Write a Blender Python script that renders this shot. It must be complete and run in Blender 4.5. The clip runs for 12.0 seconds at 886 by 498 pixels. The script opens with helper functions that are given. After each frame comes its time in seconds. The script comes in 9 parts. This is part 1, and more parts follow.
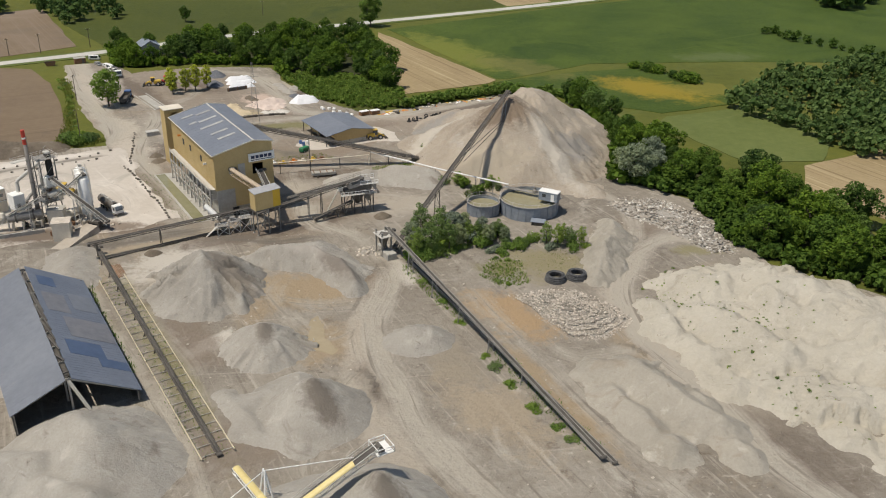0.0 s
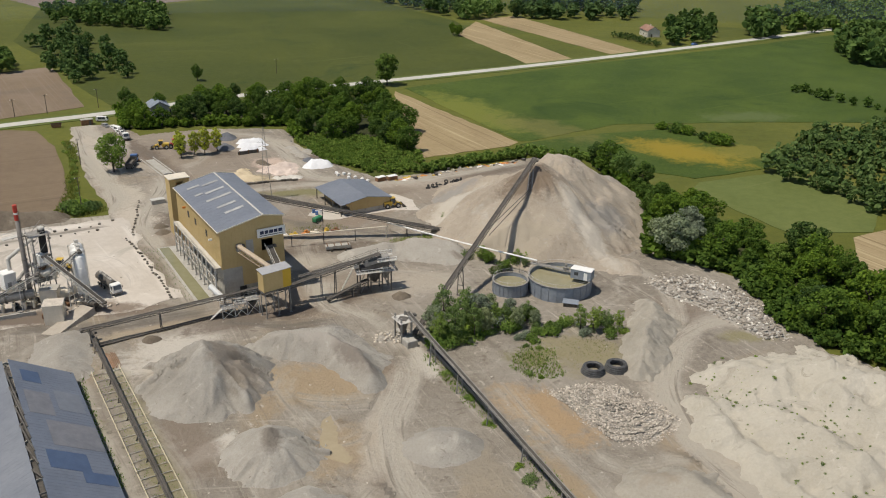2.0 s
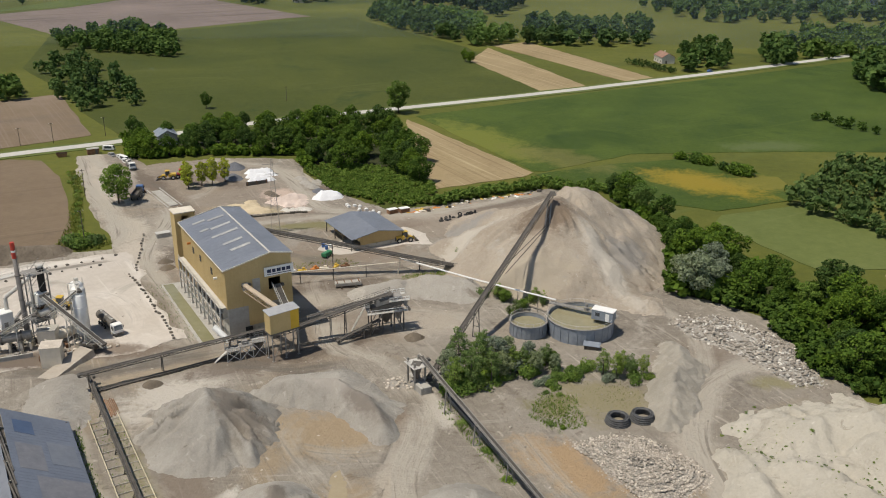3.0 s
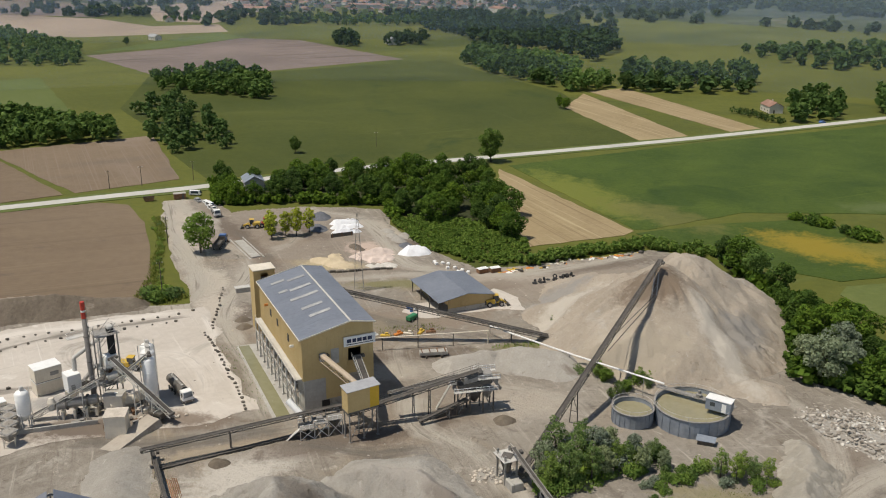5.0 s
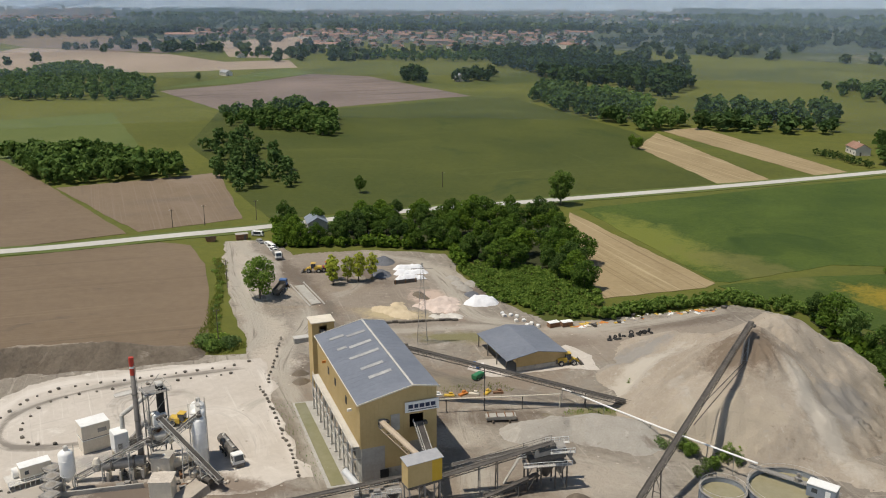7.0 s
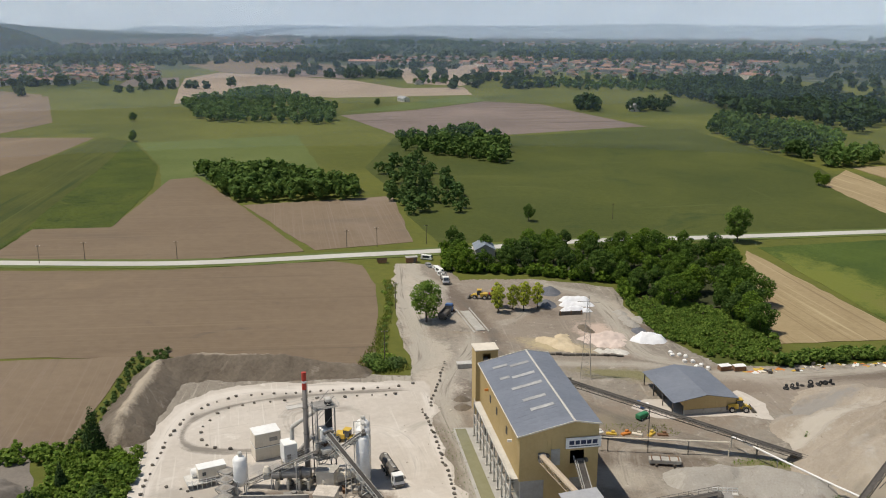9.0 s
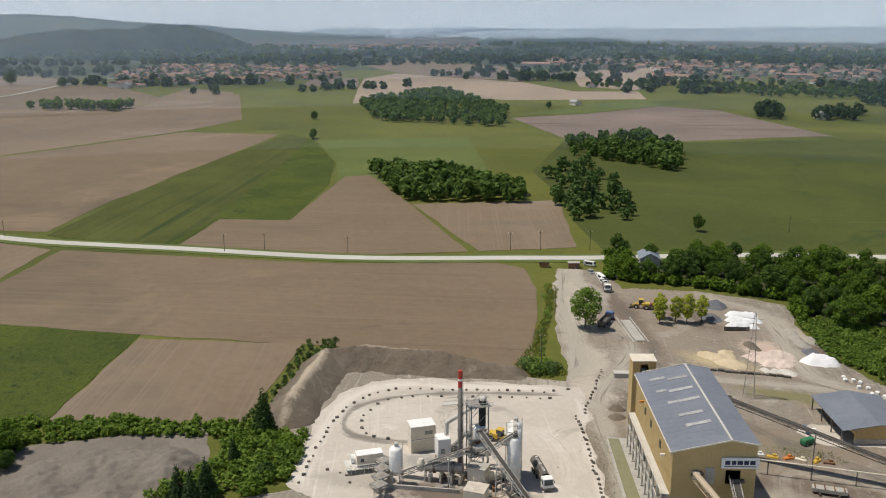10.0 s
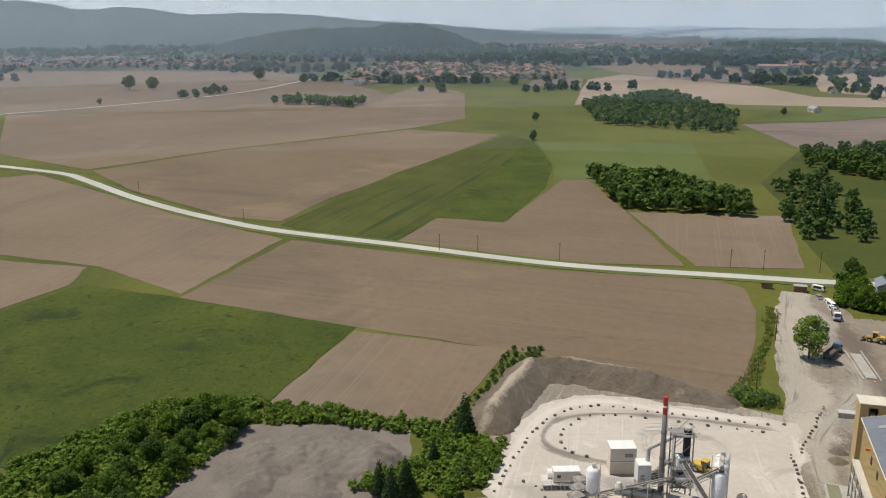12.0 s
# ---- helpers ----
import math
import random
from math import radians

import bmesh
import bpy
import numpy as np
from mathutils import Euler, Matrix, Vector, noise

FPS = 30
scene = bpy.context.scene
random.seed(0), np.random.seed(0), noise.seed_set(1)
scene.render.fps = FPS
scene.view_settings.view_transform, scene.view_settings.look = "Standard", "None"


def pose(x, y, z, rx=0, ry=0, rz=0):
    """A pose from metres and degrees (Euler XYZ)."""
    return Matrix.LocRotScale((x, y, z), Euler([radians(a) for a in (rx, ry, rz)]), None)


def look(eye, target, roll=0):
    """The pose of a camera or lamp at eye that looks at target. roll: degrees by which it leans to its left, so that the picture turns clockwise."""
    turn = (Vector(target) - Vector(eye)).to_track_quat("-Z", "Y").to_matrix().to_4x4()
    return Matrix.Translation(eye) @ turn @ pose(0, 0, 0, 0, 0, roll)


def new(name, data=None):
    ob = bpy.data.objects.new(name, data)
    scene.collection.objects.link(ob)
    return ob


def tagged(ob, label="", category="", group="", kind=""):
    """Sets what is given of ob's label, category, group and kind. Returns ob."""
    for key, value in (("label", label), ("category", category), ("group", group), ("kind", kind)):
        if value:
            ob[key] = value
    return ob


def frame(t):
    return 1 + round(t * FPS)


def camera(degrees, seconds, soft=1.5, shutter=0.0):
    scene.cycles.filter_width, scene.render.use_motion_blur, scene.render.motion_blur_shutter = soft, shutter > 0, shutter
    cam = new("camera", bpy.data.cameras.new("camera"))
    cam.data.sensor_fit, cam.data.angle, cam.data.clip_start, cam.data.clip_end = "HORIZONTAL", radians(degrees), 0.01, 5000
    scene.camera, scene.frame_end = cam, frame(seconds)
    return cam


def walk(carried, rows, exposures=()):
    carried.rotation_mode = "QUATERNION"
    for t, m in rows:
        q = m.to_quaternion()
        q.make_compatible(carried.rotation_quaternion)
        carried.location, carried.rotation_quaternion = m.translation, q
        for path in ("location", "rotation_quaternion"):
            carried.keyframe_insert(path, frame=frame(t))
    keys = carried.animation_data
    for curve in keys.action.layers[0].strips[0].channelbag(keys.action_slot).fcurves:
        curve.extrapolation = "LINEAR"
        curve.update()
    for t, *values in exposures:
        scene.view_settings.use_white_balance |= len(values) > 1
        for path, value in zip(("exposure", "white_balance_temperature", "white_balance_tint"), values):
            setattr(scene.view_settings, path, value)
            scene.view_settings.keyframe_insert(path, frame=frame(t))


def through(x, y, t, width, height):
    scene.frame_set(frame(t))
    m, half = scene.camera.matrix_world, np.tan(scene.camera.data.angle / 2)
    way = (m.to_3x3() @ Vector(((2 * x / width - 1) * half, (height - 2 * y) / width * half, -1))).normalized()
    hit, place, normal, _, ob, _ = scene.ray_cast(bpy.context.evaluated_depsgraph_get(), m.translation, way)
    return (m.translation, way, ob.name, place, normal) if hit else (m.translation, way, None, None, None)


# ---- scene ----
cam = camera(52.831, 12.0, soft=1.05)


def aim(x, y, z, yaw, pitch, roll):
    return pose(x, y, z, 0, 0, yaw) @ pose(0, 0, 0, 90 + pitch) @ pose(0, 0, 0, 0, 0, roll)


PATH = [
    (0, 33.96, -25.06, 99.98, 8.355, -25.769, 0.879),
    (0.5, 32.35, -20.10, 99.87, 8.555, -25.039, 0.807),
    (1, 30.91, -15.08, 99.85, 8.797, -24.234, 0.728),
    (1.5, 29.46, -10.06, 99.73, 9.058, -23.453, 0.673),
    (2, 28.00, -4.97, 99.63, 9.293, -22.671, 0.570),
    (2.5, 26.47, 0.11, 99.56, 9.520, -21.922, 0.477),
    (2.7, 25.86, 2.14, 99.54, 9.595, -21.627, 0.472),
    (4.3, 20.67, 17.85, 99.73, 13.955, -19.593, 0.336),
    (4.5, 20.04, 19.85, 99.71, 14.631, -19.363, 0.335),
    (5, 18.43, 24.79, 99.64, 15.746, -18.753, 0.304),
    (5.5, 16.71, 29.53, 99.62, 16.818, -18.199, 0.305),
    (6, 14.87, 33.71, 99.68, 17.786, -17.675, 0.377),
    (6.5, 13.63, 37.45, 99.91, 18.688, -17.116, 0.164),
    (6.7, 13.16, 38.69, 99.99, 19.131, -16.922, 0.113),
    (8.5, 10.74, 39.90, 100.52, 27.342, -15.249, -0.035),
    (9, 11.59, 39.01, 101.01, 30.971, -14.945, -0.104),
    (9.5, 12.91, 38.03, 101.64, 36.919, -14.827, -0.166),
    (10, 14.09, 37.28, 102.42, 41.927, -14.810, -0.195),
    (10.5, 14.63, 37.11, 103.28, 46.344, -14.818, -0.199),
    (11, 14.65, 37.50, 104.12, 49.929, -14.854, -0.238),
    (11.5, 14.18, 38.25, 104.80, 52.953, -14.845, -0.269),
    (12, 13.33, 39.16, 105.50, 56.075, -14.870, -0.300),
]
walk(cam, [(t, aim(*p)) for t, *p in PATH])

# ---- sky and sun ----
SUN_AZ = math.atan2(-0.53, -0.85)   # the sun stands to the south-west of the site plan
SUN_EL = radians(67)
world = bpy.data.worlds.new("world")
scene.world = world
world.use_nodes = True
wn = world.node_tree.nodes
wn.clear()
sky = wn.new("ShaderNodeTexSky")
sky.sky_type, sky.sun_disc = "NISHITA", False
sky.sun_elevation, sky.sun_rotation = SUN_EL, math.pi / 2 - SUN_AZ
sky.altitude, sky.air_density, sky.dust_density = 100, 1.0, 0.4
back = wn.new("ShaderNodeBackground")
back.inputs["Strength"].default_value = 0.088
wout = wn.new("ShaderNodeOutputWorld")
world.node_tree.links.new(sky.outputs[0], back.inputs[0])
world.node_tree.links.new(back.outputs[0], wout.inputs[0])
sun_data = bpy.data.lights.new("sun", "SUN")
sun_data.energy, sun_data.angle, sun_data.color = 5.0, radians(0.6), (1.0, 0.925, 0.815)
sun = new("sun", sun_data)
to_sun = Vector((math.cos(SUN_AZ) * math.cos(SUN_EL), math.sin(SUN_AZ) * math.cos(SUN_EL), math.sin(SUN_EL)))
sun.matrix_world = look((0, 0, 400), Vector((0, 0, 400)) - to_sun)
scene.view_settings.exposure = -0.36


# ---- materials ----
def ramp(nodes, links, fac, stops):
    r = nodes.new("ShaderNodeValToRGB")
    while len(r.color_ramp.elements) < len(stops):
        r.color_ramp.elements.new(0.5)
    for e, (p, c) in zip(r.color_ramp.elements, stops):
        e.position, e.color = p, (*c, 1)
    links.new(fac, r.inputs[0])
    return r.outputs[0]


def mixed(nodes, links, fac, a, b, blend="MIX"):
    m = nodes.new("ShaderNodeMix")
    m.data_type, m.blend_type = "RGBA", blend
    for socket, v in ((m.inputs[0], fac), (m.inputs[6], a), (m.inputs[7], b)):
        if isinstance(v, (int, float)):
            socket.default_value = v
        elif isinstance(v, tuple):
            socket.default_value = (*v, 1)
        else:
            links.new(v, socket)
    return m.outputs[2]


def maths(nodes, links, op, a, b=None):
    m = nodes.new("ShaderNodeMath")
    m.operation = op
    for socket, v in zip(m.inputs, (a, b)):
        if v is None:
            continue
        if isinstance(v, (int, float)):
            socket.default_value = v
        else:
            links.new(v, socket)
    return m.outputs[0]


def noisy(nodes, links, vec, scale, detail=4.0, rough=0.6, warp=0.0):
    n = nodes.new("ShaderNodeTexNoise")
    n.inputs["Scale"].default_value = scale
    n.inputs["Detail"].default_value = detail
    n.inputs["Roughness"].default_value = rough
    n.inputs["Distortion"].default_value = warp
    if vec is not None:
        links.new(vec, n.inputs["Vector"])
    return n.outputs["Fac"]


def stretched(nodes, links, vec, angle, sx, sy):
    """Coordinates turned by the angle, then scaled along and across it."""
    m = nodes.new("ShaderNodeMapping")
    m.vector_type = "TEXTURE"
    m.inputs["Rotation"].default_value = (0, 0, angle)
    m.inputs["Scale"].default_value = (1 / sx, 1 / sy, 1)
    links.new(vec, m.inputs["Vector"])
    return m.outputs[0]


def surf(name, dark, light, big=0.05, fine=1.5, rough=0.9, metal=0.0, bump=0.3, bump_scale=None, depth=0.2, local=True,
         stain=None, spread=0.0, island=0.0, spec=0.3, streaks=(), zones=(), lanes=None):
    """A two-scale surface. stain: (colour, scale, threshold); spread, island: random lightness.
    zones: ragged patches, as spills, worn places and one cone's painted shade (x, y, half length, half width, angle,
    colour, cover).
    lanes: (pale, dark, rut) colours of the wheel tracks, whose course the mesh carries as across, along and wear."""
    m = bpy.data.materials.new(name)
    m.use_nodes = True
    nodes, links = m.node_tree.nodes, m.node_tree.links
    b = nodes["Principled BSDF"]
    if local:
        vec = nodes.new("ShaderNodeTexCoord").outputs["Object"]
    else:
        vec = nodes.new("ShaderNodeNewGeometry").outputs["Position"]
    n1 = noisy(nodes, links, vec, big, 5, 0.6, 0.4)
    n2 = noisy(nodes, links, vec, fine, 4, 0.7)
    both = maths(nodes, links, "ADD", maths(nodes, links, "MULTIPLY", n1, 0.6), maths(nodes, links, "MULTIPLY", n2, 0.4))
    col = ramp(nodes, links, both, ((0.36, dark), (0.64, light)))
    for k, (sc, scale, edge) in enumerate(stain if isinstance(stain, list) else [stain] if stain else []):
        away = nodes.new("ShaderNodeVectorMath")
        away.inputs[1].default_value = (k * 37.7, k * 11.3, 0)
        links.new(vec, away.inputs[0])
        s = noisy(nodes, links, away.outputs[0], scale, 6, 0.65, 0.8)
        sf = ramp(nodes, links, s, ((edge, (0, 0, 0)), (edge + 0.12, (1, 1, 1))))
        col = mixed(nodes, links, sf, col, sc)
    for ang, length, width, sc, edge in streaks:
        s = noisy(nodes, links, stretched(nodes, links, vec, ang, 1 / length, 1 / width), 1.0, 4, 0.6, 0.3)
        sf = ramp(nodes, links, s, ((edge, (0, 0, 0)), (edge + 0.15, (1, 1, 1))))
        col = mixed(nodes, links, sf, col, sc)
    if zones:
        where = nodes.new("ShaderNodeNewGeometry").outputs["Position"]
        ragged = maths(nodes, links, "ADD", maths(nodes, links, "MULTIPLY", noisy(nodes, links, where, 0.12, 6, 0.7, 0.6), 1.3), maths(nodes, links, "MULTIPLY", noisy(nodes, links, where, 0.9, 3, 0.7), 0.5))
    for zx, zy, zl, zw, za, zc, cover in zones:
        mp = nodes.new("ShaderNodeMapping")
        mp.vector_type = "TEXTURE"
        mp.inputs["Location"].default_value = (zx, zy, 0)
        mp.inputs["Rotation"].default_value = (0, 0, za)
        mp.inputs["Scale"].default_value = (zl, zw, 1e5)
        links.new(where, mp.inputs["Vector"])
        far = nodes.new("ShaderNodeVectorMath")
        far.operation = "LENGTH"
        links.new(mp.outputs[0], far.inputs[0])
        reach = maths(nodes, links, "ADD", maths(nodes, links, "MULTIPLY", far.outputs["Value"], 0.6), ragged)
        k = ramp(nodes, links, maths(nodes, links, "MULTIPLY", reach, 0.5), ((0.62, (cover,) * 3), (0.80, (0, 0, 0))))
        col = mixed(nodes, links, k, col, zc)
    lane_lines = None
    if lanes:
        course = nodes.new("ShaderNodeAttribute")
        course.attribute_name = "lane"
        split = nodes.new("ShaderNodeSeparateXYZ")
        links.new(course.outputs["Vector"], split.inputs[0])
        line = stretched(nodes, links, course.outputs["Vector"], 0, 0.75, 0.035)
        flat = nodes.new("ShaderNodeVectorMath")
        flat.operation = "MULTIPLY"
        flat.inputs[1].default_value = (1, 1, 0)
        links.new(line, flat.inputs[0])
        lane_lines = noisy(nodes, links, flat.outputs[0], 1.0, 4, 0.6, 0.15)
        patchy = noisy(nodes, links, vec, 0.22, 4, 0.6)
        soft = maths(nodes, links, "ADD", maths(nodes, links, "MULTIPLY", lane_lines, 0.6), maths(nodes, links, "MULTIPLY", patchy, 0.4))
        wear = split.outputs[2]
        for sign, tone in ((1.0, lanes[0]), (-1.0, lanes[1])):
            k = maths(nodes, links, "MULTIPLY", wear, sign)
            k = maths(nodes, links, "ADD", k, maths(nodes, links, "MULTIPLY", maths(nodes, links, "SUBTRACT", soft, 0.5), 2.2))
            k = ramp(nodes, links, k, ((0.25, (0, 0, 0)), (0.85, (0.92,) * 3)))
            inside_lane = ramp(nodes, links, maths(nodes, links, "MULTIPLY", wear, sign), ((0.0, (0, 0, 0)), (0.3, (1, 1, 1))))
            col = mixed(nodes, links, maths(nodes, links, "MULTIPLY", k, inside_lane), col, tone)
        k = ramp(nodes, links, lane_lines, ((0.56, (0, 0, 0)), (0.66, (1, 1, 1))))
        any_lane = ramp(nodes, links, maths(nodes, links, "ABSOLUTE", wear), ((0.1, (0, 0, 0)), (0.6, (0.75,) * 3)))
        col = mixed(nodes, links, maths(nodes, links, "MULTIPLY", k, any_lane), col, lanes[2])
    if spread:
        o = nodes.new("ShaderNodeObjectInfo").outputs["Random"]
        k = ramp(nodes, links, o, ((0, (1 - spread,) * 3), (1, (1 + spread,) * 3)))
        col = mixed(nodes, links, 1.0, col, k, "MULTIPLY")
    if island:
        g = nodes.new("ShaderNodeNewGeometry").outputs["Random Per Island"]
        k = ramp(nodes, links, g, ((0, (1 - island,) * 3), (1, (1 + island,) * 3)))
        col = mixed(nodes, links, 1.0, col, k, "MULTIPLY")
    links.new(col, b.inputs["Base Color"])
    b.inputs["Roughness"].default_value = rough
    b.inputs["Metallic"].default_value = metal
    b.inputs["Specular IOR Level"].default_value = spec
    if bump:
        bn = noisy(nodes, links, vec, bump_scale or fine, 6, 0.7)
        if lane_lines:
            bn = maths(nodes, links, "ADD", bn, maths(nodes, links, "MULTIPLY", maths(nodes, links, "MULTIPLY", lane_lines, any_lane), 0.8))
        bp = nodes.new("ShaderNodeBump")
        bp.inputs["Strength"].default_value = bump
        bp.inputs["Distance"].default_value = depth
        links.new(bn, bp.inputs["Height"])
        links.new(bp.outputs[0], b.inputs["Normal"])
    return m


def leafy(name, dark, light, spread=0.25, through=0.3):
    m = bpy.data.materials.new(name)
    m.use_nodes = True
    nodes, links = m.node_tree.nodes, m.node_tree.links
    b = nodes["Principled BSDF"]
    g = nodes.new("ShaderNodeNewGeometry").outputs["Random Per Island"]
    col = ramp(nodes, links, g, ((0, dark), (1, light)))
    o = nodes.new("ShaderNodeObjectInfo").outputs["Random"]
    tint = ramp(nodes, links, o, ((0, (1 - spread, 1 - spread, 1)), (0.5, (1, 1, 0.9)), (1, (1 + spread * 1.3, 1 + spread, 0.8))))
    col = mixed(nodes, links, 1.0, col, tint, "MULTIPLY")
    links.new(col, b.inputs["Base Color"])
    b.inputs["Roughness"].default_value = 0.75
    b.inputs["Specular IOR Level"].default_value = 0.15
    t = nodes.new("ShaderNodeBsdfTranslucent")
    links.new(col, t.inputs[0])
    mx = nodes.new("ShaderNodeMixShader")
    mx.inputs[0].default_value = through
    links.new(b.outputs[0], mx.inputs[1])
    links.new(t.outputs[0], mx.inputs[2])
    links.new(mx.outputs[0], nodes["Material Output"].inputs["Surface"])
    return m


def glassy(name, tint=(0.05, 0.06, 0.07)):
    m = bpy.data.materials.new(name)
    m.use_nodes = True
    b = m.node_tree.nodes["Principled BSDF"]
    b.inputs["Base Color"].default_value = (*tint, 1)
    b.inputs["Roughness"].default_value = 0.08
    b.inputs["Specular IOR Level"].default_value = 0.8
    return m


M = {}
M["meadow"] = surf("meadow", (0.075, 0.088, 0.013), (0.132, 0.136, 0.021), 0.010, 0.25, local=False, bump=0.5, bump_scale=0.6, depth=0.3,
                   stain=[((0.135, 0.140, 0.036), 0.010, 0.60), ((0.058, 0.074, 0.013), 0.004, 0.52), ((0.155, 0.145, 0.045), 0.05, 0.66)], streaks=[(0.72, 160, 7, (0.105, 0.125, 0.028), 0.60)])
M["crop"] = surf("crop", (0.035, 0.064, 0.007), (0.071, 0.104, 0.013), 0.03, 0.5, local=False, bump=0.6, bump_scale=0.6, depth=0.35,
                 stain=[((0.028, 0.056, 0.006), 0.02, 0.56), ((0.072, 0.110, 0.016), 0.012, 0.60)], streaks=[(0.72, 120, 3.0, (0.078, 0.110, 0.016), 0.62)],
                 zones=[(-26, 396, 44, 15, -0.85, (0.150, 0.165, 0.026), 0.9), (10, 372, 30, 12, -0.6, (0.150, 0.140, 0.040), 0.6), (66, 346, 26, 13, -0.5, (0.30, 0.215, 0.022), 0.75), (90, 352, 18, 12, 0.2, (0.20, 0.175, 0.03), 0.7), (100, 410, 22, 9, 0.3, (0.11, 0.135, 0.05), 0.6)])
M["crop_light"] = surf("crop_light", (0.084, 0.112, 0.024), (0.125, 0.150, 0.040), 0.015, 0.3, local=False, bump=0.4, bump_scale=0.8)
M["hay"] = surf("hay", (0.092, 0.118, 0.028), (0.140, 0.162, 0.045), 0.015, 0.3, local=False, bump=0.4, bump_scale=0.8, streaks=[(0.72, 90, 3.0, (0.16, 0.172, 0.060), 0.60)])
M["pasture"] = surf("pasture", (0.043, 0.058, 0.008), (0.080, 0.092, 0.014), 0.012, 0.3, local=False, bump=0.6, bump_scale=0.5, depth=0.4,
                    stain=[((0.100, 0.108, 0.026), 0.012, 0.60), ((0.036, 0.056, 0.010), 0.02, 0.58)], streaks=[(0.72, 160, 5, (0.088, 0.102, 0.024), 0.62), (2.2, 140, 3, (0.092, 0.104, 0.026), 0.66)])
M["ploughed"] = surf("ploughed", (0.152, 0.110, 0.070), (0.204, 0.152, 0.099), 0.010, 0.25, local=False, bump=0.6, bump_scale=1.2,
                     stain=[((0.236, 0.174, 0.110), 0.009, 0.56), ((0.132, 0.101, 0.069), 0.006, 0.54), ((0.125, 0.096, 0.070), 0.05, 0.62)], streaks=[(0.62, 200, 0.9, (0.208, 0.156, 0.101), 0.53), (0.62, 120, 2.4, (0.140, 0.104, 0.068), 0.58)])
M["ploughed_across"] = surf("ploughed_across", (0.167, 0.122, 0.079), (0.220, 0.166, 0.111), 0.012, 0.25, local=False, bump=0.6,
                            bump_scale=1.2, stain=[((0.155, 0.122, 0.092), 0.008, 0.55), ((0.250, 0.196, 0.146), 0.007, 0.57)], streaks=[(0.72 + 1.571, 200, 0.9, (0.228, 0.176, 0.128), 0.53), (0.72 + 1.571, 120, 2.4, (0.160, 0.121, 0.086), 0.61)])
M["ploughed_pale"] = surf("ploughed_pale", (0.285, 0.220, 0.160), (0.385, 0.302, 0.226), 0.008, 0.2, local=False, bump=0.4, bump_scale=1.0, streaks=[(0.72, 300, 14, (0.27, 0.205, 0.150), 0.58)])
M["ploughed_dark"] = surf("ploughed_dark", (0.150, 0.116, 0.098), (0.240, 0.188, 0.158), 0.010, 0.2, local=False, bump=0.5, bump_scale=1.0, streaks=[(0.72, 200, 9, (0.110, 0.084, 0.070), 0.56), (0.72, 200, 14, (0.30, 0.225, 0.17), 0.62)])
M["stubble"] = surf("stubble", (0.265, 0.200, 0.105), (0.350, 0.270, 0.150), 0.03, 0.5, local=False, bump=0.5,
                    streaks=[(-0.88, 120, 1.5, (0.215, 0.158, 0.082), 0.54), (-0.88, 90, 1.8, (0.47, 0.385, 0.225), 0.57)])
DAMP, OCHRE, LIME, PALE_DUST, RUT, OLIVE = (0.145, 0.113, 0.086), (0.345, 0.260, 0.160), (0.52, 0.475, 0.405), (0.44, 0.385, 0.310), (0.205, 0.160, 0.120), (0.205, 0.190, 0.085)
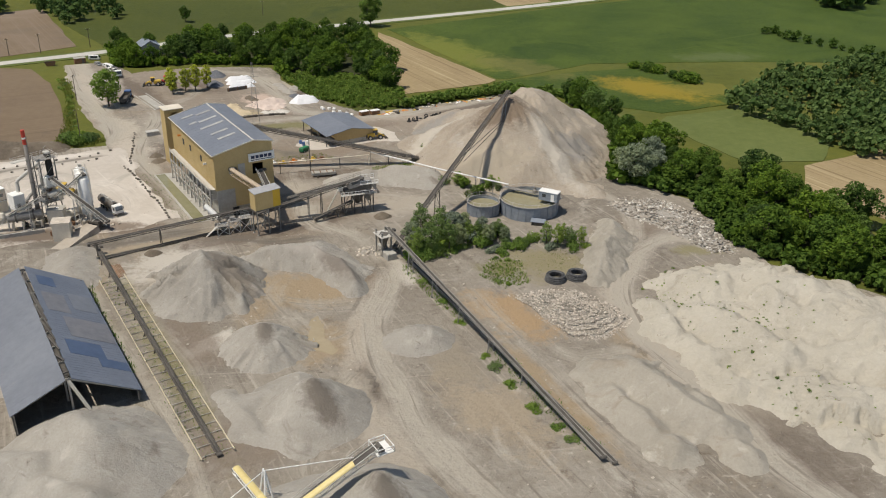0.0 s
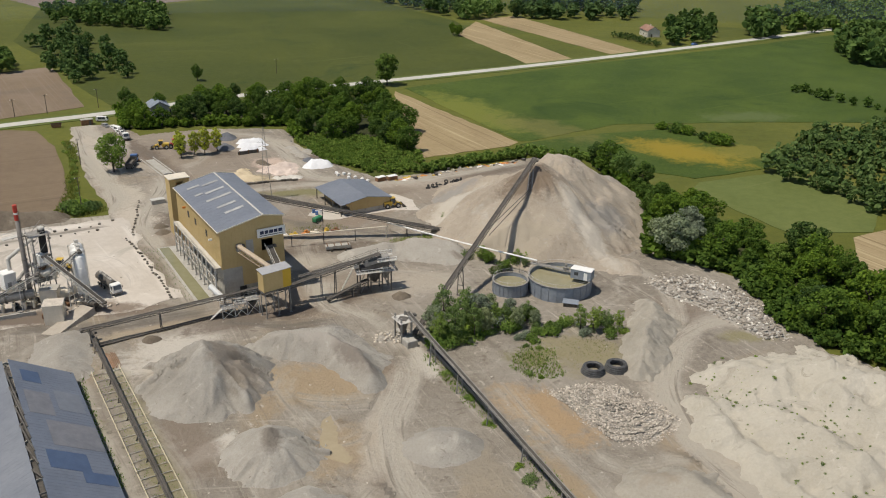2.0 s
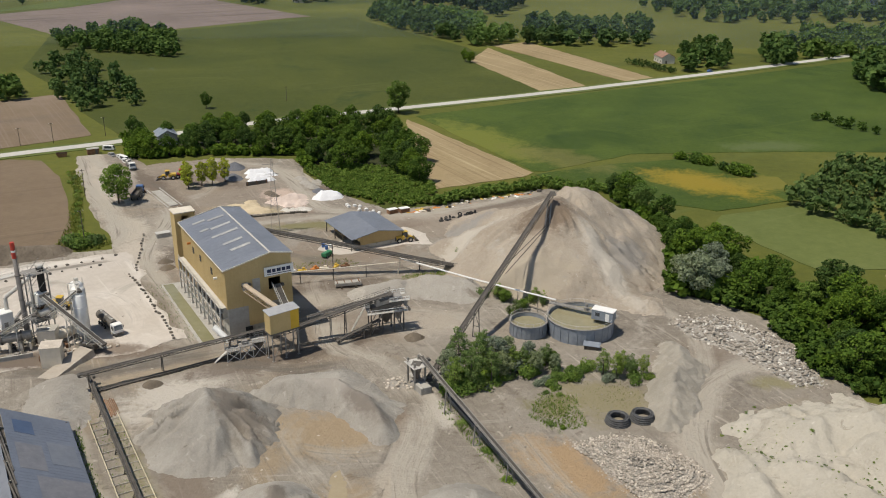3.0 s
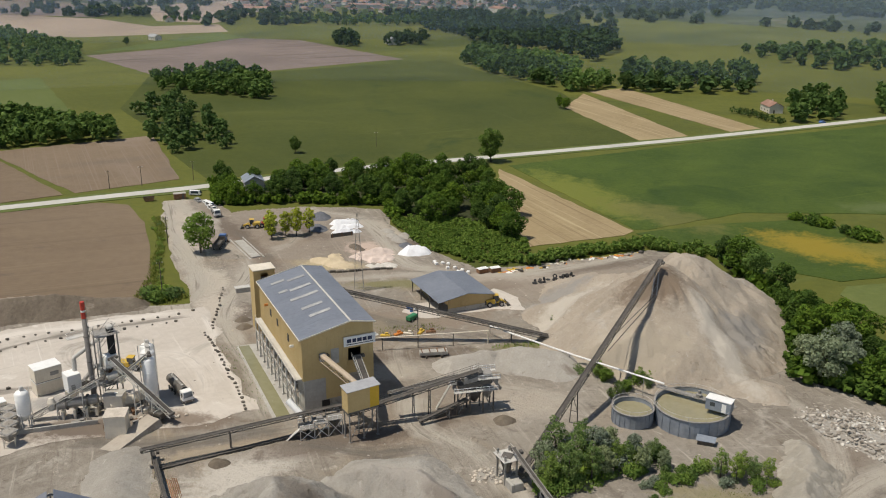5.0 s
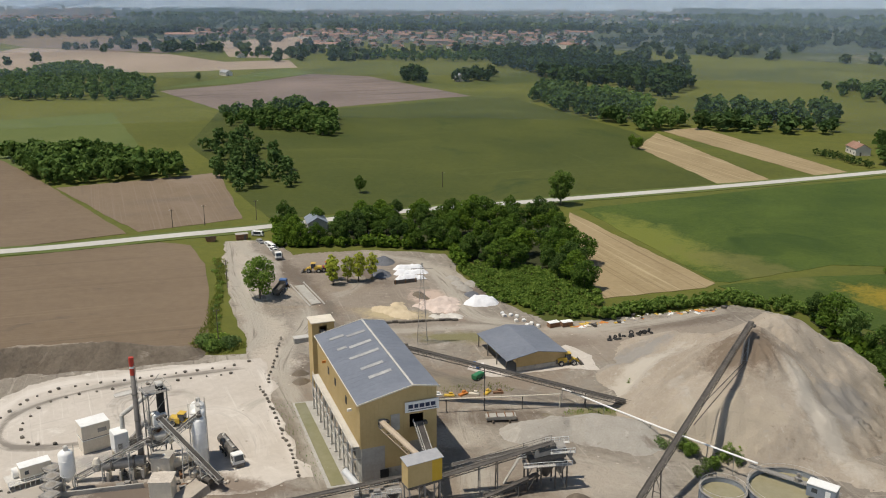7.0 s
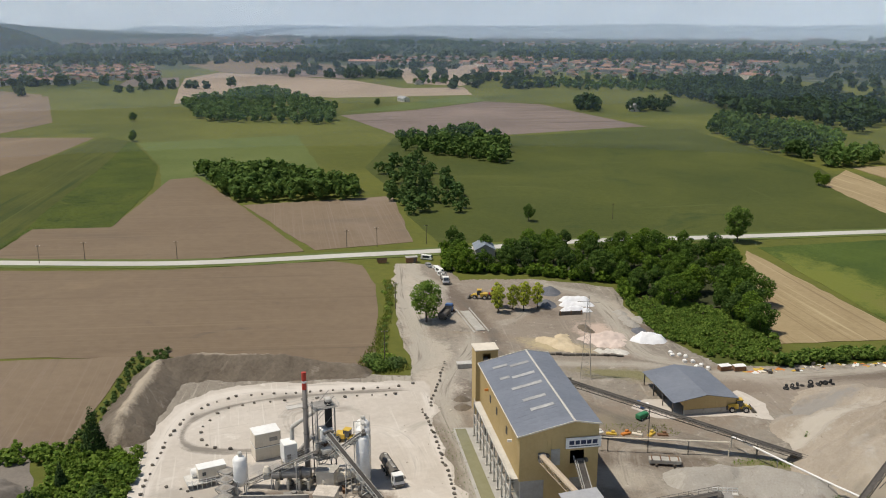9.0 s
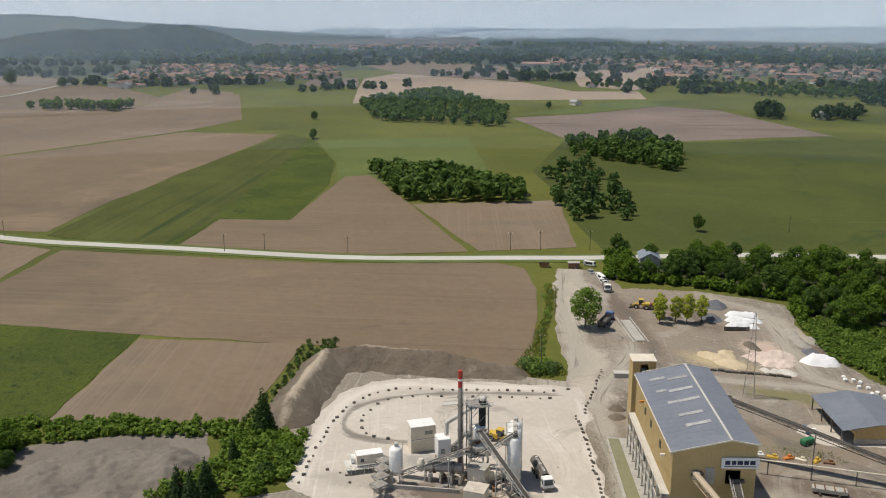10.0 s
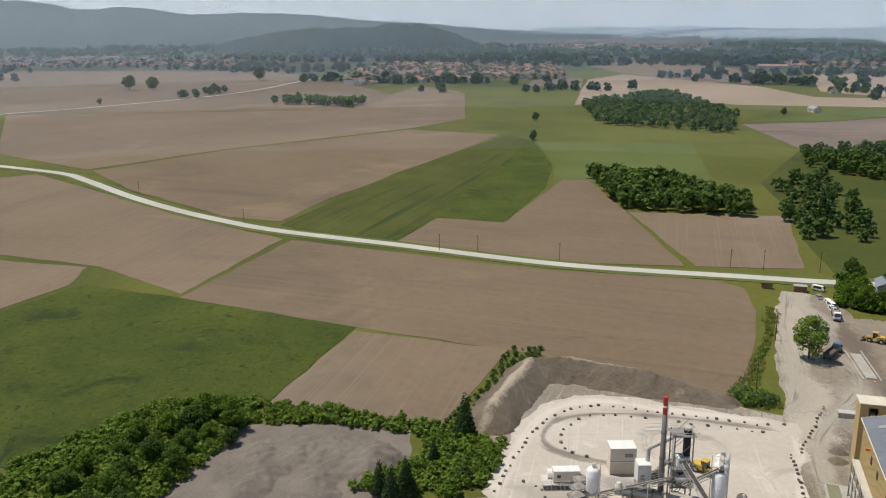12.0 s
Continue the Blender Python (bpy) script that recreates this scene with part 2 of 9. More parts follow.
YARD_ZONES = [
    (-61, 159, 13, 4.5, 1.57, (0.56, 0.51, 0.44), 0.95), (-36.5, 127, 6, 2.0, 1.15, (0.60, 0.56, 0.49), 0.95),
    (62, 138, 26, 5, -1.05, (0.44, 0.39, 0.31), 0.8),
    (-120, 305, 60, 30, -0.7, (0.275, 0.222, 0.170), 0.6), (-62, 236, 44, 16, 0.65, (0.260, 0.205, 0.152), 0.8), (-35, 196, 30, 14, 0.7, (0.275, 0.222, 0.168), 0.65), (-20, 285, 40, 14, 0.6, (0.30, 0.245, 0.188), 0.6),
    (-25, 152, 17, 9, 0.3, OCHRE, 0.85), (-13, 130, 9, 8, 0.9, OCHRE, 0.7), (24, 149, 14, 6.5, -0.75, (0.38, 0.265, 0.15), 0.95), (35, 120, 22, 2.6, -0.98, OCHRE, 0.8),
    (-62, 162, 15, 7, 1.0, LIME, 0.97), (-68, 170, 18, 3, 0.72, (0.36, 0.295, 0.21), 0.85), (-36.5, 126, 6, 3, 1.0, LIME, 0.95), (-4, 166, 9, 2.4, -1.1, LIME, 0.9), (-58, 146, 7, 2.5, -0.95, PALE_DUST, 0.8),
    (-23, 170, 11, 3.2, -0.9, (0.185, 0.18, 0.175), 0.9), (-9, 156, 10, 3, -1.2, RUT, 0.8), (-50, 178, 20, 5, 0.68, DAMP, 0.8), (-34, 188, 14, 4, 0.75, DAMP, 0.85),
    (-28, 197, 9, 3, 1.0, DAMP, 0.85), (-101, 168, 16, 5, 0.5, DAMP, 0.9), (-82, 177, 12, 4, 0.4, RUT, 0.9), (-79, 199, 26, 3.6, -0.87, (0.23, 0.195, 0.145), 0.85),
    (-99, 237, 10, 7, 0.6, DAMP, 0.75), (-45, 224, 16, 5, 0.5, DAMP, 0.75), (-47, 213, 8, 5, 0.5, PALE_DUST, 0.7), (-13, 206, 13, 8, 0.2, PALE_DUST, 0.7),
    (-60, 238, 16, 5, 0.6, (0.25, 0.215, 0.15), 0.8), (-67, 269, 13, 4, 0.3, OLIVE, 0.85), (-18, 237, 12, 2.4, 0.5, OLIVE, 0.9), (30, 176, 12, 9, 0.3, (0.27, 0.235, 0.135), 0.9),
    (20, 172, 6, 5, 0.3, OLIVE, 0.8), (70, 191, 9, 3, 0.3, (0.25, 0.225, 0.12), 0.85), (-6, 128, 26, 3.2, -1.35, PALE_DUST, 0.75), (6, 100, 22, 4, -0.95, PALE_DUST, 0.7),
    (24, 112, 16, 7, -0.8, (0.37, 0.30, 0.21), 0.75), (56, 140, 26, 3.4, -1.1, PALE_DUST, 0.8), (48, 168, 16, 3, 1.5, PALE_DUST, 0.8), (53, 200, 16, 6, 1.3, RUT, 0.6),
    (-139, 303, 26, 4.5, -0.75, DAMP, 0.8), (-117, 312, 14, 7, -0.5, DAMP, 0.75), (-120, 285, 22, 4, -0.75, RUT, 0.8), (-92, 281, 13, 5, 0.2, (0.47, 0.385, 0.23), 0.95),
    (-83, 296, 15, 7, -0.7, (0.54, 0.42, 0.34), 0.95), (-88, 322, 20, 5, -0.6, PALE_DUST, 0.8), (-76, 310, 12, 4, -0.6, DAMP, 0.85), (-55, 285, 18, 5, 0.1, RUT, 0.6),
    (-110, 260, 16, 6, -0.8, PALE_DUST, 0.7), (-28, 290, 24, 7, 0.6, PALE_DUST, 0.6), (-8, 304, 26, 4, 0.65, DAMP, 0.7), (-40, 275, 16, 6, 0.6, RUT, 0.6),
    (-64, 129, 34, 3.0, -0.86, (0.27, 0.235, 0.15), 0.8), (-44, 119, 36, 3.2, -0.87, (0.245, 0.22, 0.12), 0.75), (-20, 95, 14, 9, 0.5, RUT, 0.6), (-42, 128, 14, 5, -0.9, RUT, 0.7),
    (0, 118, 9, 4, -1.0, DAMP, 0.55), (14, 128, 12, 5, -0.8, (0.30, 0.255, 0.19), 0.7), (76, 110, 18, 8, -0.8, DAMP, 0.6), (-140, 262, 14, 4, -0.9, PALE_DUST, 0.6), (-176, 322, 24, 8, -0.95, (0.47, 0.415, 0.335), 0.95), (-150, 287, 30, 7, -0.93, (0.47, 0.415, 0.335), 0.95), (-123, 254, 20, 7, -1.0, (0.47, 0.415, 0.335), 0.95),
    (-109, 236, 14, 7, -1.0, (0.50, 0.44, 0.36), 0.95), (-146, 290, 26, 0.9, -0.93, RUT, 0.8)]
M["yard"] = surf("yard", (0.220, 0.190, 0.150), (0.338, 0.302, 0.248), 0.035, 0.55, local=False, bump=1.0, bump_scale=0.7, depth=0.6,
                 stain=[((0.31, 0.245, 0.165), 0.022, 0.57), ((0.17, 0.147, 0.12), 0.065, 0.585), ((0.43, 0.39, 0.325), 0.055, 0.60), ((0.165, 0.134, 0.102), 0.25, 0.585), ((0.47, 0.42, 0.35), 0.33, 0.595), ((0.13, 0.105, 0.08), 0.8, 0.63), ((0.50, 0.45, 0.38), 1.1, 0.64)],
                 streaks=[(-0.95, 26, 1.1, (0.42, 0.375, 0.31), 0.58), (-0.95, 30, 1.3, (0.19, 0.162, 0.13), 0.60), (0.3, 22, 1.0, (0.40, 0.36, 0.30), 0.62), (-0.4, 18, 0.8, (0.20, 0.17, 0.135), 0.63)],
                 zones=YARD_ZONES, lanes=((0.412, 0.372, 0.306), (0.155, 0.136, 0.112), (0.198, 0.170, 0.134)))
M["pad"] = surf("pad", (0.465, 0.414, 0.350), (0.575, 0.522, 0.452), 0.035, 0.5, local=False, bump=0.5, bump_scale=0.8, depth=0.2,
                stain=[((0.39, 0.355, 0.30), 0.06, 0.60), ((0.66, 0.62, 0.55), 0.09, 0.60), ((0.34, 0.30, 0.25), 0.5, 0.64)],
                streaks=[(0.9, 30, 1.0, (0.43, 0.39, 0.33), 0.60), (-0.8, 30, 1.0, (0.64, 0.60, 0.53), 0.60), (2.4, 24, 0.7, (0.40, 0.36, 0.31), 0.62)],
                zones=[(-102, 168, 17, 5, 0.45, DAMP, 0.95), (-87, 177, 9, 4, 0.3, RUT, 0.9), (-116, 176, 7, 4, 0.4, (0.30, 0.285, 0.265), 0.8), (-104, 178, 8, 5, 0.9, (0.27, 0.24, 0.205), 0.75),
                       (-93, 178, 5, 4, 0.9, (0.30, 0.265, 0.22), 0.7), (-122, 160, 12, 4, 0.6, (0.36, 0.325, 0.275), 0.7), (-150, 192, 10, 3, 1.2, (0.40, 0.365, 0.31), 0.6), (-136, 211, 18, 2.5, 0.65, (0.40, 0.365, 0.31), 0.7)],
                lanes=((0.63, 0.58, 0.51), (0.20, 0.178, 0.148), (0.33, 0.295, 0.25)))
M["track"] = surf("track", (0.340, 0.293, 0.235), (0.465, 0.412, 0.340), 0.06, 0.6, local=False, bump=0.5, stain=[((0.225, 0.193, 0.155), 0.06, 0.58)])
M["road"] = surf("road", (0.44, 0.42, 0.38), (0.55, 0.53, 0.48), 0.02, 0.5, local=False, bump=0.2)
M["lush"] = surf("lush", (0.042, 0.066, 0.005), (0.094, 0.118, 0.011), 0.03, 0.5, local=False, bump=1.0, bump_scale=0.4, depth=1.6, stain=[((0.026, 0.046, 0.004), 0.05, 0.57), ((0.098, 0.112, 0.014), 0.03, 0.60), ((0.020, 0.040, 0.004), 0.4, 0.56), ((0.100, 0.118, 0.014), 0.3, 0.60)])
M["corn"] = surf("corn", (0.046, 0.058, 0.007), (0.086, 0.093, 0.013), 0.03, 0.5, local=False, bump=0.5, bump_scale=0.8, depth=0.25, streaks=[(-0.92, 160, 1.6, (0.090, 0.105, 0.024), 0.56), (-0.92, 160, 6.0, (0.026, 0.046, 0.006), 0.58)])
M["grey_silt"] = surf("grey_silt", (0.150, 0.130, 0.107), (0.232, 0.203, 0.169), 0.12, 1.5, bump=0.6, bump_scale=3.0, depth=0.3, local=False, stain=[((0.20, 0.178, 0.152), 0.1, 0.6)])
M["gravel"] = surf("gravel", (0.315, 0.288, 0.244), (0.418, 0.390, 0.339), 0.13, 2.2, bump=0.9, bump_scale=2.4, depth=0.35, spread=0.06, local=False,
                   stain=[((0.245, 0.212, 0.172), 0.14, 0.60), ((0.48, 0.445, 0.385), 0.11, 0.59), ((0.20, 0.170, 0.138), 0.5, 0.635), ((0.49, 0.45, 0.395), 0.45, 0.62)],
                   # First zone paints the tall cone's right half darker, like its shaded side.
                   zones=[(-40.5, 148, 8, 5, -0.5, (0.235, 0.200, 0.160), 0.85), (-24.5, 125, 3.6, 2.0, -1.2, (0.185, 0.158, 0.127), 0.85), (-6.5, 103.5, 6.5, 3.2, -0.6, (0.175, 0.150, 0.122), 0.95),
                          (11, 79, 5, 3, -0.6, (0.185, 0.158, 0.127), 0.9), (-18, 159, 9, 2.4, -0.7, (0.205, 0.175, 0.145), 0.85), (-30, 166, 9, 3, -0.2, (0.40, 0.36, 0.31), 0.7)])
M["sand_pile"] = surf("sand_pile", (0.345, 0.290, 0.222), (0.455, 0.392, 0.312), 0.10, 1.6, bump=0.9, bump_scale=3.0, depth=0.4, local=False,
                      stain=[((0.235, 0.185, 0.135), 0.06, 0.60), ((0.48, 0.43, 0.36), 0.09, 0.58), ((0.37, 0.335, 0.285), 0.4, 0.60), ((0.20, 0.16, 0.12), 0.55, 0.63), ((0.53, 0.48, 0.41), 0.5, 0.63)],
                      zones=[(13.5, 247, 11, 7, 0.1, (0.195, 0.148, 0.105), 0.9), (36, 248, 9, 6, 1.2, (0.30, 0.28, 0.25), 0.85), (10, 228, 14, 8, 0.2, (0.45, 0.385, 0.29), 0.7), (-12, 254, 16, 5, 0.9, (0.54, 0.49, 0.41), 0.85), (30, 236, 16, 4, 2.2, (0.54, 0.49, 0.41), 0.85), (-16, 268, 12, 5, 0.8, (0.30, 0.285, 0.26), 0.8)])
M["pale_sand"] = surf("pale_sand", (0.440, 0.400, 0.322), (0.545, 0.502, 0.416), 0.08, 1.6, bump=0.9, bump_scale=1.6, depth=0.5,
                      stain=[((0.30, 0.26, 0.205), 0.09, 0.61), ((0.41, 0.355, 0.27), 0.03, 0.58), ((0.25, 0.215, 0.165), 0.35, 0.63), ((0.60, 0.56, 0.48), 0.3, 0.62)])
M["mound_sand"] = surf("mound_sand", (0.318, 0.288, 0.234), (0.420, 0.384, 0.320), 0.09, 1.8, bump=0.8, bump_scale=1.8, depth=0.4, local=False,
                       stain=[((0.31, 0.265, 0.205), 0.12, 0.60), ((0.53, 0.485, 0.41), 0.10, 0.59), ((0.27, 0.23, 0.18), 0.5, 0.635)])
M["berm"] = surf("berm", (0.128, 0.102, 0.074), (0.205, 0.170, 0.128), 0.10, 1.0, bump=0.9, bump_scale=1.2, depth=0.5, local=False, stain=[((0.33, 0.285, 0.225), 0.12, 0.60), ((0.135, 0.108, 0.080), 0.4, 0.61)],
                 zones=[(-170.5, 186, 24, 1.9, 2.15, (0.46, 0.39, 0.295), 0.85), (-160, 218, 22, 0.8, 0.6, (0.38, 0.325, 0.25), 0.7)])
M["white_heap"] = surf("white_heap", (0.74, 0.74, 0.74), (0.86, 0.86, 0.86), 0.3, 2.0, bump=0.4)
M["dark_heap"] = surf("dark_heap", (0.10, 0.105, 0.115), (0.17, 0.175, 0.19), 0.3, 2.0, bump=0.6)
M["yellow_sand"] = surf("yellow_sand", (0.50, 0.405, 0.265), (0.62, 0.515, 0.35), 0.2, 1.5, bump=0.7)
M["pink_heap"] = surf("pink_heap", (0.56, 0.455, 0.385), (0.70, 0.585, 0.505), 0.2, 1.5, bump=0.6)
M["stone"] = surf("stone", (0.36, 0.315, 0.255), (0.54, 0.485, 0.41), 0.6, 2.5, bump=0.4, spread=0.25, island=0.35)
M["white_stone"] = surf("white_stone", (0.37, 0.345, 0.30), (0.58, 0.55, 0.49), 0.6, 2.5, bump=0.4, spread=0.3, island=0.4)
M["boulder"] = surf("boulder", (0.10, 0.09, 0.075), (0.18, 0.16, 0.13), 0.8, 3.0, bump=0.5, spread=0.3)
M["yellow_clad"] = surf("yellow_clad", (0.47, 0.345, 0.150), (0.55, 0.415, 0.200), 0.15, 1.2, rough=0.55, bump=0.1, stain=((0.38, 0.24, 0.09), 0.25, 0.66))
M["yellow_new"] = surf("yellow_new", (0.58, 0.37, 0.03), (0.64, 0.42, 0.05), 0.2, 1.2, rough=0.5, bump=0.05)
M["grey_roof"] = surf("grey_roof", (0.155, 0.170, 0.200), (0.205, 0.222, 0.255), 0.12, 0.9, rough=0.5, bump=0.1, stain=((0.25, 0.265, 0.29), 0.10, 0.64))
M["hall_roof"] = surf("hall_roof", (0.130, 0.150, 0.190), (0.180, 0.203, 0.250), 0.06, 0.6, rough=0.5, bump=0.1)
M["hall_roof_dusty"] = surf("hall_roof_dusty", (0.150, 0.162, 0.188), (0.205, 0.217, 0.240), 0.07, 0.6, rough=0.6, bump=0.1, stain=((0.28, 0.265, 0.245), 0.10, 0.66))
M["roof_pale"] = surf("roof_pale", (0.33, 0.33, 0.34), (0.43, 0.43, 0.43), 0.3, 1.5, rough=0.5, bump=0.05)
M["tan_sheet"] = surf("tan_sheet", (0.40, 0.315, 0.225), (0.52, 0.425, 0.315), 0.3, 1.5, rough=0.55, bump=0.1, stain=((0.30, 0.21, 0.14), 0.5, 0.62))
M["skylight"] = surf("skylight", (0.25, 0.25, 0.255), (0.46, 0.45, 0.42), 0.3, 1.5, rough=0.45, bump=0.0, spread=0.2)
M["concrete"] = surf("concrete", (0.34, 0.32, 0.28), (0.46, 0.44, 0.39), 0.25, 1.5, bump=0.2, stain=((0.25, 0.23, 0.19), 0.3, 0.62))
M["grey_steel"] = surf("grey_steel", (0.225, 0.212, 0.190), (0.350, 0.332, 0.300), 0.4, 2.0, rough=0.6, metal=0.1, bump=0.1)
M["dark_steel"] = surf("dark_steel", (0.085, 0.077, 0.067), (0.165, 0.150, 0.130), 0.4, 2.0, rough=0.65, metal=0.1, bump=0.15)
M["pale_steel"] = surf("pale_steel", (0.47, 0.445, 0.395), (0.62, 0.595, 0.54), 0.4, 2.0, rough=0.5, metal=0.05, bump=0.1)
M["chimney_steel"] = surf("chimney_steel", (0.150, 0.138, 0.125), (0.230, 0.212, 0.192), 0.4, 2.0, rough=0.6, metal=0.1, bump=0.1, stain=((0.16, 0.10, 0.07), 0.5, 0.62))
M["white_paint"] = surf("white_paint", (0.76, 0.75, 0.71), (0.88, 0.87, 0.83), 0.4, 1.5, rough=0.45, bump=0.05)
M["old_rail"] = surf("old_rail", (0.50, 0.435, 0.30), (0.66, 0.585, 0.42), 0.15, 1.0, bump=0.1, stain=((0.24, 0.195, 0.135), 0.35, 0.60))
M["yellow_hood"] = surf("yellow_hood", (0.62, 0.50, 0.20), (0.74, 0.62, 0.30), 0.3, 1.5, rough=0.5, bump=0.05, stain=((0.50, 0.40, 0.20), 0.4, 0.64))
M["cream_paint"] = surf("cream_paint", (0.64, 0.575, 0.46), (0.76, 0.69, 0.57), 0.4, 1.5, rough=0.5, bump=0.05)
M["rusty"] = surf("rusty", (0.16, 0.085, 0.045), (0.28, 0.16, 0.09), 0.6, 3.0, bump=0.3, spread=0.25)
M["belt"] = surf("belt", (0.062, 0.056, 0.050), (0.125, 0.113, 0.098), 0.3, 2.0, bump=0.1)
M["rubber"] = surf("rubber", (0.030, 0.030, 0.030), (0.060, 0.058, 0.055), 1.0, 4.0, rough=0.8, bump=0.2)
M["coil_pipe"] = surf("coil_pipe", (0.060, 0.060, 0.060), (0.125, 0.125, 0.125), 1.0, 4.0, rough=0.6, bump=0.2)
M["blue_sheet"] = surf("blue_sheet", (0.060, 0.092, 0.165), (0.085, 0.122, 0.205), 0.3, 1.0, rough=0.45, bump=0.05)
M["dull_sheet"] = surf("dull_sheet", (0.150, 0.155, 0.175), (0.215, 0.215, 0.230), 0.3, 1.0, rough=0.5, bump=0.05, stain=((0.30, 0.27, 0.23), 0.3, 0.62))
M["red_paint"] = surf("red_paint", (0.42, 0.045, 0.03), (0.52, 0.07, 0.045), 0.6, 2.0, rough=0.5, bump=0.05)
M["orange_paint"] = surf("orange_paint", (0.55, 0.19, 0.04), (0.62, 0.25, 0.06), 0.6, 2.0, rough=0.5, bump=0.05)
M["yellow_paint"] = surf("yellow_paint", (0.58, 0.38, 0.05), (0.66, 0.45, 0.08), 0.6, 2.0, rough=0.5, bump=0.05)
M["blue_paint"] = surf("blue_paint", (0.07, 0.13, 0.30), (0.10, 0.19, 0.38), 0.6, 2.0, rough=0.5, bump=0.05)
M["dark_blue"] = surf("dark_blue", (0.025, 0.035, 0.075), (0.045, 0.06, 0.11), 0.6, 2.0, rough=0.5, bump=0.05)
M["green_paint"] = surf("green_paint", (0.03, 0.16, 0.07), (0.05, 0.22, 0.10), 0.6, 2.0, rough=0.5, bump=0.05)
M["tank_steel"] = surf("tank_steel", (0.20, 0.23, 0.27), (0.31, 0.34, 0.38), 0.2, 1.2, rough=0.5, metal=0.1, bump=0.1)
M["murky_water"] = surf("murky_water", (0.27, 0.24, 0.14), (0.33, 0.30, 0.19), 0.15, 0.8, rough=0.15, bump=0.03, spec=0.5)
M["puddle_water"] = surf("puddle_water", (0.33, 0.27, 0.17), (0.40, 0.33, 0.215), 0.15, 0.8, rough=0.18, bump=0.03, local=False, spec=0.5)
M["canal_water"] = surf("canal_water", (0.21, 0.20, 0.105), (0.27, 0.255, 0.15), 0.1, 0.6, rough=0.2, bump=0.03, local=False, spec=0.5)
# matt dark colour that stands for the shade inside open windows
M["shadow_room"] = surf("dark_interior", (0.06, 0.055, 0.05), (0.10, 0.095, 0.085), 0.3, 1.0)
M["tile_roof"] = surf("tile_roof", (0.21, 0.115, 0.080), (0.34, 0.215, 0.160), 0.05, 0.5, bump=0.2, island=0.45)
M["house_wall"] = surf("house_wall", (0.52, 0.47, 0.40), (0.70, 0.65, 0.57), 0.05, 0.5, bump=0.1, island=0.2)
M["bark"] = surf("bark", (0.08, 0.065, 0.05), (0.15, 0.125, 0.10), 1.0, 5.0, bump=0.5)
M["leaf"] = leafy("leaf", (0.046, 0.096, 0.015), (0.134, 0.215, 0.033), 0.3, 0.35)
M["leaf_airy"] = leafy("leaf_airy", (0.080, 0.150, 0.032), (0.205, 0.300, 0.080), 0.2, 0.4)
M["leaf_fresh"] = leafy("leaf_fresh", (0.26, 0.31, 0.040), (0.46, 0.50, 0.085), 0.1, 0.4)
M["leaf_grey"] = leafy("leaf_grey", (0.16, 0.20, 0.12), (0.33, 0.38, 0.26), 0.1, 0.35)
M["leaf_dark"] = leafy("leaf_dark", (0.024, 0.052, 0.018), (0.070, 0.115, 0.036), 0.15, 0.2)
M["scrub"] = leafy("scrub", (0.088, 0.162, 0.032), (0.215, 0.305, 0.072), 0.25, 0.4)
M["leaf_light"] = leafy("leaf_light", (0.120, 0.205, 0.050), (0.290, 0.375, 0.120), 0.2, 0.45)
M["leaf_plain"] = leafy("leaf_plain", (0.052, 0.102, 0.028), (0.140, 0.215, 0.058), 0.2, 0.35)
M["far_leaf"] = leafy("far_leaf", (0.048, 0.086, 0.034), (0.130, 0.178, 0.070), 0.2, 0.3)
M["grass"] = leafy("grass", (0.110, 0.160, 0.032), (0.260, 0.275, 0.080), 0.15, 0.3)
M["glass"] = glassy("window_glass")
M["vent_black"] = surf("vent_black", (0.02, 0.02, 0.02), (0.035, 0.035, 0.035), 1, 4)


M["hill_near"] = surf("hill_near", (0.012, 0.024, 0.014), (0.036, 0.052, 0.026), 0.012, 0.06, local=False, bump=1.0, bump_scale=0.06, depth=8)
M["hill_wooded"] = surf("hill_wooded", (0.030, 0.052, 0.036), (0.100, 0.120, 0.070), 0.008, 0.03, local=False, bump=1.0, bump_scale=0.04, depth=8,
                        stain=[((0.20, 0.20, 0.12), 0.006, 0.60), ((0.40, 0.35, 0.30), 0.03, 0.66)])
# distance haze painted in: an even pale blue in place of hill colours
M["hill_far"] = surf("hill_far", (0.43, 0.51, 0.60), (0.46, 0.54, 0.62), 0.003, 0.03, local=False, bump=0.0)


M["plain"] = surf("plain", (0.040, 0.058, 0.028), (0.105, 0.115, 0.062), 0.006, 0.02, local=False, bump=0.0,
                  stain=[((0.030, 0.046, 0.026), 0.012, 0.50), ((0.24, 0.20, 0.145), 0.004, 0.58), ((0.36, 0.31, 0.28), 0.03, 0.63)])


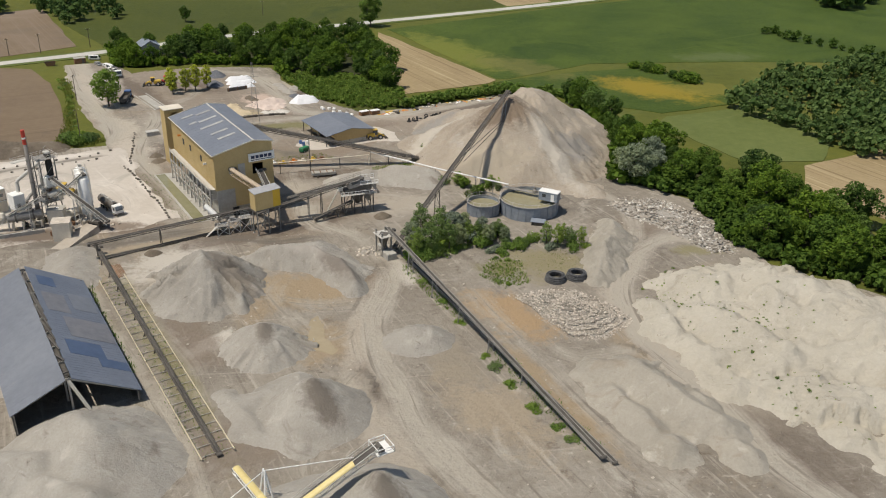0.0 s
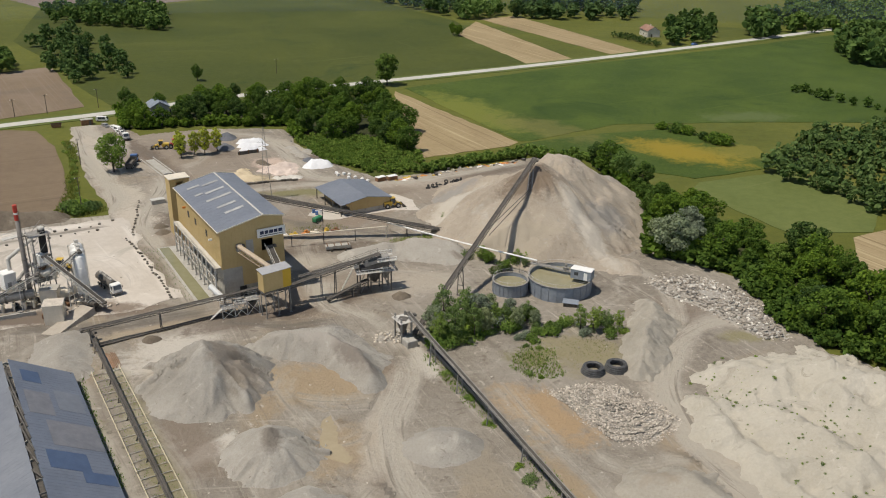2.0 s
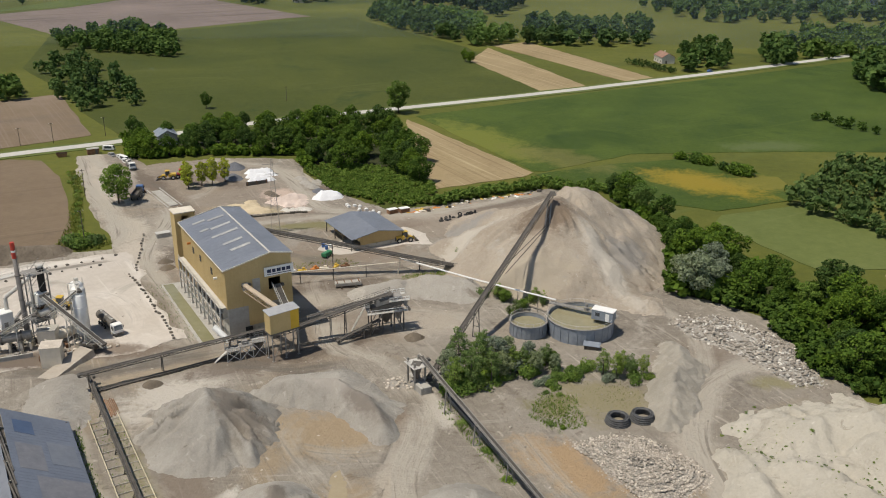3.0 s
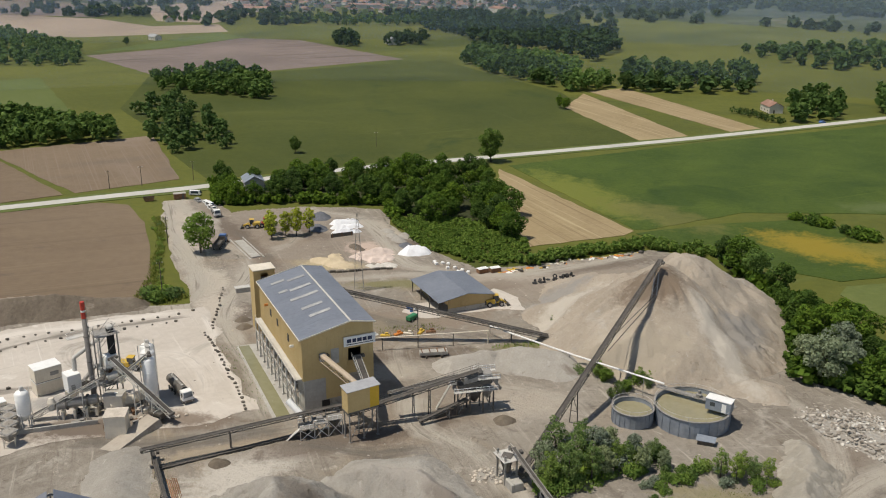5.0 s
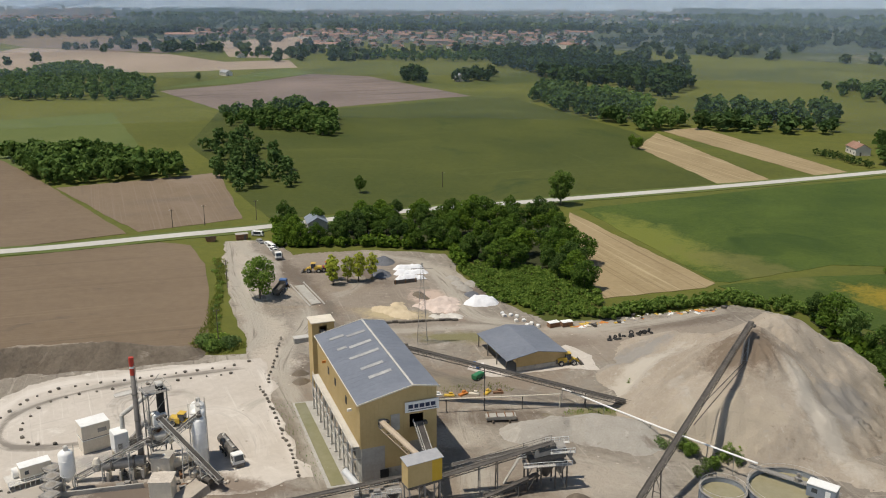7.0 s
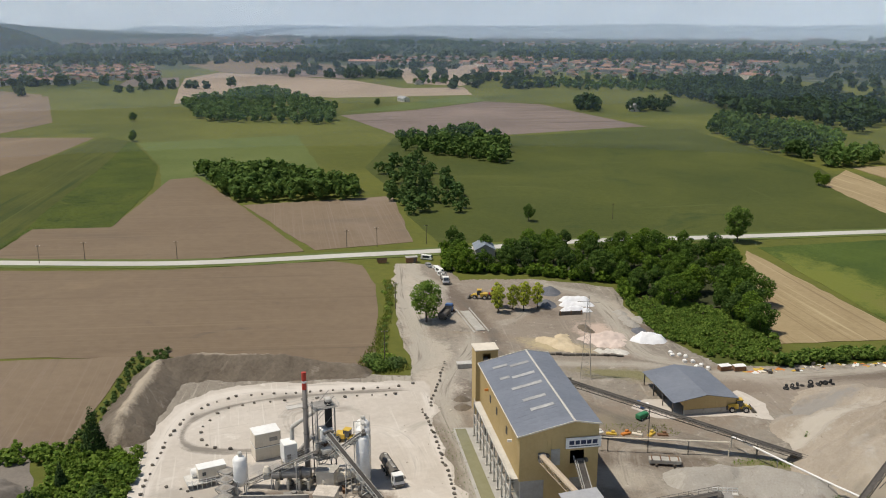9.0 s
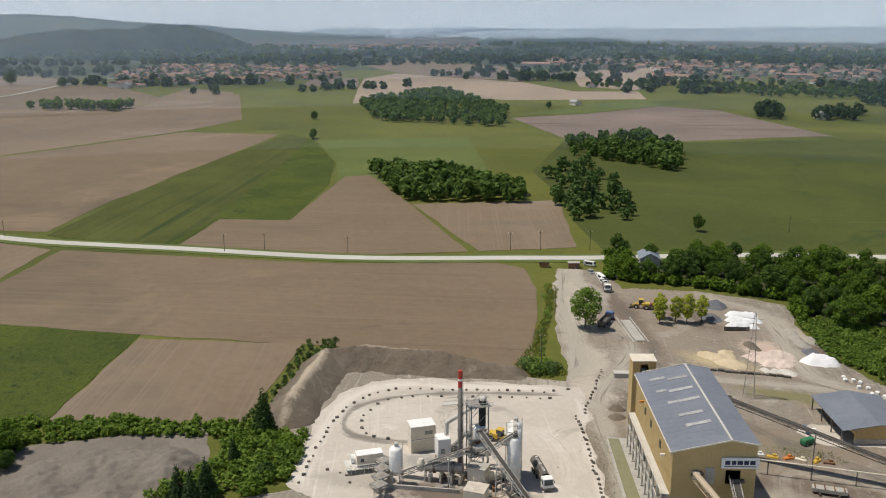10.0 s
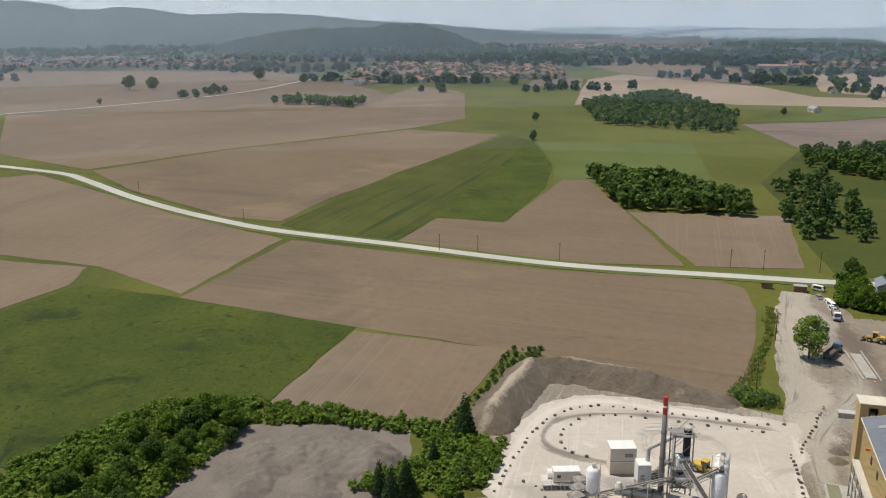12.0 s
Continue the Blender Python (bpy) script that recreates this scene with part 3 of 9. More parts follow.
def sky_air(name):
    """The pale hazy sky low over the horizon, a little bluer higher up."""
    m = bpy.data.materials.new(name)
    m.use_nodes = True
    nodes, links = m.node_tree.nodes, m.node_tree.links
    nodes.remove(nodes["Principled BSDF"])
    e = nodes.new("ShaderNodeEmission")
    z = nodes.new("ShaderNodeSeparateXYZ")
    links.new(nodes.new("ShaderNodeNewGeometry").outputs["Position"], z.inputs[0])
    col = ramp(nodes, links, maths(nodes, links, "MULTIPLY", z.outputs[2], 1 / 1400), ((0, (0.84, 0.92, 1.0)), (0.12, (0.92, 0.96, 1.0)), (1, (0.50, 0.68, 1.0))))
    soft = noisy(nodes, links, stretched(nodes, links, nodes["Geometry"].outputs["Position"], 0, 0.0006, 0.0006), 1.0, 4, 0.6)
    col = mixed(nodes, links, maths(nodes, links, "MULTIPLY", soft, 0.25), col, (0.85, 0.90, 0.95))
    links.new(col, e.inputs[0])
    e.inputs["Strength"].default_value = 2.3
    links.new(e.outputs[0], nodes["Material Output"].inputs["Surface"])
    return m


M["sky_air"] = sky_air("sky_air")


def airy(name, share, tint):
    """A mostly clear, faintly pale sheet that imitates the haze of the distance."""
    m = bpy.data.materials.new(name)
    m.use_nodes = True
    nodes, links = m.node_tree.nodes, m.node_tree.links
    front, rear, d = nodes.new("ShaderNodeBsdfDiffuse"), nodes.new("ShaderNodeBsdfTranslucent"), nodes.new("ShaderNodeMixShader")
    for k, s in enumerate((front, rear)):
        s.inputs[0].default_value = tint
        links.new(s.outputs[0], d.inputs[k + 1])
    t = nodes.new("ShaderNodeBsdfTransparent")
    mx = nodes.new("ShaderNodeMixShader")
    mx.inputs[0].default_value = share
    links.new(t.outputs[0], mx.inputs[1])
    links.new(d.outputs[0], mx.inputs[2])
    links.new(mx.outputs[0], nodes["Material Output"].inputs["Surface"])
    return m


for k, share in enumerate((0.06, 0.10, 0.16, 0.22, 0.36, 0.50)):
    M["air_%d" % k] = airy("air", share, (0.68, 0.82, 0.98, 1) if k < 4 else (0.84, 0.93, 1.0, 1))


# ---- mesh building ----
class Geo:
    """Vertices and faces of one part, in its thing's own axes."""

    def __init__(self):
        self.v, self.f = [], []

    def add(self, verts, faces):
        n = len(self.v)
        self.v += [tuple(p) for p in verts]
        self.f += [tuple(i + n for i in face) for face in faces]
        return self

    def box(self, x, y, z, sx, sy, sz, turn=0.0, chamfer=0.0):
        """A box standing on z; chamfer takes off its upper edges."""
        c, s = math.cos(turn), math.sin(turn)
        rings = [(z, 0), (z + sz, 0)] if not chamfer else [(z, 0), (z + sz - chamfer, 0), (z + sz, chamfer)]
        verts = []
        for h, e in rings:
            for a, b in ((-1, -1), (1, -1), (1, 1), (-1, 1)):
                px, py = a * (sx / 2 - e), b * (sy / 2 - e)
                verts.append((x + c * px - s * py, y + s * px + c * py, h))
        faces = [(3, 2, 1, 0)]
        for k in range(len(rings) - 1):
            for i in range(4):
                j = (i + 1) % 4
                faces.append((4 * k + i, 4 * k + j, 4 * k + 4 + j, 4 * k + 4 + i))
        top = 4 * (len(rings) - 1)
        faces.append((top, top + 1, top + 2, top + 3))
        return self.add(verts, faces)

    def beam(self, a, b, w, h=None):
        a, b, h = Vector(a), Vector(b), h or w
        d = (b - a).normalized()
        side = d.cross(Vector((0, 0, 1)))
        side = side.normalized() if side.length > 1e-4 else Vector((1, 0, 0))
        up = side.cross(d)
        off = [side * (i * w / 2) + up * (j * h / 2) for i, j in ((-1, -1), (1, -1), (1, 1), (-1, 1))]
        verts = [a + o for o in off] + [b + o for o in off]
        return self.add(verts, [(0, 1, 2, 3), (7, 6, 5, 4), (0, 4, 5, 1), (1, 5, 6, 2), (2, 6, 7, 3), (3, 7, 4, 0)])

    def tube(self, a, b, r0, r1=None, n=10):
        a, b, r1 = Vector(a), Vector(b), r0 if r1 is None else r1
        d = (b - a).normalized()
        side = d.cross(Vector((0, 0, 1)))
        side = side.normalized() if side.length > 1e-4 else Vector((1, 0, 0))
        up = side.cross(d)
        verts = []
        for p, r in ((a, r0), (b, r1)):
            for i in range(n):
                t = 2 * math.pi * i / n
                verts.append(p + (side * math.cos(t) + up * math.sin(t)) * r)
        faces = [(i, (i + 1) % n, n + (i + 1) % n, n + i) for i in range(n)]
        faces += [tuple(range(n - 1, -1, -1)), tuple(range(n, 2 * n))]
        return self.add(verts, faces)

    def lathe(self, profile, n=24, x=0.0, y=0.0, cap=True):
        """A turned body: (radius, height) from bottom to top."""
        verts = []
        for r, z in profile:
            for i in range(n):
                t = 2 * math.pi * i / n
                verts.append((x + r * math.cos(t), y + r * math.sin(t), z))
        faces = []
        for k in range(len(profile) - 1):
            for i in range(n):
                j = (i + 1) % n
                faces.append((k * n + i, k * n + j, (k + 1) * n + j, (k + 1) * n + i))
        if cap:
            faces.append(tuple(range(n - 1, -1, -1)))
            faces.append(tuple(range((len(profile) - 1) * n, len(profile) * n)))
        return self.add(verts, faces)

    def slab(self, pts, z0, z1):
        """An upright prism over a plan."""
        n = len(pts)
        if sum(pts[i][0] * pts[(i + 1) % n][1] - pts[(i + 1) % n][0] * pts[i][1] for i in range(n)) < 0:
            pts = pts[::-1]
        verts = [(x, y, z0) for x, y in pts] + [(x, y, z1) for x, y in pts]
        faces = [tuple(range(n, 2 * n))] + [(i, (i + 1) % n, n + (i + 1) % n, n + i) for i in range(n)]
        return self.add(verts, faces)

    def sheet(self, a, b, c, d, thick):
        """A plate with the corners a, b, c, d and a thickness below them."""
        top = [Vector(p) for p in (a, b, c, d)]
        nrm = (top[1] - top[0]).cross(top[3] - top[0]).normalized()
        low = [p - nrm * thick for p in top]
        return self.add(top + low, [(0, 1, 2, 3), (7, 6, 5, 4), (0, 4, 5, 1), (1, 5, 6, 2), (2, 6, 7, 3), (3, 7, 4, 0)])

    def mesh(self, name, material, smooth=False):
        me = bpy.data.meshes.new(name)
        me.from_pydata(self.v, [], self.f)
        me.materials.append(material)
        if smooth:
            me.polygons.foreach_set("use_smooth", [True] * len(me.polygons))
        me.update()
        return me


def part(name, geo, material, parent=None, label="", smooth=False):
    ob = new(name, geo if isinstance(geo, bpy.types.Mesh) else geo.mesh(name, M[material] if isinstance(material, str) else material, smooth))
    if parent is not None:
        ob.parent = parent
    return tagged(ob, label)


def thing(name, m, label, category, group="", kind=""):
    ob = new(name)
    ob.empty_display_size = 0.5
    ob.matrix_world = m
    return tagged(ob, label, category, group, kind)


def single(name, geo, material, m, label, category, group="", kind="", smooth=False):
    ob = part(name, geo, material, None, "", smooth)
    ob.matrix_world = m
    return tagged(ob, label, category, group, kind)


def setting(name, geo, material, label="", category="", smooth=False):
    return tagged(part(name, geo, material, None, "", smooth), label, category, kind="structure")


def raw_mesh(name, verts, quads, material):
    """A large mesh from arrays: verts (n, 3), quads (m, 4)."""
    me = bpy.data.meshes.new(name)
    me.vertices.add(len(verts))
    me.vertices.foreach_set("co", np.asarray(verts, np.float32).ravel())
    k = quads.shape[1]
    me.loops.add(quads.size)
    me.loops.foreach_set("vertex_index", quads.astype(np.int32).ravel())
    me.polygons.add(len(quads))
    me.polygons.foreach_set("loop_start", np.arange(0, quads.size, k, dtype=np.int32))
    me.polygons.foreach_set("loop_total", np.full(len(quads), k, np.int32))
    me.materials.append(material)
    me.update(calc_edges=True)
    return me


# The works all stand square to one another, turned by this angle.
TURN = math.degrees(0.705)


def inside(px, py, poly):
    hit = False
    for (ax, ay), (bx, by) in zip(poly, poly[1:] + poly[:1]):
        if (ay > py) != (by > py) and px < ax + (py - ay) / (by - ay) * (bx - ax):
            hit = not hit
    return hit


def wavy(poly, step=4.0, amount=0.6, seed=0.0):
    """The outline of a plan with small irregular bends."""
    out = []
    for (ax, ay), (bx, by) in zip(poly, poly[1:] + poly[:1]):
        n = max(1, int(math.hypot(bx - ax, by - ay) / step))
        for i in range(n):
            t = i / n
            x, y = ax + (bx - ax) * t, ay + (by - ay) * t
            w = noise.noise_vector((x * 0.11 + seed, y * 0.11, seed))
            k = 1.0 if i else 0.3
            f = noise.noise_vector((x * 0.6 + seed, y * 0.6, seed + 5)) * min(amount, 1.0) * 0.7
            out.append((x + w.x * amount * k * 2 + f.x * k, y + w.y * amount * k * 2 + f.y * k))
    return out


def ground_patch(name, poly, z, material, label, category, step=6.0, amount=0.5, depth=0.5):
    return setting(name, Geo().slab(wavy(poly, step, amount, z * 7), z - depth, z), material, label, category)


def ribbon(pts, widths, step=6.0, amount=0.15):
    """The outline of a road along a line of places, rounded by Catmull-Rom."""
    P = [Vector(p).to_3d() for p in pts]
    P = [2 * P[0] - P[1]] + P + [2 * P[-1] - P[-2]]
    line = []
    for i in range(1, len(P) - 2):
        n = max(2, int((P[i + 1] - P[i]).length / step))
        for k in range(n):
            t = k / n
            a, b, c, d = P[i - 1], P[i], P[i + 1], P[i + 2]
            line.append(0.5 * (2 * b + (c - a) * t + (2 * a - 5 * b + 4 * c - d) * t * t + (3 * b - a - 3 * c + d) * t ** 3))
    line.append(P[-2])
    left, right = [], []
    for i, p in enumerate(line):
        d = (line[min(i + 1, len(line) - 1)] - line[max(i - 1, 0)]).normalized()
        nrm = Vector((-d.y, d.x, 0))
        w = np.interp(i / (len(line) - 1), np.linspace(0, 1, len(widths)), widths) / 2
        e = noise.noise((p.x * 0.08, p.y * 0.08, 3.3)) * amount
        left.append(p + nrm * (w + e))
        right.append(p - nrm * (w - e))
    return left, right, line


def road_strip(name, pts, widths, z, material, label, category, amount=0.15, depth=0.3):
    left, right, _ = ribbon(pts, widths, amount=amount)
    g = Geo()
    for i in range(len(left) - 1):
        q = [left[i], right[i], right[i + 1], left[i + 1]]
        v = [(p.x, p.y, z) for p in q] + [(p.x, p.y, z - depth) for p in q]
        f = [(0, 1, 2, 3), (1, 5, 6, 2), (0, 3, 7, 4)]
        g.add(v, f)
    return setting(name, g, material, label, category)


def value_noise(x, y, seed=0.0):
    """Smooth random field over arrays, -1 to 1."""
    xi, yi = np.floor(x), np.floor(y)
    u, v = x - xi, y - yi
    u, v = u * u * (3 - 2 * u), v * v * (3 - 2 * v)

    def lattice(a, b):
        h = np.sin(a * 127.1 + b * 311.7 + seed * 74.7) * 43758.5453
        return (h - np.floor(h)) * 2 - 1
    low = lattice(xi, yi) * (1 - u) + lattice(xi + 1, yi) * u
    high = lattice(xi, yi + 1) * (1 - u) + lattice(xi + 1, yi + 1) * u
    return low * (1 - v) + high * v


def fractal_noise(x, y, seed=0.0, octaves=4):
    return sum(value_noise(x * 2 ** k, y * 2 ** k, seed + k) * 0.55 ** k for k in range(octaves))


def heap(name, spines, material, label, category="heap", group="", res=0.5, rough=0.3, gully=0.3, lumps=0.06, kind="", flat=0.0, seed=0.0, floor=0.0, cut=None):
    """A heap of loose material; cut: (plan, height) of a face dug into it. Spines: (x0, y0, h0, x1, y1, h1, slope, round): crest lines from which the sides fall at that slope."""
    reach = max(max(s[2], s[5]) / s[6] for s in spines) + 2
    x0 = min(min(s[0], s[3]) for s in spines) - reach
    x1 = max(max(s[0], s[3]) for s in spines) + reach
    y0 = min(min(s[1], s[4]) for s in spines) - reach
    y1 = max(max(s[1], s[4]) for s in spines) + reach
    nx, ny = int((x1 - x0) / res) + 1, int((y1 - y0) / res) + 1
    gx, gy = np.meshgrid(x0 + res * np.arange(nx), y0 + res * np.arange(ny), indexing="ij")
    h = np.full(gx.shape, -50.0)
    for a, b, ha, c, d, hb, slope, rnd in spines:
        L2 = max((c - a) ** 2 + (d - b) ** 2, 1e-6)
        t = np.clip(((gx - a) * (c - a) + (gy - b) * (d - b)) / L2, 0, 1)
        dx, dy = gx - a - t * (c - a), gy - b - t * (d - b)
        dist = np.hypot(dx, dy)
        ang = np.arctan2(dy, dx)
        crest = ha + (hb - ha) * t
        wave = np.zeros_like(dist)
        for k, m in enumerate((1.2, 2.6, 5.5, 10.0)):
            n = value_noise(np.cos(ang) * m + dist * 0.10 + t * 4, np.sin(ang) * m + seed * 3 + dist * 0.07, seed + k)
            wave += (n if k < 1 else 0.55 - 1.6 * np.abs(n)) / (k * 0.5 + 1)
        wave *= np.clip(0.45 + 1.3 * value_noise(gx * 0.11 + seed, gy * 0.11, seed + 9), 0.05, 1.2)
        one = crest - slope * (np.sqrt(dist ** 2 + rnd ** 2) - rnd) + gully * wave * np.clip(dist / 6, 0, 1) * np.clip(crest / 6, 0.2, 1.5)
        k = 0.6
        h = np.where(h > one, h, one) + k * 0.25 * np.maximum(k - np.abs(h - one), 0) / k
    if flat:
        h = np.minimum(h, flat + 0.15 * (h - flat))
    if cut:
        dug = np.array([[inside(px + 0.9 * math.sin(py * 1.7), py + 0.7 * math.sin(px * 1.3), cut[0]) for py in gy[0]] for px in gx[:, 0]])
        h = np.where(dug, np.minimum(h, cut[1]), h)
    h = h + rough * fractal_noise(gx * 0.16 + seed, gy * 0.16, seed) + lumps * 1.4 * fractal_noise(gx * 0.9, gy * 0.9, seed, 3)
    cx, cy = (x0 + x1) / 2, (y0 + y1) / 2
    h = np.maximum(h, floor - 0.6)
    keep = h > floor - 0.55
    cells = keep[:-1, :-1] | keep[1:, :-1] | keep[:-1, 1:] | keep[1:, 1:]
    idx = np.arange(nx * ny).reshape(nx, ny)
    quads = np.stack([idx[:-1, :-1], idx[1:, :-1], idx[1:, 1:], idx[:-1, 1:]], -1)[cells]
    used = np.unique(quads)
    remap = np.zeros(nx * ny, np.int64)
    remap[used] = np.arange(len(used))
    verts = np.stack([gx.ravel() - cx, gy.ravel() - cy, h.ravel()], -1)[used]
    me = raw_mesh(name, verts, remap[quads], M[material])
    me.polygons.foreach_set("use_smooth", [True] * len(me.polygons))
    ob = new(name, me)
    ob.location = (cx, cy, 0)
    return tagged(ob, label, category, group, kind)


# ---- trees ----
rng = np.random.default_rng(7)


def crown_cards(lumps, count, size, seed, droop=0.0):
    """Leaf clumps as small bent cards over a set of ellipsoid lumps (x, y, z, rx, rz)."""
    r = np.random.default_rng(seed)
    lumps = np.array(lumps)
    area = lumps[:, 3] ** 2
    pick = r.choice(len(lumps), count, p=area / area.sum())
    d = r.normal(size=(count, 3))
    d[:, 2] += 0.25
    d /= np.linalg.norm(d, axis=1)[:, None]
    rad = lumps[pick][:, [3, 3, 4]] * (0.62 + 0.45 * r.random((count, 1)) ** 0.6)
    c = lumps[pick][:, :3] + d * rad
    nrm = d + r.normal(size=(count, 3)) * 0.5 + np.array((0, 0, 0.3))
    nrm /= np.linalg.norm(nrm, axis=1)[:, None]
    t = np.cross(nrm, r.normal(size=(count, 3)))
    t /= np.linalg.norm(t, axis=1)[:, None]
    b = np.cross(nrm, t)
    s = size * (0.6 + 0.8 * r.random((count, 1)))
    bend = nrm * s * 0.25
    v = np.stack([c - t * s - b * s * 0.6 - bend, c + t * s * 0.9 - b * s * 0.7, c + t * s + b * s * 0.6 - bend, c - t * s * 0.8 + b * s * 0.7], 1)
    v[:, :, 2] -= droop * s
    return v.reshape(-1, 3)


def quads_of(n):
    return np.arange(4 * n).reshape(n, 4)


def broad_lumps(h, spread, seed, low=0.06, count=17):
    """Lumps of a broad crown: an uneven egg of larger and smaller clumps round a core."""
    r = random.Random(seed)
    mid, tall = h * (low + 1.0) / 2, h * (1.0 - low) / 2
    out = [(0, 0, mid, spread * 0.55, tall * 0.62)]
    for k in range(count):
        up = 1 - 1.9 * (k + 0.5) / count
        a = k * 2.4 + r.uniform(-.5, .5)
        flat = math.sqrt(max(0.0, 1 - up * up)) * (1.0 if up > -0.3 else 0.85)
        q = r.uniform(0.58, 0.82)
        rr = spread * r.uniform(0.22, 0.44)
        out.append((q * spread * flat * math.cos(a), q * spread * flat * math.sin(a), mid + q * tall * up, rr, rr * r.uniform(0.7, 0.95)))
    return out


def trunk_geo(h, r, seed, limbs=5):
    q = random.Random(seed)
    g = Geo()
    top = Vector((q.uniform(-.3, .3), q.uniform(-.3, .3), h * 0.62))
    mid = Vector((q.uniform(-.15, .15), q.uniform(-.15, .15), h * 0.3))
    g.tube((0, 0, -0.3), mid, r, r * 0.75, 8)
    g.tube(mid, top, r * 0.75, r * 0.3, 7)
    for k in range(limbs):
        a = k * 2 * math.pi / limbs + q.random()
        s = mid.lerp(top, q.uniform(0.0, 0.8))
        e = s + Vector((math.cos(a), math.sin(a), 0.9)) * h * q.uniform(0.16, 0.26)
        g.tube(s, e, r * 0.4, r * 0.12, 5)
    return g


TREES = {}


def tree_kind(key, h, spread, cards, size, leaf, seed, lumps=None, r=None, low=0.06, limbs=5):
    crown = raw_mesh("crown", crown_cards(lumps or broad_lumps(h, spread, seed, low), cards, size, seed), quads_of(cards), M[leaf])
    TREES[key] = (crown, trunk_geo(h, r or h * 0.022, seed, limbs).mesh("trunk", M["bark"], True))


tree_kind("oak_a", 12, 4.9, 3200, 0.235, "leaf", 11)
tree_kind("oak_b", 12, 5.4, 3300, 0.245, "leaf", 12, low=0.02)
tree_kind("oak_c", 12, 4.2, 2900, 0.225, "leaf", 13)
tree_kind("oak_dark", 12, 4.4, 3000, 0.24, "leaf_plain", 20, low=0.04)
tree_kind("fresh", 9, 2.3, 1300, 0.19, "leaf_fresh", 14, low=0.04)
tree_kind("willow", 13, 5.0, 3000, 0.24, "leaf_grey", 15, low=0.04)
tree_kind("ash", 13, 4.6, 2900, 0.22, "leaf_airy", 16, low=0.04)
tree_kind("poplar", 13, 3.4, 1900, 0.18, "leaf_light", 19, low=0.03)
tree_kind("conifer", 13, 3.2, 2000, 0.25, "leaf_dark", 17,
          lumps=[(0, 0, 1.5 + 1.05 * k, 3.1 * (1 - k / 11.5) + 0.15, 0.9) for k in range(11)], limbs=2)
tree_kind("cypress", 12, 1.3, 600, 0.30, "leaf_dark", 18, lumps=[(0, 0, 1.2 + 1.3 * k, 1.15 - 0.06 * abs(k - 3), 0.9) for k in range(8)], limbs=1)
BUSHES = {}
for key, leaf, n, seed in (("bush_a", "scrub", 700, 31), ("bush_b", "leaf_light", 600, 32), ("bush_dark", "leaf", 700, 33), ("bush_grey", "leaf_grey", 700, 34), ("weed", "scrub", 110, 35), ("weed_dry", "leaf_light", 90, 36)):
    q = random.Random(seed)
    ls = [(q.uniform(-.9, .9), q.uniform(-.9, .9), q.uniform(0.5, 1.3), q.uniform(.7, 1.1), q.uniform(.55, .9)) for _ in range(6)]
    stems = Geo()
    for k in range(5):
        a = k * 1.3
        stems.tube((0.1 * math.cos(a), 0.1 * math.sin(a), -0.2), (0.7 * math.cos(a), 0.7 * math.sin(a), 1.2), 0.05, 0.02, 5)
    BUSHES[key] = (raw_mesh("foliage", crown_cards(ls, n, 0.13 if n > 200 else 0.26, seed), quads_of(n), M[leaf]), stems.mesh("stem", M["bark"]))


def tree(key, x, y, height, label, group="", name="tree", z=0.0, wide=1.0):
    crown, trunk = TREES[key]
    base = {"fresh": 9, "willow": 13, "ash": 13, "poplar": 13, "conifer": 13}.get(key, 12)
    s = height / base
    ob = thing(name, Matrix.LocRotScale((x, y, z), Euler((0, 0, rng.random() * 6.28)), (s * wide, s * wide, s)), label, "tree", group)
    part("trunk", trunk, None, ob)
    part("crown", crown, None, ob)
    return ob


def bush(key, x, y, height, label, group="", z=0.0, wide=1.0):
    fol, stem = BUSHES[key]
    s = height / 2.0
    ob = thing("bush", Matrix.LocRotScale((x, y, z), Euler((0, 0, rng.random() * 6.28)), (s * wide, s * wide, s)), label, "bush", group)
    part("foliage", fol, None, ob)
    part("stem", stem, None, ob)
    return ob


def scatter(poly, gap, seed, edge=0.0):
    """Places within a plan, no nearer to one another than the gap."""
    r = random.Random(seed)
    xs, ys = [p[0] for p in poly], [p[1] for p in poly]
    grid, out = {}, []
    area = (max(xs) - min(xs)) * (max(ys) - min(ys))
    for _ in range(int(area / gap ** 2 * 6)):
        x, y = r.uniform(min(xs), max(xs)), r.uniform(min(ys), max(ys))
        if not inside(x, y, poly):
            continue
        ci, cj = int(x // gap), int(y // gap)
        if any(math.hypot(x - u, y - v) < gap for i in (-1, 0, 1) for j in (-1, 0, 1) for u, v in grid.get((ci + i, cj + j), ())):
            continue
        grid.setdefault((ci, cj), []).append((x, y))
        out.append((x, y))
    return out


def wood(name, places, heights, material, label, cards=110, size=0.9, seed=5, spread=0.42, category="wood"):
    """Far woods, which nobody could count: all crowns in one mesh."""
    r = np.random.default_rng(seed)
    protos = []
    for k in range(4):
        protos.append(crown_cards(broad_lumps(1.0, spread, seed + k, 0.02, 11), cards, size / 12, seed + k))
    vs = []
    for (x, y) in places:
        h = heights[0] + (heights[1] - heights[0]) * r.random()
        p = protos[r.integers(4)]
        a = r.random() * 6.28
        c, s = math.cos(a), math.sin(a)
        w = h * (0.85 + 0.4 * r.random())
        vs.append(np.stack([x + w * (c * p[:, 0] - s * p[:, 1]), y + w * (s * p[:, 0] + c * p[:, 1]), h * p[:, 2]], -1))
    v = np.concatenate(vs)
    ob = new(name, raw_mesh(name, v, quads_of(len(v) // 4), M[material]))
    return tagged(ob, label, category, kind="stuff")


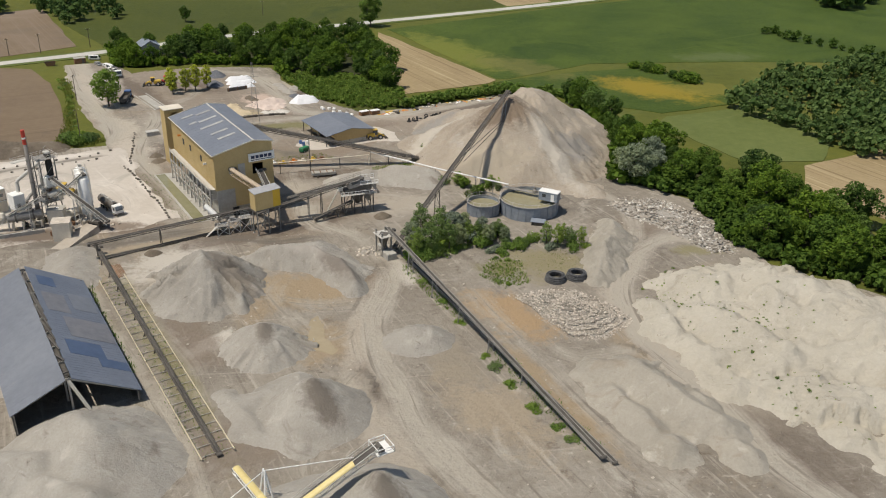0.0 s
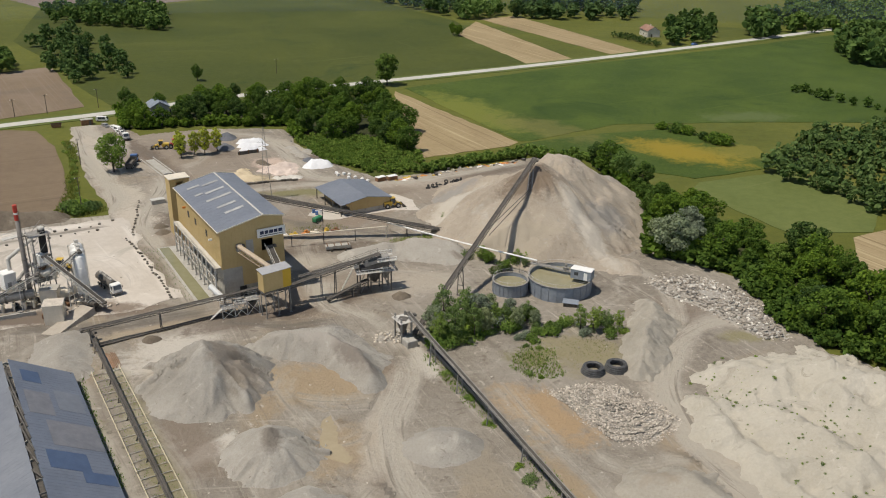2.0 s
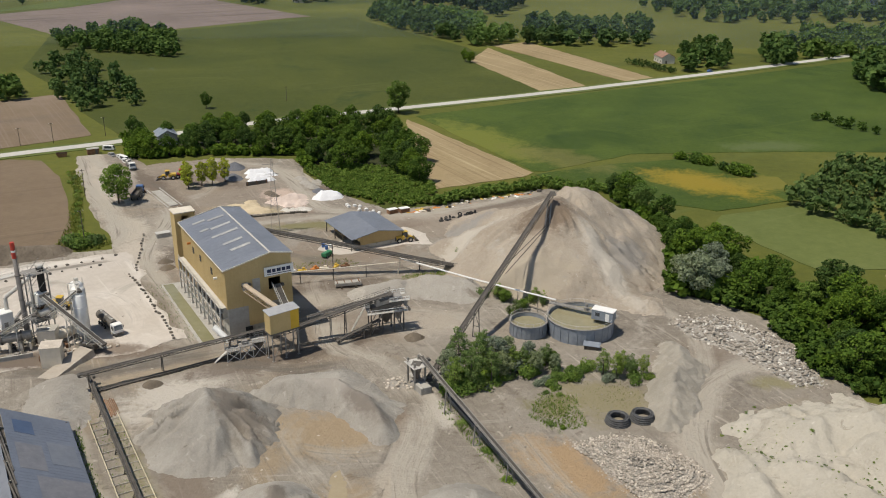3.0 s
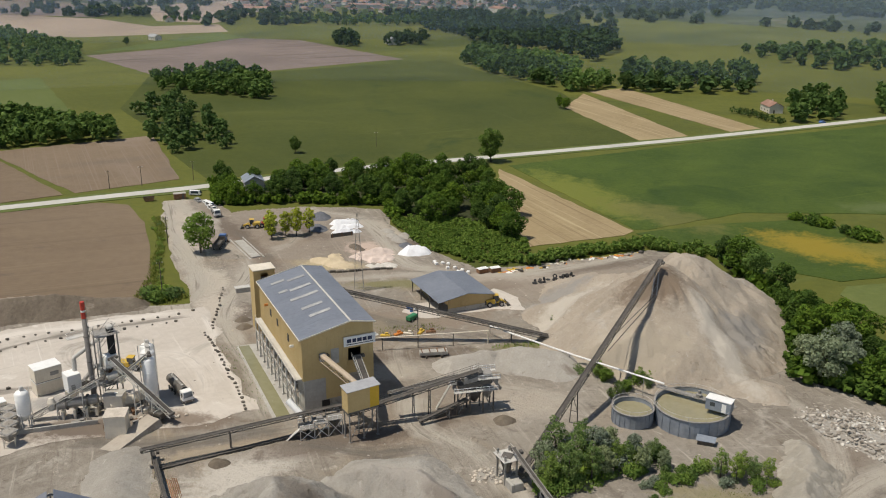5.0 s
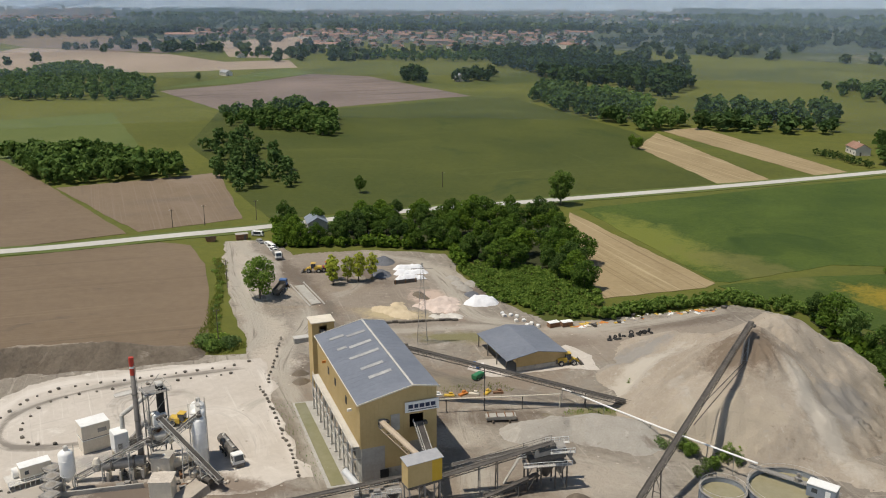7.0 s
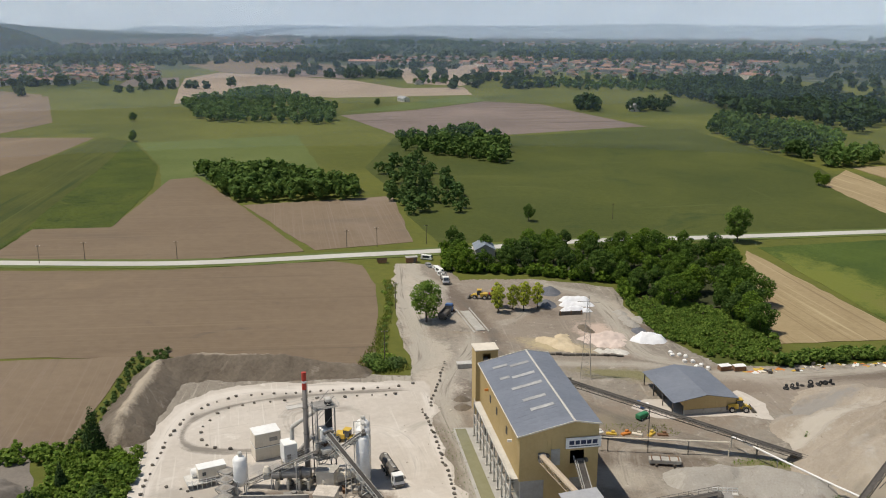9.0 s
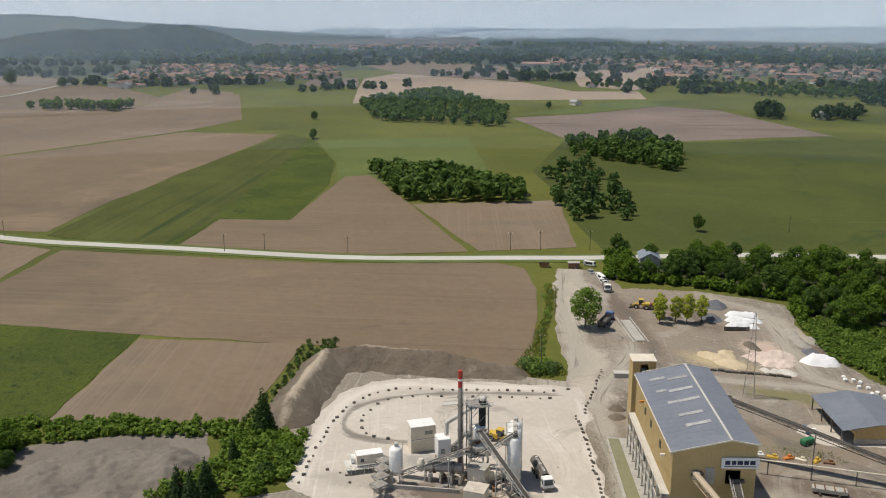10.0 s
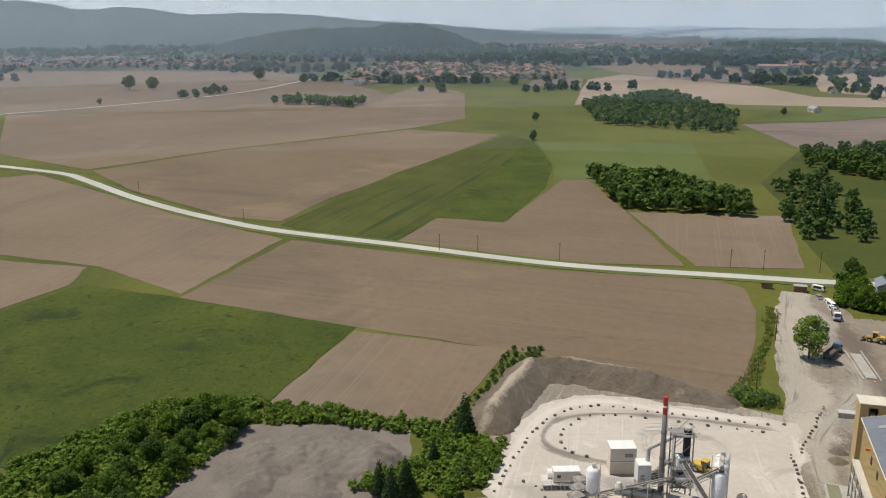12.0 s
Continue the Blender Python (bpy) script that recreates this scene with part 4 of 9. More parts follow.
def grass_patch(name, poly, gap, height, material, label, seed, cards=16):
    r = np.random.default_rng(seed)
    pts = np.array(scatter(poly, gap, seed))
    if not len(pts):
        return None
    n = len(pts) * cards
    c = np.repeat(pts, cards, 0) + r.normal(size=(n, 2)) * gap * 0.45
    hh = height * (0.4 + 0.8 * r.random((n, 1)))
    a = r.random((n, 1)) * 6.28
    d = np.concatenate([np.cos(a), np.sin(a), 0 * a], 1)
    lean = np.concatenate([r.normal(size=(n, 2)) * 0.45, np.ones((n, 1))], 1) * hh
    base = np.concatenate([c, np.full((n, 1), -0.03)], 1)
    w = hh * 0.16
    v = np.stack([base - d * w, base + d * w, base + lean + d * w * 0.6, base + lean - d * w * 0.6], 1).reshape(-1, 3)
    ob = new(name, raw_mesh(name, v, quads_of(n), M[material]))
    return tagged(ob, label, "vegetation", kind="stuff")


# ---- land ----
setting("ground", Geo().slab([(-6000, -1500), (3000, -1500), (3000, 6500), (-6000, 6500)], -3, 0), "meadow", "flat green meadow land reaching to the horizon", "ground")

setting("distant_plain", Geo().slab([(-1400, -300), (-1500, 600), (-1150, 1400), (-500, 1560), (300, 1250), (900, 1150), (1900, 900), (3000, 2400), (1800, 4600), (-1500, 4700), (-3800, 3000), (-4700, 900), (-4500, -500)], -1, 0.03),
        "plain", "distant plain of woods, fields and scattered roofs", "ground")

CORN = [(-404, 219), (-344, 245), (-372, 291), (-402, 324), (-490, 430), (-574, 524), (-610, 526), (-500, 345)]
FIELDS = [
    ("field", "ploughed_across", 0.11, "bare brown field at the corner of the green crop", [(-419, 84), (-379, 118), (-356, 106), (-338, 76), (-300, 0), (-420, -30)]),
    ("field", "ploughed", 0.10, "large bare brown ploughed field beside the road",
     [(-314, 137), (-372, 211), (-309, 249), (-264, 277), (-212, 323), (-198, 324), (-178, 305), (-156, 275), (-136, 245), (-131, 233), (-165, 221), (-189, 213), (-246, 177)]),
    ("field", "lush", 0.14, "dense green crop field", [(-334, 77), (-353, 110), (-316, 136), (-246, 177), (-204, 125), (-222, 103), (-196, 66), (-290, 10)]),
    ("field", "ploughed_across", 0.12, "small bare ploughed field with fine furrows", [(-243, 175), (-199, 207), (-164, 157), (-204, 125)]),
    ("field", "ploughed_across", 0.10, "bare light brown field beyond the hedge line", [(-640, 145), (-530, 169), (-428, 192), (-376, 208), (-318, 139), (-377, 123), (-430, 86), (-640, 20)]),
    ("field", "ploughed", 0.10, "wide bare brown field along the bend of the road",
     [(-632, 180), (-669, 286), (-693, 478), (-615, 523), (-508, 362), (-451, 272), (-412, 223), (-437, 204), (-548, 182)]),
    ("field", "ploughed_across", 0.08, "very wide pale brown field in the plain",
     [(-760, 138), (-640, 178), (-675, 290), (-700, 480), (-736, 571), (-979, 743), (-1000, 647), (-884, 511), (-1060, 190)]),
    ("field", "lush", 0.16, "bright green strip of grass beside the corn", [(-393, 220), (-481, 328), (-608, 531), (-562, 519), (-459, 450), (-402, 395), (-342, 316), (-371, 294), (-342, 251)]),
    ("field", "corn", 0.19, "dark green strip of young corn", CORN),
    ("field", "ploughed", 0.18, "brown ploughed field ending in a point", [(-371, 294), (-342, 316), (-415, 420), (-406, 434), (-327, 388), (-233, 329), (-267, 291), (-340, 251)]),
    ("field", "ploughed_across", 0.12, "small brown ploughed field beside the road", [(-323, 387), (-267, 448), (-201, 367), (-230, 333)]),
    ("field", "ploughed_dark", 0.10, "dark purplish brown ploughed field", [(-538, 756), (-500, 840), (-482, 955), (-410, 955), (-246, 824), (-265, 803), (-340, 695), (-400, 657)]),
    ("field", "ploughed_pale", 0.08, "far pale ploughed fields", [(-772, 754), (-926, 906), (-1060, 1043), (-1113, 1173), (-811, 1143), (-665, 1059), (-599, 1113), (-535, 1021), (-658, 905), (-784, 886)]),
    ("field", "ploughed_pale", 0.09, "far tan field beyond the poplars", [(-919, 1425), (-830, 1620), (-667, 1383), (-614, 1130), (-707, 1135)]),
    ("field", "ploughed_dark", 0.09, "far lilac-brown field at the edge of the village", [(-1122, 986), (-1091, 1060), (-947, 926), (-1026, 886)]),
    ("field", "ploughed_dark", 0.09, "far lilac-brown field behind the pale ones", [(-1100, 1190), (-830, 1160), (-900, 1380), (-1130, 1320)]),
    ("field", "crop_light", 0.09, "narrow pale green strip before the dark field", [(-554, 777), (-541, 1005), (-484, 970), (-502, 845)]),
    ("field", "pasture", 0.05, "wide deep green pasture with faint cattle paths", [(-336, 517), (-402, 650), (-338, 690), (-211, 828), (-75, 669), (-8, 510), (-76, 458), (-140, 412), (-188, 370), (-232, 410), (-258, 444)]),
    ("field", "crop_light", 0.13, "pale green strip of cereal", [(-560, 520), (-459, 452), (-400, 400), (-330, 470), (-480, 620)]),
    ("field", "stubble", 0.14, "narrow sandy strip field beside the road", [(-64, 608), (-59, 669), (19, 530), (-8, 513)]),
    ("field", "stubble", 0.14, "narrow sandy strip field", [(-58, 681), (-33, 705), (57, 569), (41, 552)]),
    ("field", "stubble", 0.16, "golden stubble field with harvest lines", [(-62, 400), (-68, 428), (1, 347), (-2, 341), (-34, 317), (-40, 327)]),
    ("field", "crop", 0.12, "broad dark green crop field", [(-65, 436), (20, 515), (114, 592), (300, 760), (320, 500), (200, 420), (100, 400), (40, 384), (6, 350), (1, 349)]),
    ("field", "crop", 0.18, "yellow flowering meadow", [(2, 344), (12, 352), (35, 368), (64, 382), (96, 360), (102, 334), (68, 312), (36, 322), (15, 335)]),
    ("field", "hay", 0.20, "pale mown meadow behind the trees", [(66, 300), (69, 308), (104, 328), (116, 312), (126, 294), (117, 268), (92, 262), (78, 280)]),
    ("field", "stubble", 0.14, "pale dry field behind the trees", [(110, 262), (150, 292), (200, 250), (130, 215), (106, 240)]),
    ("field", "ploughed_across", 0.06, "far pale field beyond the lane", [(-1072, 185), (-1090, 290), (-1171, 496), (-1349, 702), (-1560, 740), (-1900, 330), (-1400, 60)]),
    ("field", "ploughed", 0.07, "far brown field before the lane", [(-1062, 192), (-886, 511), (-1002, 647), (-1180, 690), (-1330, 692), (-1158, 496), (-1078, 290)]),
    ("field", "ploughed_across", 0.06, "far pale tan field by the village", [(-1111, 1179), (-900, 1150), (-1000, 1420), (-1180, 1480), (-1432, 1513), (-1330, 1300)]),
    ("field", "ploughed_across", 0.05, "far pale field", [(-1120, 760), (-1005, 753), (-755, 574), (-732, 515), (-1010, 640)]),
]
for name, mat, z, label, poly in FIELDS:
    ground_patch(name, poly, z, mat, label, "field")

ROAD = [(-900, 20), (-691, 130), (-632, 160), (-596, 167), (-531, 175), (-477, 185), (-428, 199), (-391, 214), (-335, 247), (-266, 287), (-209, 336),
        (-181, 361), (-135, 407), (-72, 455), (15, 525), (118, 615), (260, 745), (600, 1050)]
road_strip("road_verge", ROAD, [13], 0.22, "crop_light", "grassy verge along the road", "verge", 1.2)
road_strip("road", ROAD, [6.4], 0.30, "road", "pale country road across the plain", "road")
road_strip("lane", [(-1040, 120), (-1069, 185), (-1087, 290), (-1168, 496), (-1345, 702), (-1460, 912)], [5], 0.25, "road", "narrow pale lane between fields", "road")

YARD = [(-181, 338), (-168, 341), (-153, 326), (-131, 342), (-99, 348), (-88, 329), (-70, 309), (-45, 291), (-20, 305), (8, 327), (24, 322), (36, 300),
        (48, 272), (48, 240), (72, 225), (86, 186), (112, 172), (150, 120), (150, 20), (-120, 20), (-150, 100), (-147, 120), (-130, 148), (-163, 173), (-176, 198), (-168, 209),
        (-150, 222), (-126, 234), (-119, 238), (-125, 248), (-140, 264), (-167, 301), (-188, 333)]
ground_patch("yard", YARD, 0.04, "yard", "dusty gravel yard of the works with wheel ruts and dried mud", "yard", 5, 1.2)
ground_patch("sand_pit_floor", [(-196, 115), (-170, 153), (-140, 134), (-128, 108), (-158, 76), (-170, 82), (-184, 102)], 0.10, "grey_silt", "grey floor of the sand store", "yard", 4, 1.0)
PAD = [(-133, 148), (-152, 172), (-161, 188), (-161, 201), (-152, 211), (-127, 228), (-113, 237), (-104, 228), (-92, 210), (-70, 186), (-77, 178), (-92, 171), (-104, 162), (-114, 152), (-122, 147)]
ground_patch("plant_pad", PAD, 0.12, "pad", "pale compacted gravel pad round the asphalt plant", "yard", 1.5, 1.3)


def in_plan(gx, gy, poly):
    """Which places of a grid lie within a plan."""
    hit = np.zeros(gx.shape, bool)
    for (ax, ay), (bx, by) in zip(poly, poly[1:] + poly[:1]):
        if ay != by:
            hit ^= ((ay > gy) != (by > gy)) & (gx < ax + (gy - ay) / (by - ay) * (bx - ax))
    return hit


def rolled_ground(name, poly, z, material, label, lanes, res, relief, level=()):
    """A sheet of trodden ground with low relief. lanes: (places along a wheel track, half width, wear, pale above nought and dark below)."""
    xs, ys = [p[0] for p in poly], [p[1] for p in poly]
    gx, gy = np.meshgrid(np.arange(min(xs), max(xs), res), np.arange(min(ys), max(ys), res), indexing="ij")
    ok = in_plan(gx, gy, poly)
    cells = ok[:-1, :-1] & ok[1:, :-1] & ok[:-1, 1:] & ok[1:, 1:]
    idx = np.arange(gx.size).reshape(gx.shape)
    quads = np.stack([idx[:-1, :-1], idx[1:, :-1], idx[1:, 1:], idx[:-1, 1:]], -1)[cells]
    used = np.unique(quads)
    remap = np.zeros(gx.size, np.int64)
    remap[used] = np.arange(len(used))
    x, y = gx.ravel()[used], gy.ravel()[used]
    best, across, along, pale, dark = (np.zeros(len(x)) for _ in range(5))
    for n, (pts, half, wear) in enumerate(lanes):
        line = ribbon(pts, [1.0], step=3.0, amount=0.0)[2]
        near, u, s, run = np.full(len(x), 1e9), np.zeros(len(x)), np.zeros(len(x)), 0.0
        for a, b in zip(line, line[1:]):
            d = b - a
            long = d.length
            if long < 1e-6:
                continue
            t = np.clip(((x - a.x) * d.x + (y - a.y) * d.y) / long ** 2, 0, 1)
            ex, ey = x - a.x - t * d.x, y - a.y - t * d.y
            dist = np.hypot(ex, ey)
            side = np.sign(d.x * ey - d.y * ex)
            closer = dist < near
            near, u, s = np.where(closer, dist, near), np.where(closer, dist * side, u), np.where(closer, run + t * long, s)
            run += long
        edge = near / half + 0.35 * value_noise(x * 0.13 + n, y * 0.13, n)
        m = abs(wear) * np.clip(1.25 - edge, 0, 1) * np.clip(np.minimum(s, run - s) / 8 + 0.2, 0, 1)
        win = m > best
        best = np.where(win, m, best)
        across, along = np.where(win, u + 17.3 * n, across), np.where(win, s + 91.0 * n, along)
        pale, dark = (np.maximum(pale, m), dark) if wear > 0 else (pale, np.maximum(dark, m))
    flat = np.ones(len(x))
    for plan in level:
        cx, cy = sum(p[0] for p in plan) / len(plan), sum(p[1] for p in plan) / len(plan)
        wide = [(cx + (px - cx) * 1.12, cy + (py - cy) * 1.12) for px, py in plan]
        flat[in_plan(x, y, wide)] = 0.0
    bumps = np.clip(0.5 + 0.6 * fractal_noise(x * 0.09, y * 0.09, 2.0), 0, 1.4) + 0.5 * np.clip(fractal_noise(x * 0.35, y * 0.35, 5.0), 0, 1)
    worn = np.clip(best * 1.4, 0, 1)
    h = z + relief * flat * (bumps * (1 - 0.75 * worn) + 0.35 * worn * value_noise(across * 0.7, along * 0.04, 3.0).clip(0, 1))
    me = raw_mesh(name, np.stack([x, y, h], -1), remap[quads], M[material])
    me.polygons.foreach_set("use_smooth", [True] * len(me.polygons))
    course = me.attributes.new("lane", "FLOAT_VECTOR", "POINT")
    course.data.foreach_set("vector", np.stack([across, along, pale - dark], -1).astype(np.float32).ravel())
    return tagged(new(name, me), label, "yard", kind="structure")


YARD_LANES = [
    ([(60, 62), (30, 84), (16, 98), (10, 106), (5, 116), (0, 124), (-4, 134), (-6, 142), (-6, 151), (-7, 161), (-13, 172), (-22, 182), (-34, 190), (-40, 205)], 5.0, 0.9),
    ([(98, 78), (80, 98), (73, 107), (68, 118), (63, 128), (57, 136), (53, 143), (51, 151), (49, 163), (50, 174), (52, 184), (59, 194), (68, 199), (79, 190)], 4.2, 0.95),
    ([(52, 184), (53, 197), (52, 212), (44, 226), (36, 226)], 3.6, 0.8),
    ([(12, 162), (20, 148), (27, 138), (35, 127), (43, 114), (52, 102), (70, 80)], 4.0, 0.55),
    ([(57, 137), (48, 138), (40, 134), (30, 140)], 3.2, 0.6),
    ([(-80, 150), (-73, 141), (-58, 125), (-42, 108), (-28, 92), (-16, 74)], 2.6, 0.75),
    ([(-112, 150), (-106, 160), (-100, 170), (-90, 180), (-78, 186)], 4.0, 0.7),
    ([(-110, 162), (-96, 163), (-84, 166), (-70, 174), (-58, 181)], 4.5, -0.8),
    ([(-60, 175), (-48, 176), (-40, 176), (-28, 182), (-20, 178), (-12, 166), (-12, 158)], 4.0, -0.75),
    ([(-6, 151), (-16, 146), (-30, 146), (-36, 152)], 5.0, 0.45),
    ([(-8, 139), (-14, 132), (-22, 138), (-32, 150), (-30, 157)], 4.0, 0.5),
    ([(-52, 158), (-62, 148), (-56, 132), (-44, 124), (-34, 112), (-30, 96)], 3.6, 0.5),
    ([(0, 124), (-4, 114), (-6, 92), (10, 70)], 4.5, 0.5),
    ([(-198, 346), (-184, 326), (-162, 296), (-145, 278), (-131, 262), (-122, 248), (-121, 236), (-112, 228)], 5.5, 1.0),
    ([(-186, 338), (-172, 324), (-154, 313), (-137, 295), (-119, 277), (-112, 261), (-110, 246), (-102, 228), (-85, 209), (-72, 192), (-64, 182)], 3.6, 0.9),
    ([(-128, 338), (-105, 334), (-88, 317), (-77, 300), (-68, 289), (-56, 285), (-38, 287), (-20, 298), (6, 322)], 4.2, 0.85),
    ([(-150, 312), (-139, 300), (-122, 285), (-111, 274), (-100, 262)], 4.6, -0.75),
    ([(-113, 271), (-90, 267), (-76, 273), (-62, 281), (-52, 284)], 3.4, 0.8),
    ([(-140, 325), (-120, 312), (-114, 300), (-118, 288), (-128, 276)], 4.0, 0.5),
    ([(-100, 252), (-84, 246), (-68, 244), (-52, 240), (-36, 240), (-22, 236)], 4.0, -0.55),
    ([(-40, 205), (-34, 214), (-22, 214), (-8, 212), (0, 204), (0, 192)], 4.5, 0.55),
    ([(-40, 205), (-46, 216), (-50, 228), (-38, 232), (-20, 240), (-8, 262), (-18, 284)], 3.6, 0.5),
]
BASIN = [(-91.4, 215.2), (-86.4, 218.6), (-59.6, 187.4), (-65.2, 183.2)]
APRON = [(-57, 249), (-49, 247), (-44, 250), (-32, 259), (-23, 261), (-27, 270), (-36, 275), (-40, 268), (-56, 256)]
PUDDLE = [(-19.3, 138.5), (-18.2, 141), (-15.2, 137), (-14, 131.8), (-10.2, 128), (-11, 125.9), (-14.7, 126.7), (-17.7, 131.2)]
rolled_ground("yard_surface", wavy(YARD, 5, 0.8, 1.0), 0.07, "yard", "dusty trodden gravel of the yard with pale wheel tracks", YARD_LANES, 1.05, 0.26, (PAD, BASIN, APRON, PUDDLE))
PAD_LANES = [
    ([(-128, 147), (-138, 158), (-147, 171), (-154.5, 183), (-157, 194), (-153, 204), (-143, 212), (-130, 222), (-116, 233)], 2.6, 0.8),
    ([(-112, 230), (-122.5, 222.7), (-133.2, 214), (-141, 206.5), (-147, 198.5), (-150.5, 190), (-150, 182.6), (-146.5, 177), (-141.5, 174.2), (-135.6, 175), (-128, 179.5), (-118, 186)], 1.6, -0.85),
    ([(-112, 232), (-104, 224), (-92, 208), (-80, 195), (-72, 186)], 2.2, 0.7),
    ([(-118, 196), (-108, 206), (-98, 204), (-88, 194), (-84, 186)], 4.5, 0.5),
    ([(-116, 192), (-126, 194), (-132, 202), (-124, 209), (-112, 214)], 2.6, -0.4),
]
rolled_ground("plant_pad_surface", wavy(PAD, 1.5, 1.0, 0.9), 0.135, "pad", "pale compacted gravel with a loop of dark wheel tracks", PAD_LANES, 0.7, 0.06)

# ---- heaps ----
heap("gravel_heap", [(-47.6, 148.6, 10.4, -46.6, 146.6, 9.9, 0.72, 0.3), (-50, 142, 3.0, -42, 140, 2.6, 0.6, 1.5)], "gravel", "tall grey cone of gravel with eroded sides", group="heaps in the yard", seed=1.0, gully=1.5, rough=0.55, lumps=0.12, res=0.4)
heap("gravel_heap", [(-26, 126, 6.0, -25.4, 125, 5.7, 0.66, 0.3)], "gravel", "grey cone of fine gravel", group="heaps in the yard", seed=2.0, gully=1.5, rough=0.45, lumps=0.1, res=0.4)
heap("gravel_heap", [(-9, 106, 7.4, -8.5, 105.2, 7.2, 0.72, 0.7), (-22, 106, 1.5, -15, 114, 2.0, 0.5, 0.8), (-20, 98, 1.2, -8, 95, 1.4, 0.5, 0.8), (-27, 108, 1.3, -18, 99, 1.5, 0.5, 0.6)], "gravel", "smooth grey cone of sand", group="heaps in the yard", seed=3.0, gully=0.32)
heap("gravel_heap", [(-43, 162, 3.0, -35, 165, 4.6, 1.0, 0.6), (-35, 165, 4.6, -26, 165.5, 5.0, 1.0, 0.6), (-26, 165.5, 5.0, -18, 160.5, 4.8, 1.0, 0.6), (-18, 160.5, 4.8, -13, 153.5, 2.8, 1.0, 0.6), (-39, 168, 2.6, -28, 171, 3.0, 0.6, 2.0), (-28, 171, 3.0, -17, 163, 2.6, 0.6, 2.0)],
     "gravel", "long curved grey mound of gravel with a steep front", group="heaps in the yard", seed=4.0, gully=0.9, rough=0.45, res=0.4)
heap("gravel_heap", [(4.5, 134, 3.4, 7.5, 134.5, 3.3, 0.62, 1.4)], "gravel", "low round mound of gravel", group="heaps in the yard", seed=5.0, gully=0.4)
heap("gravel_heap", [(-45, 88, 8.4, -40, 84, 8.4, 0.62, 1.0), (-56, 78, 5.0, -48, 80, 6, 0.6, 1.0), (-44, 76, 5.0, -36, 74, 4.6, 0.6, 1.0)], "gravel", "broad grey heap of sand before the open hall", group="heaps in the yard", seed=6.0, gully=0.5)
heap("gravel_heap", [(8.5, 81, 8.9, 9, 80, 8.8, 0.70, 0.6), (-6, 78, 3.5, 2, 82, 4.0, 0.5, 2)], "gravel", "grey cone of sand below the loading conveyor", group="heaps in the yard", seed=7.0, gully=0.2)
heap("stock_heap", [(14, 251, 20.5, 15, 254, 20.0, 0.66, 1.0), (19, 266, 19.5, 22, 270, 18.5, 0.66, 1.5), (-6, 275, 8.0, 6, 268, 12, 0.6, 2.0), (-14, 258, 4.5, -4, 262, 8.0, 0.5, 2.0), (30, 232, 2.6, 40, 226, 2.0, 0.4, 2.0)], "sand_pile",
     "huge cone of brown sand and gravel below the stacker", res=0.55, gully=1.0, rough=0.6, lumps=0.12, seed=8.0)
heap("silt_bank", [(46, 203, 3.0, 47, 192, 4.4, 0.8, 0.5), (47, 192, 4.4, 44.5, 178, 4.4, 0.8, 0.5), (44.5, 178, 4.4, 43, 168, 2.2, 0.8, 0.5)], "mound_sand", "long grey bank of silt", seed=9.0, gully=1.3, rough=0.9, lumps=0.2, res=0.45)
heap("sand_bank", [(68, 166, 4.4, 82, 165, 6.8, 0.42, 2.5), (82, 165, 6.8, 100, 148, 8.4, 0.36, 3.0), (100, 148, 8.4, 126, 128, 9.0, 0.36, 3.0), (59, 169, 2.0, 70, 175, 2.8, 0.6, 1.0), (70, 175, 2.8, 84, 176, 3.6, 0.6, 1.0),
                   (72, 150, 4.6, 80, 138, 5.2, 0.52, 1.0), (66, 154, 3.4, 72, 150, 4.6, 0.5, 1.2), (86, 124, 5.2, 104, 120, 6.4, 0.46, 1.6), (76, 128, 3.4, 86, 124, 5.2, 0.55, 1.0), (60, 158, 2.2, 66, 154, 3.2, 0.5, 1.0), (55, 160, 1.5, 60, 146, 1.8, 0.42, 1.0), (60, 146, 1.8, 70, 128, 2.2, 0.42, 1.0)], "pale_sand",
     "large pale sand bank with sparse weeds and a dug face", "bank", res=0.55, rough=1.15, gully=1.0, lumps=0.12, seed=10.0,
     cut=([(77.5, 117), (84, 118.5), (93, 117.5), (106, 111), (106, 92), (79, 98), (75, 108)], 0.7))
heap("sand_heap", [(43, 128.5, 3.0, 50, 128, 4.2, 0.62, 0.7), (50, 128, 4.2, 55, 121.5, 4.8, 0.62, 0.5), (55, 121.5, 4.8, 59, 116.5, 4.2, 0.62, 0.5), (59, 116.5, 4.2, 65, 113, 3.2, 0.62, 0.6), (46, 120, 2.6, 52, 112, 2.8, 0.55, 0.8), (56, 106, 2.8, 57, 105.4, 2.7, 0.6, 0.4), (67, 107.5, 2.4, 69, 106, 2.2, 0.6, 0.4), (62, 121, 2.6, 63, 120, 2.4, 0.7, 0.3)],
     "mound_sand", "long low sand mound beside the track", seed=11.0, gully=0.8, rough=0.5, res=0.45)
heap("spoil_bank", [(-160, 170, 5.0, -179, 200, 5.5, 0.75, 0.6), (-179, 200, 5.5, -172, 210, 5.5, 0.75, 0.6), (-172, 210, 5.5, -152, 222, 5.0, 0.75, 0.6), (-152, 222, 5.0, -133, 232, 2.5, 0.7, 0.6)],
     "berm", "steep earth bank round the gravel pad", "bank", res=0.6, gully=0.6, rough=0.3, lumps=0.14, seed=12.0)
heap("salt_heap", [(-70.5, 299.2, 3.2, -66.5, 300.8, 2.8, 1.0, 0.9)], "white_heap", "white heap of salt", res=0.45, gully=0.3, rough=0.5, lumps=0.25, seed=13.0)
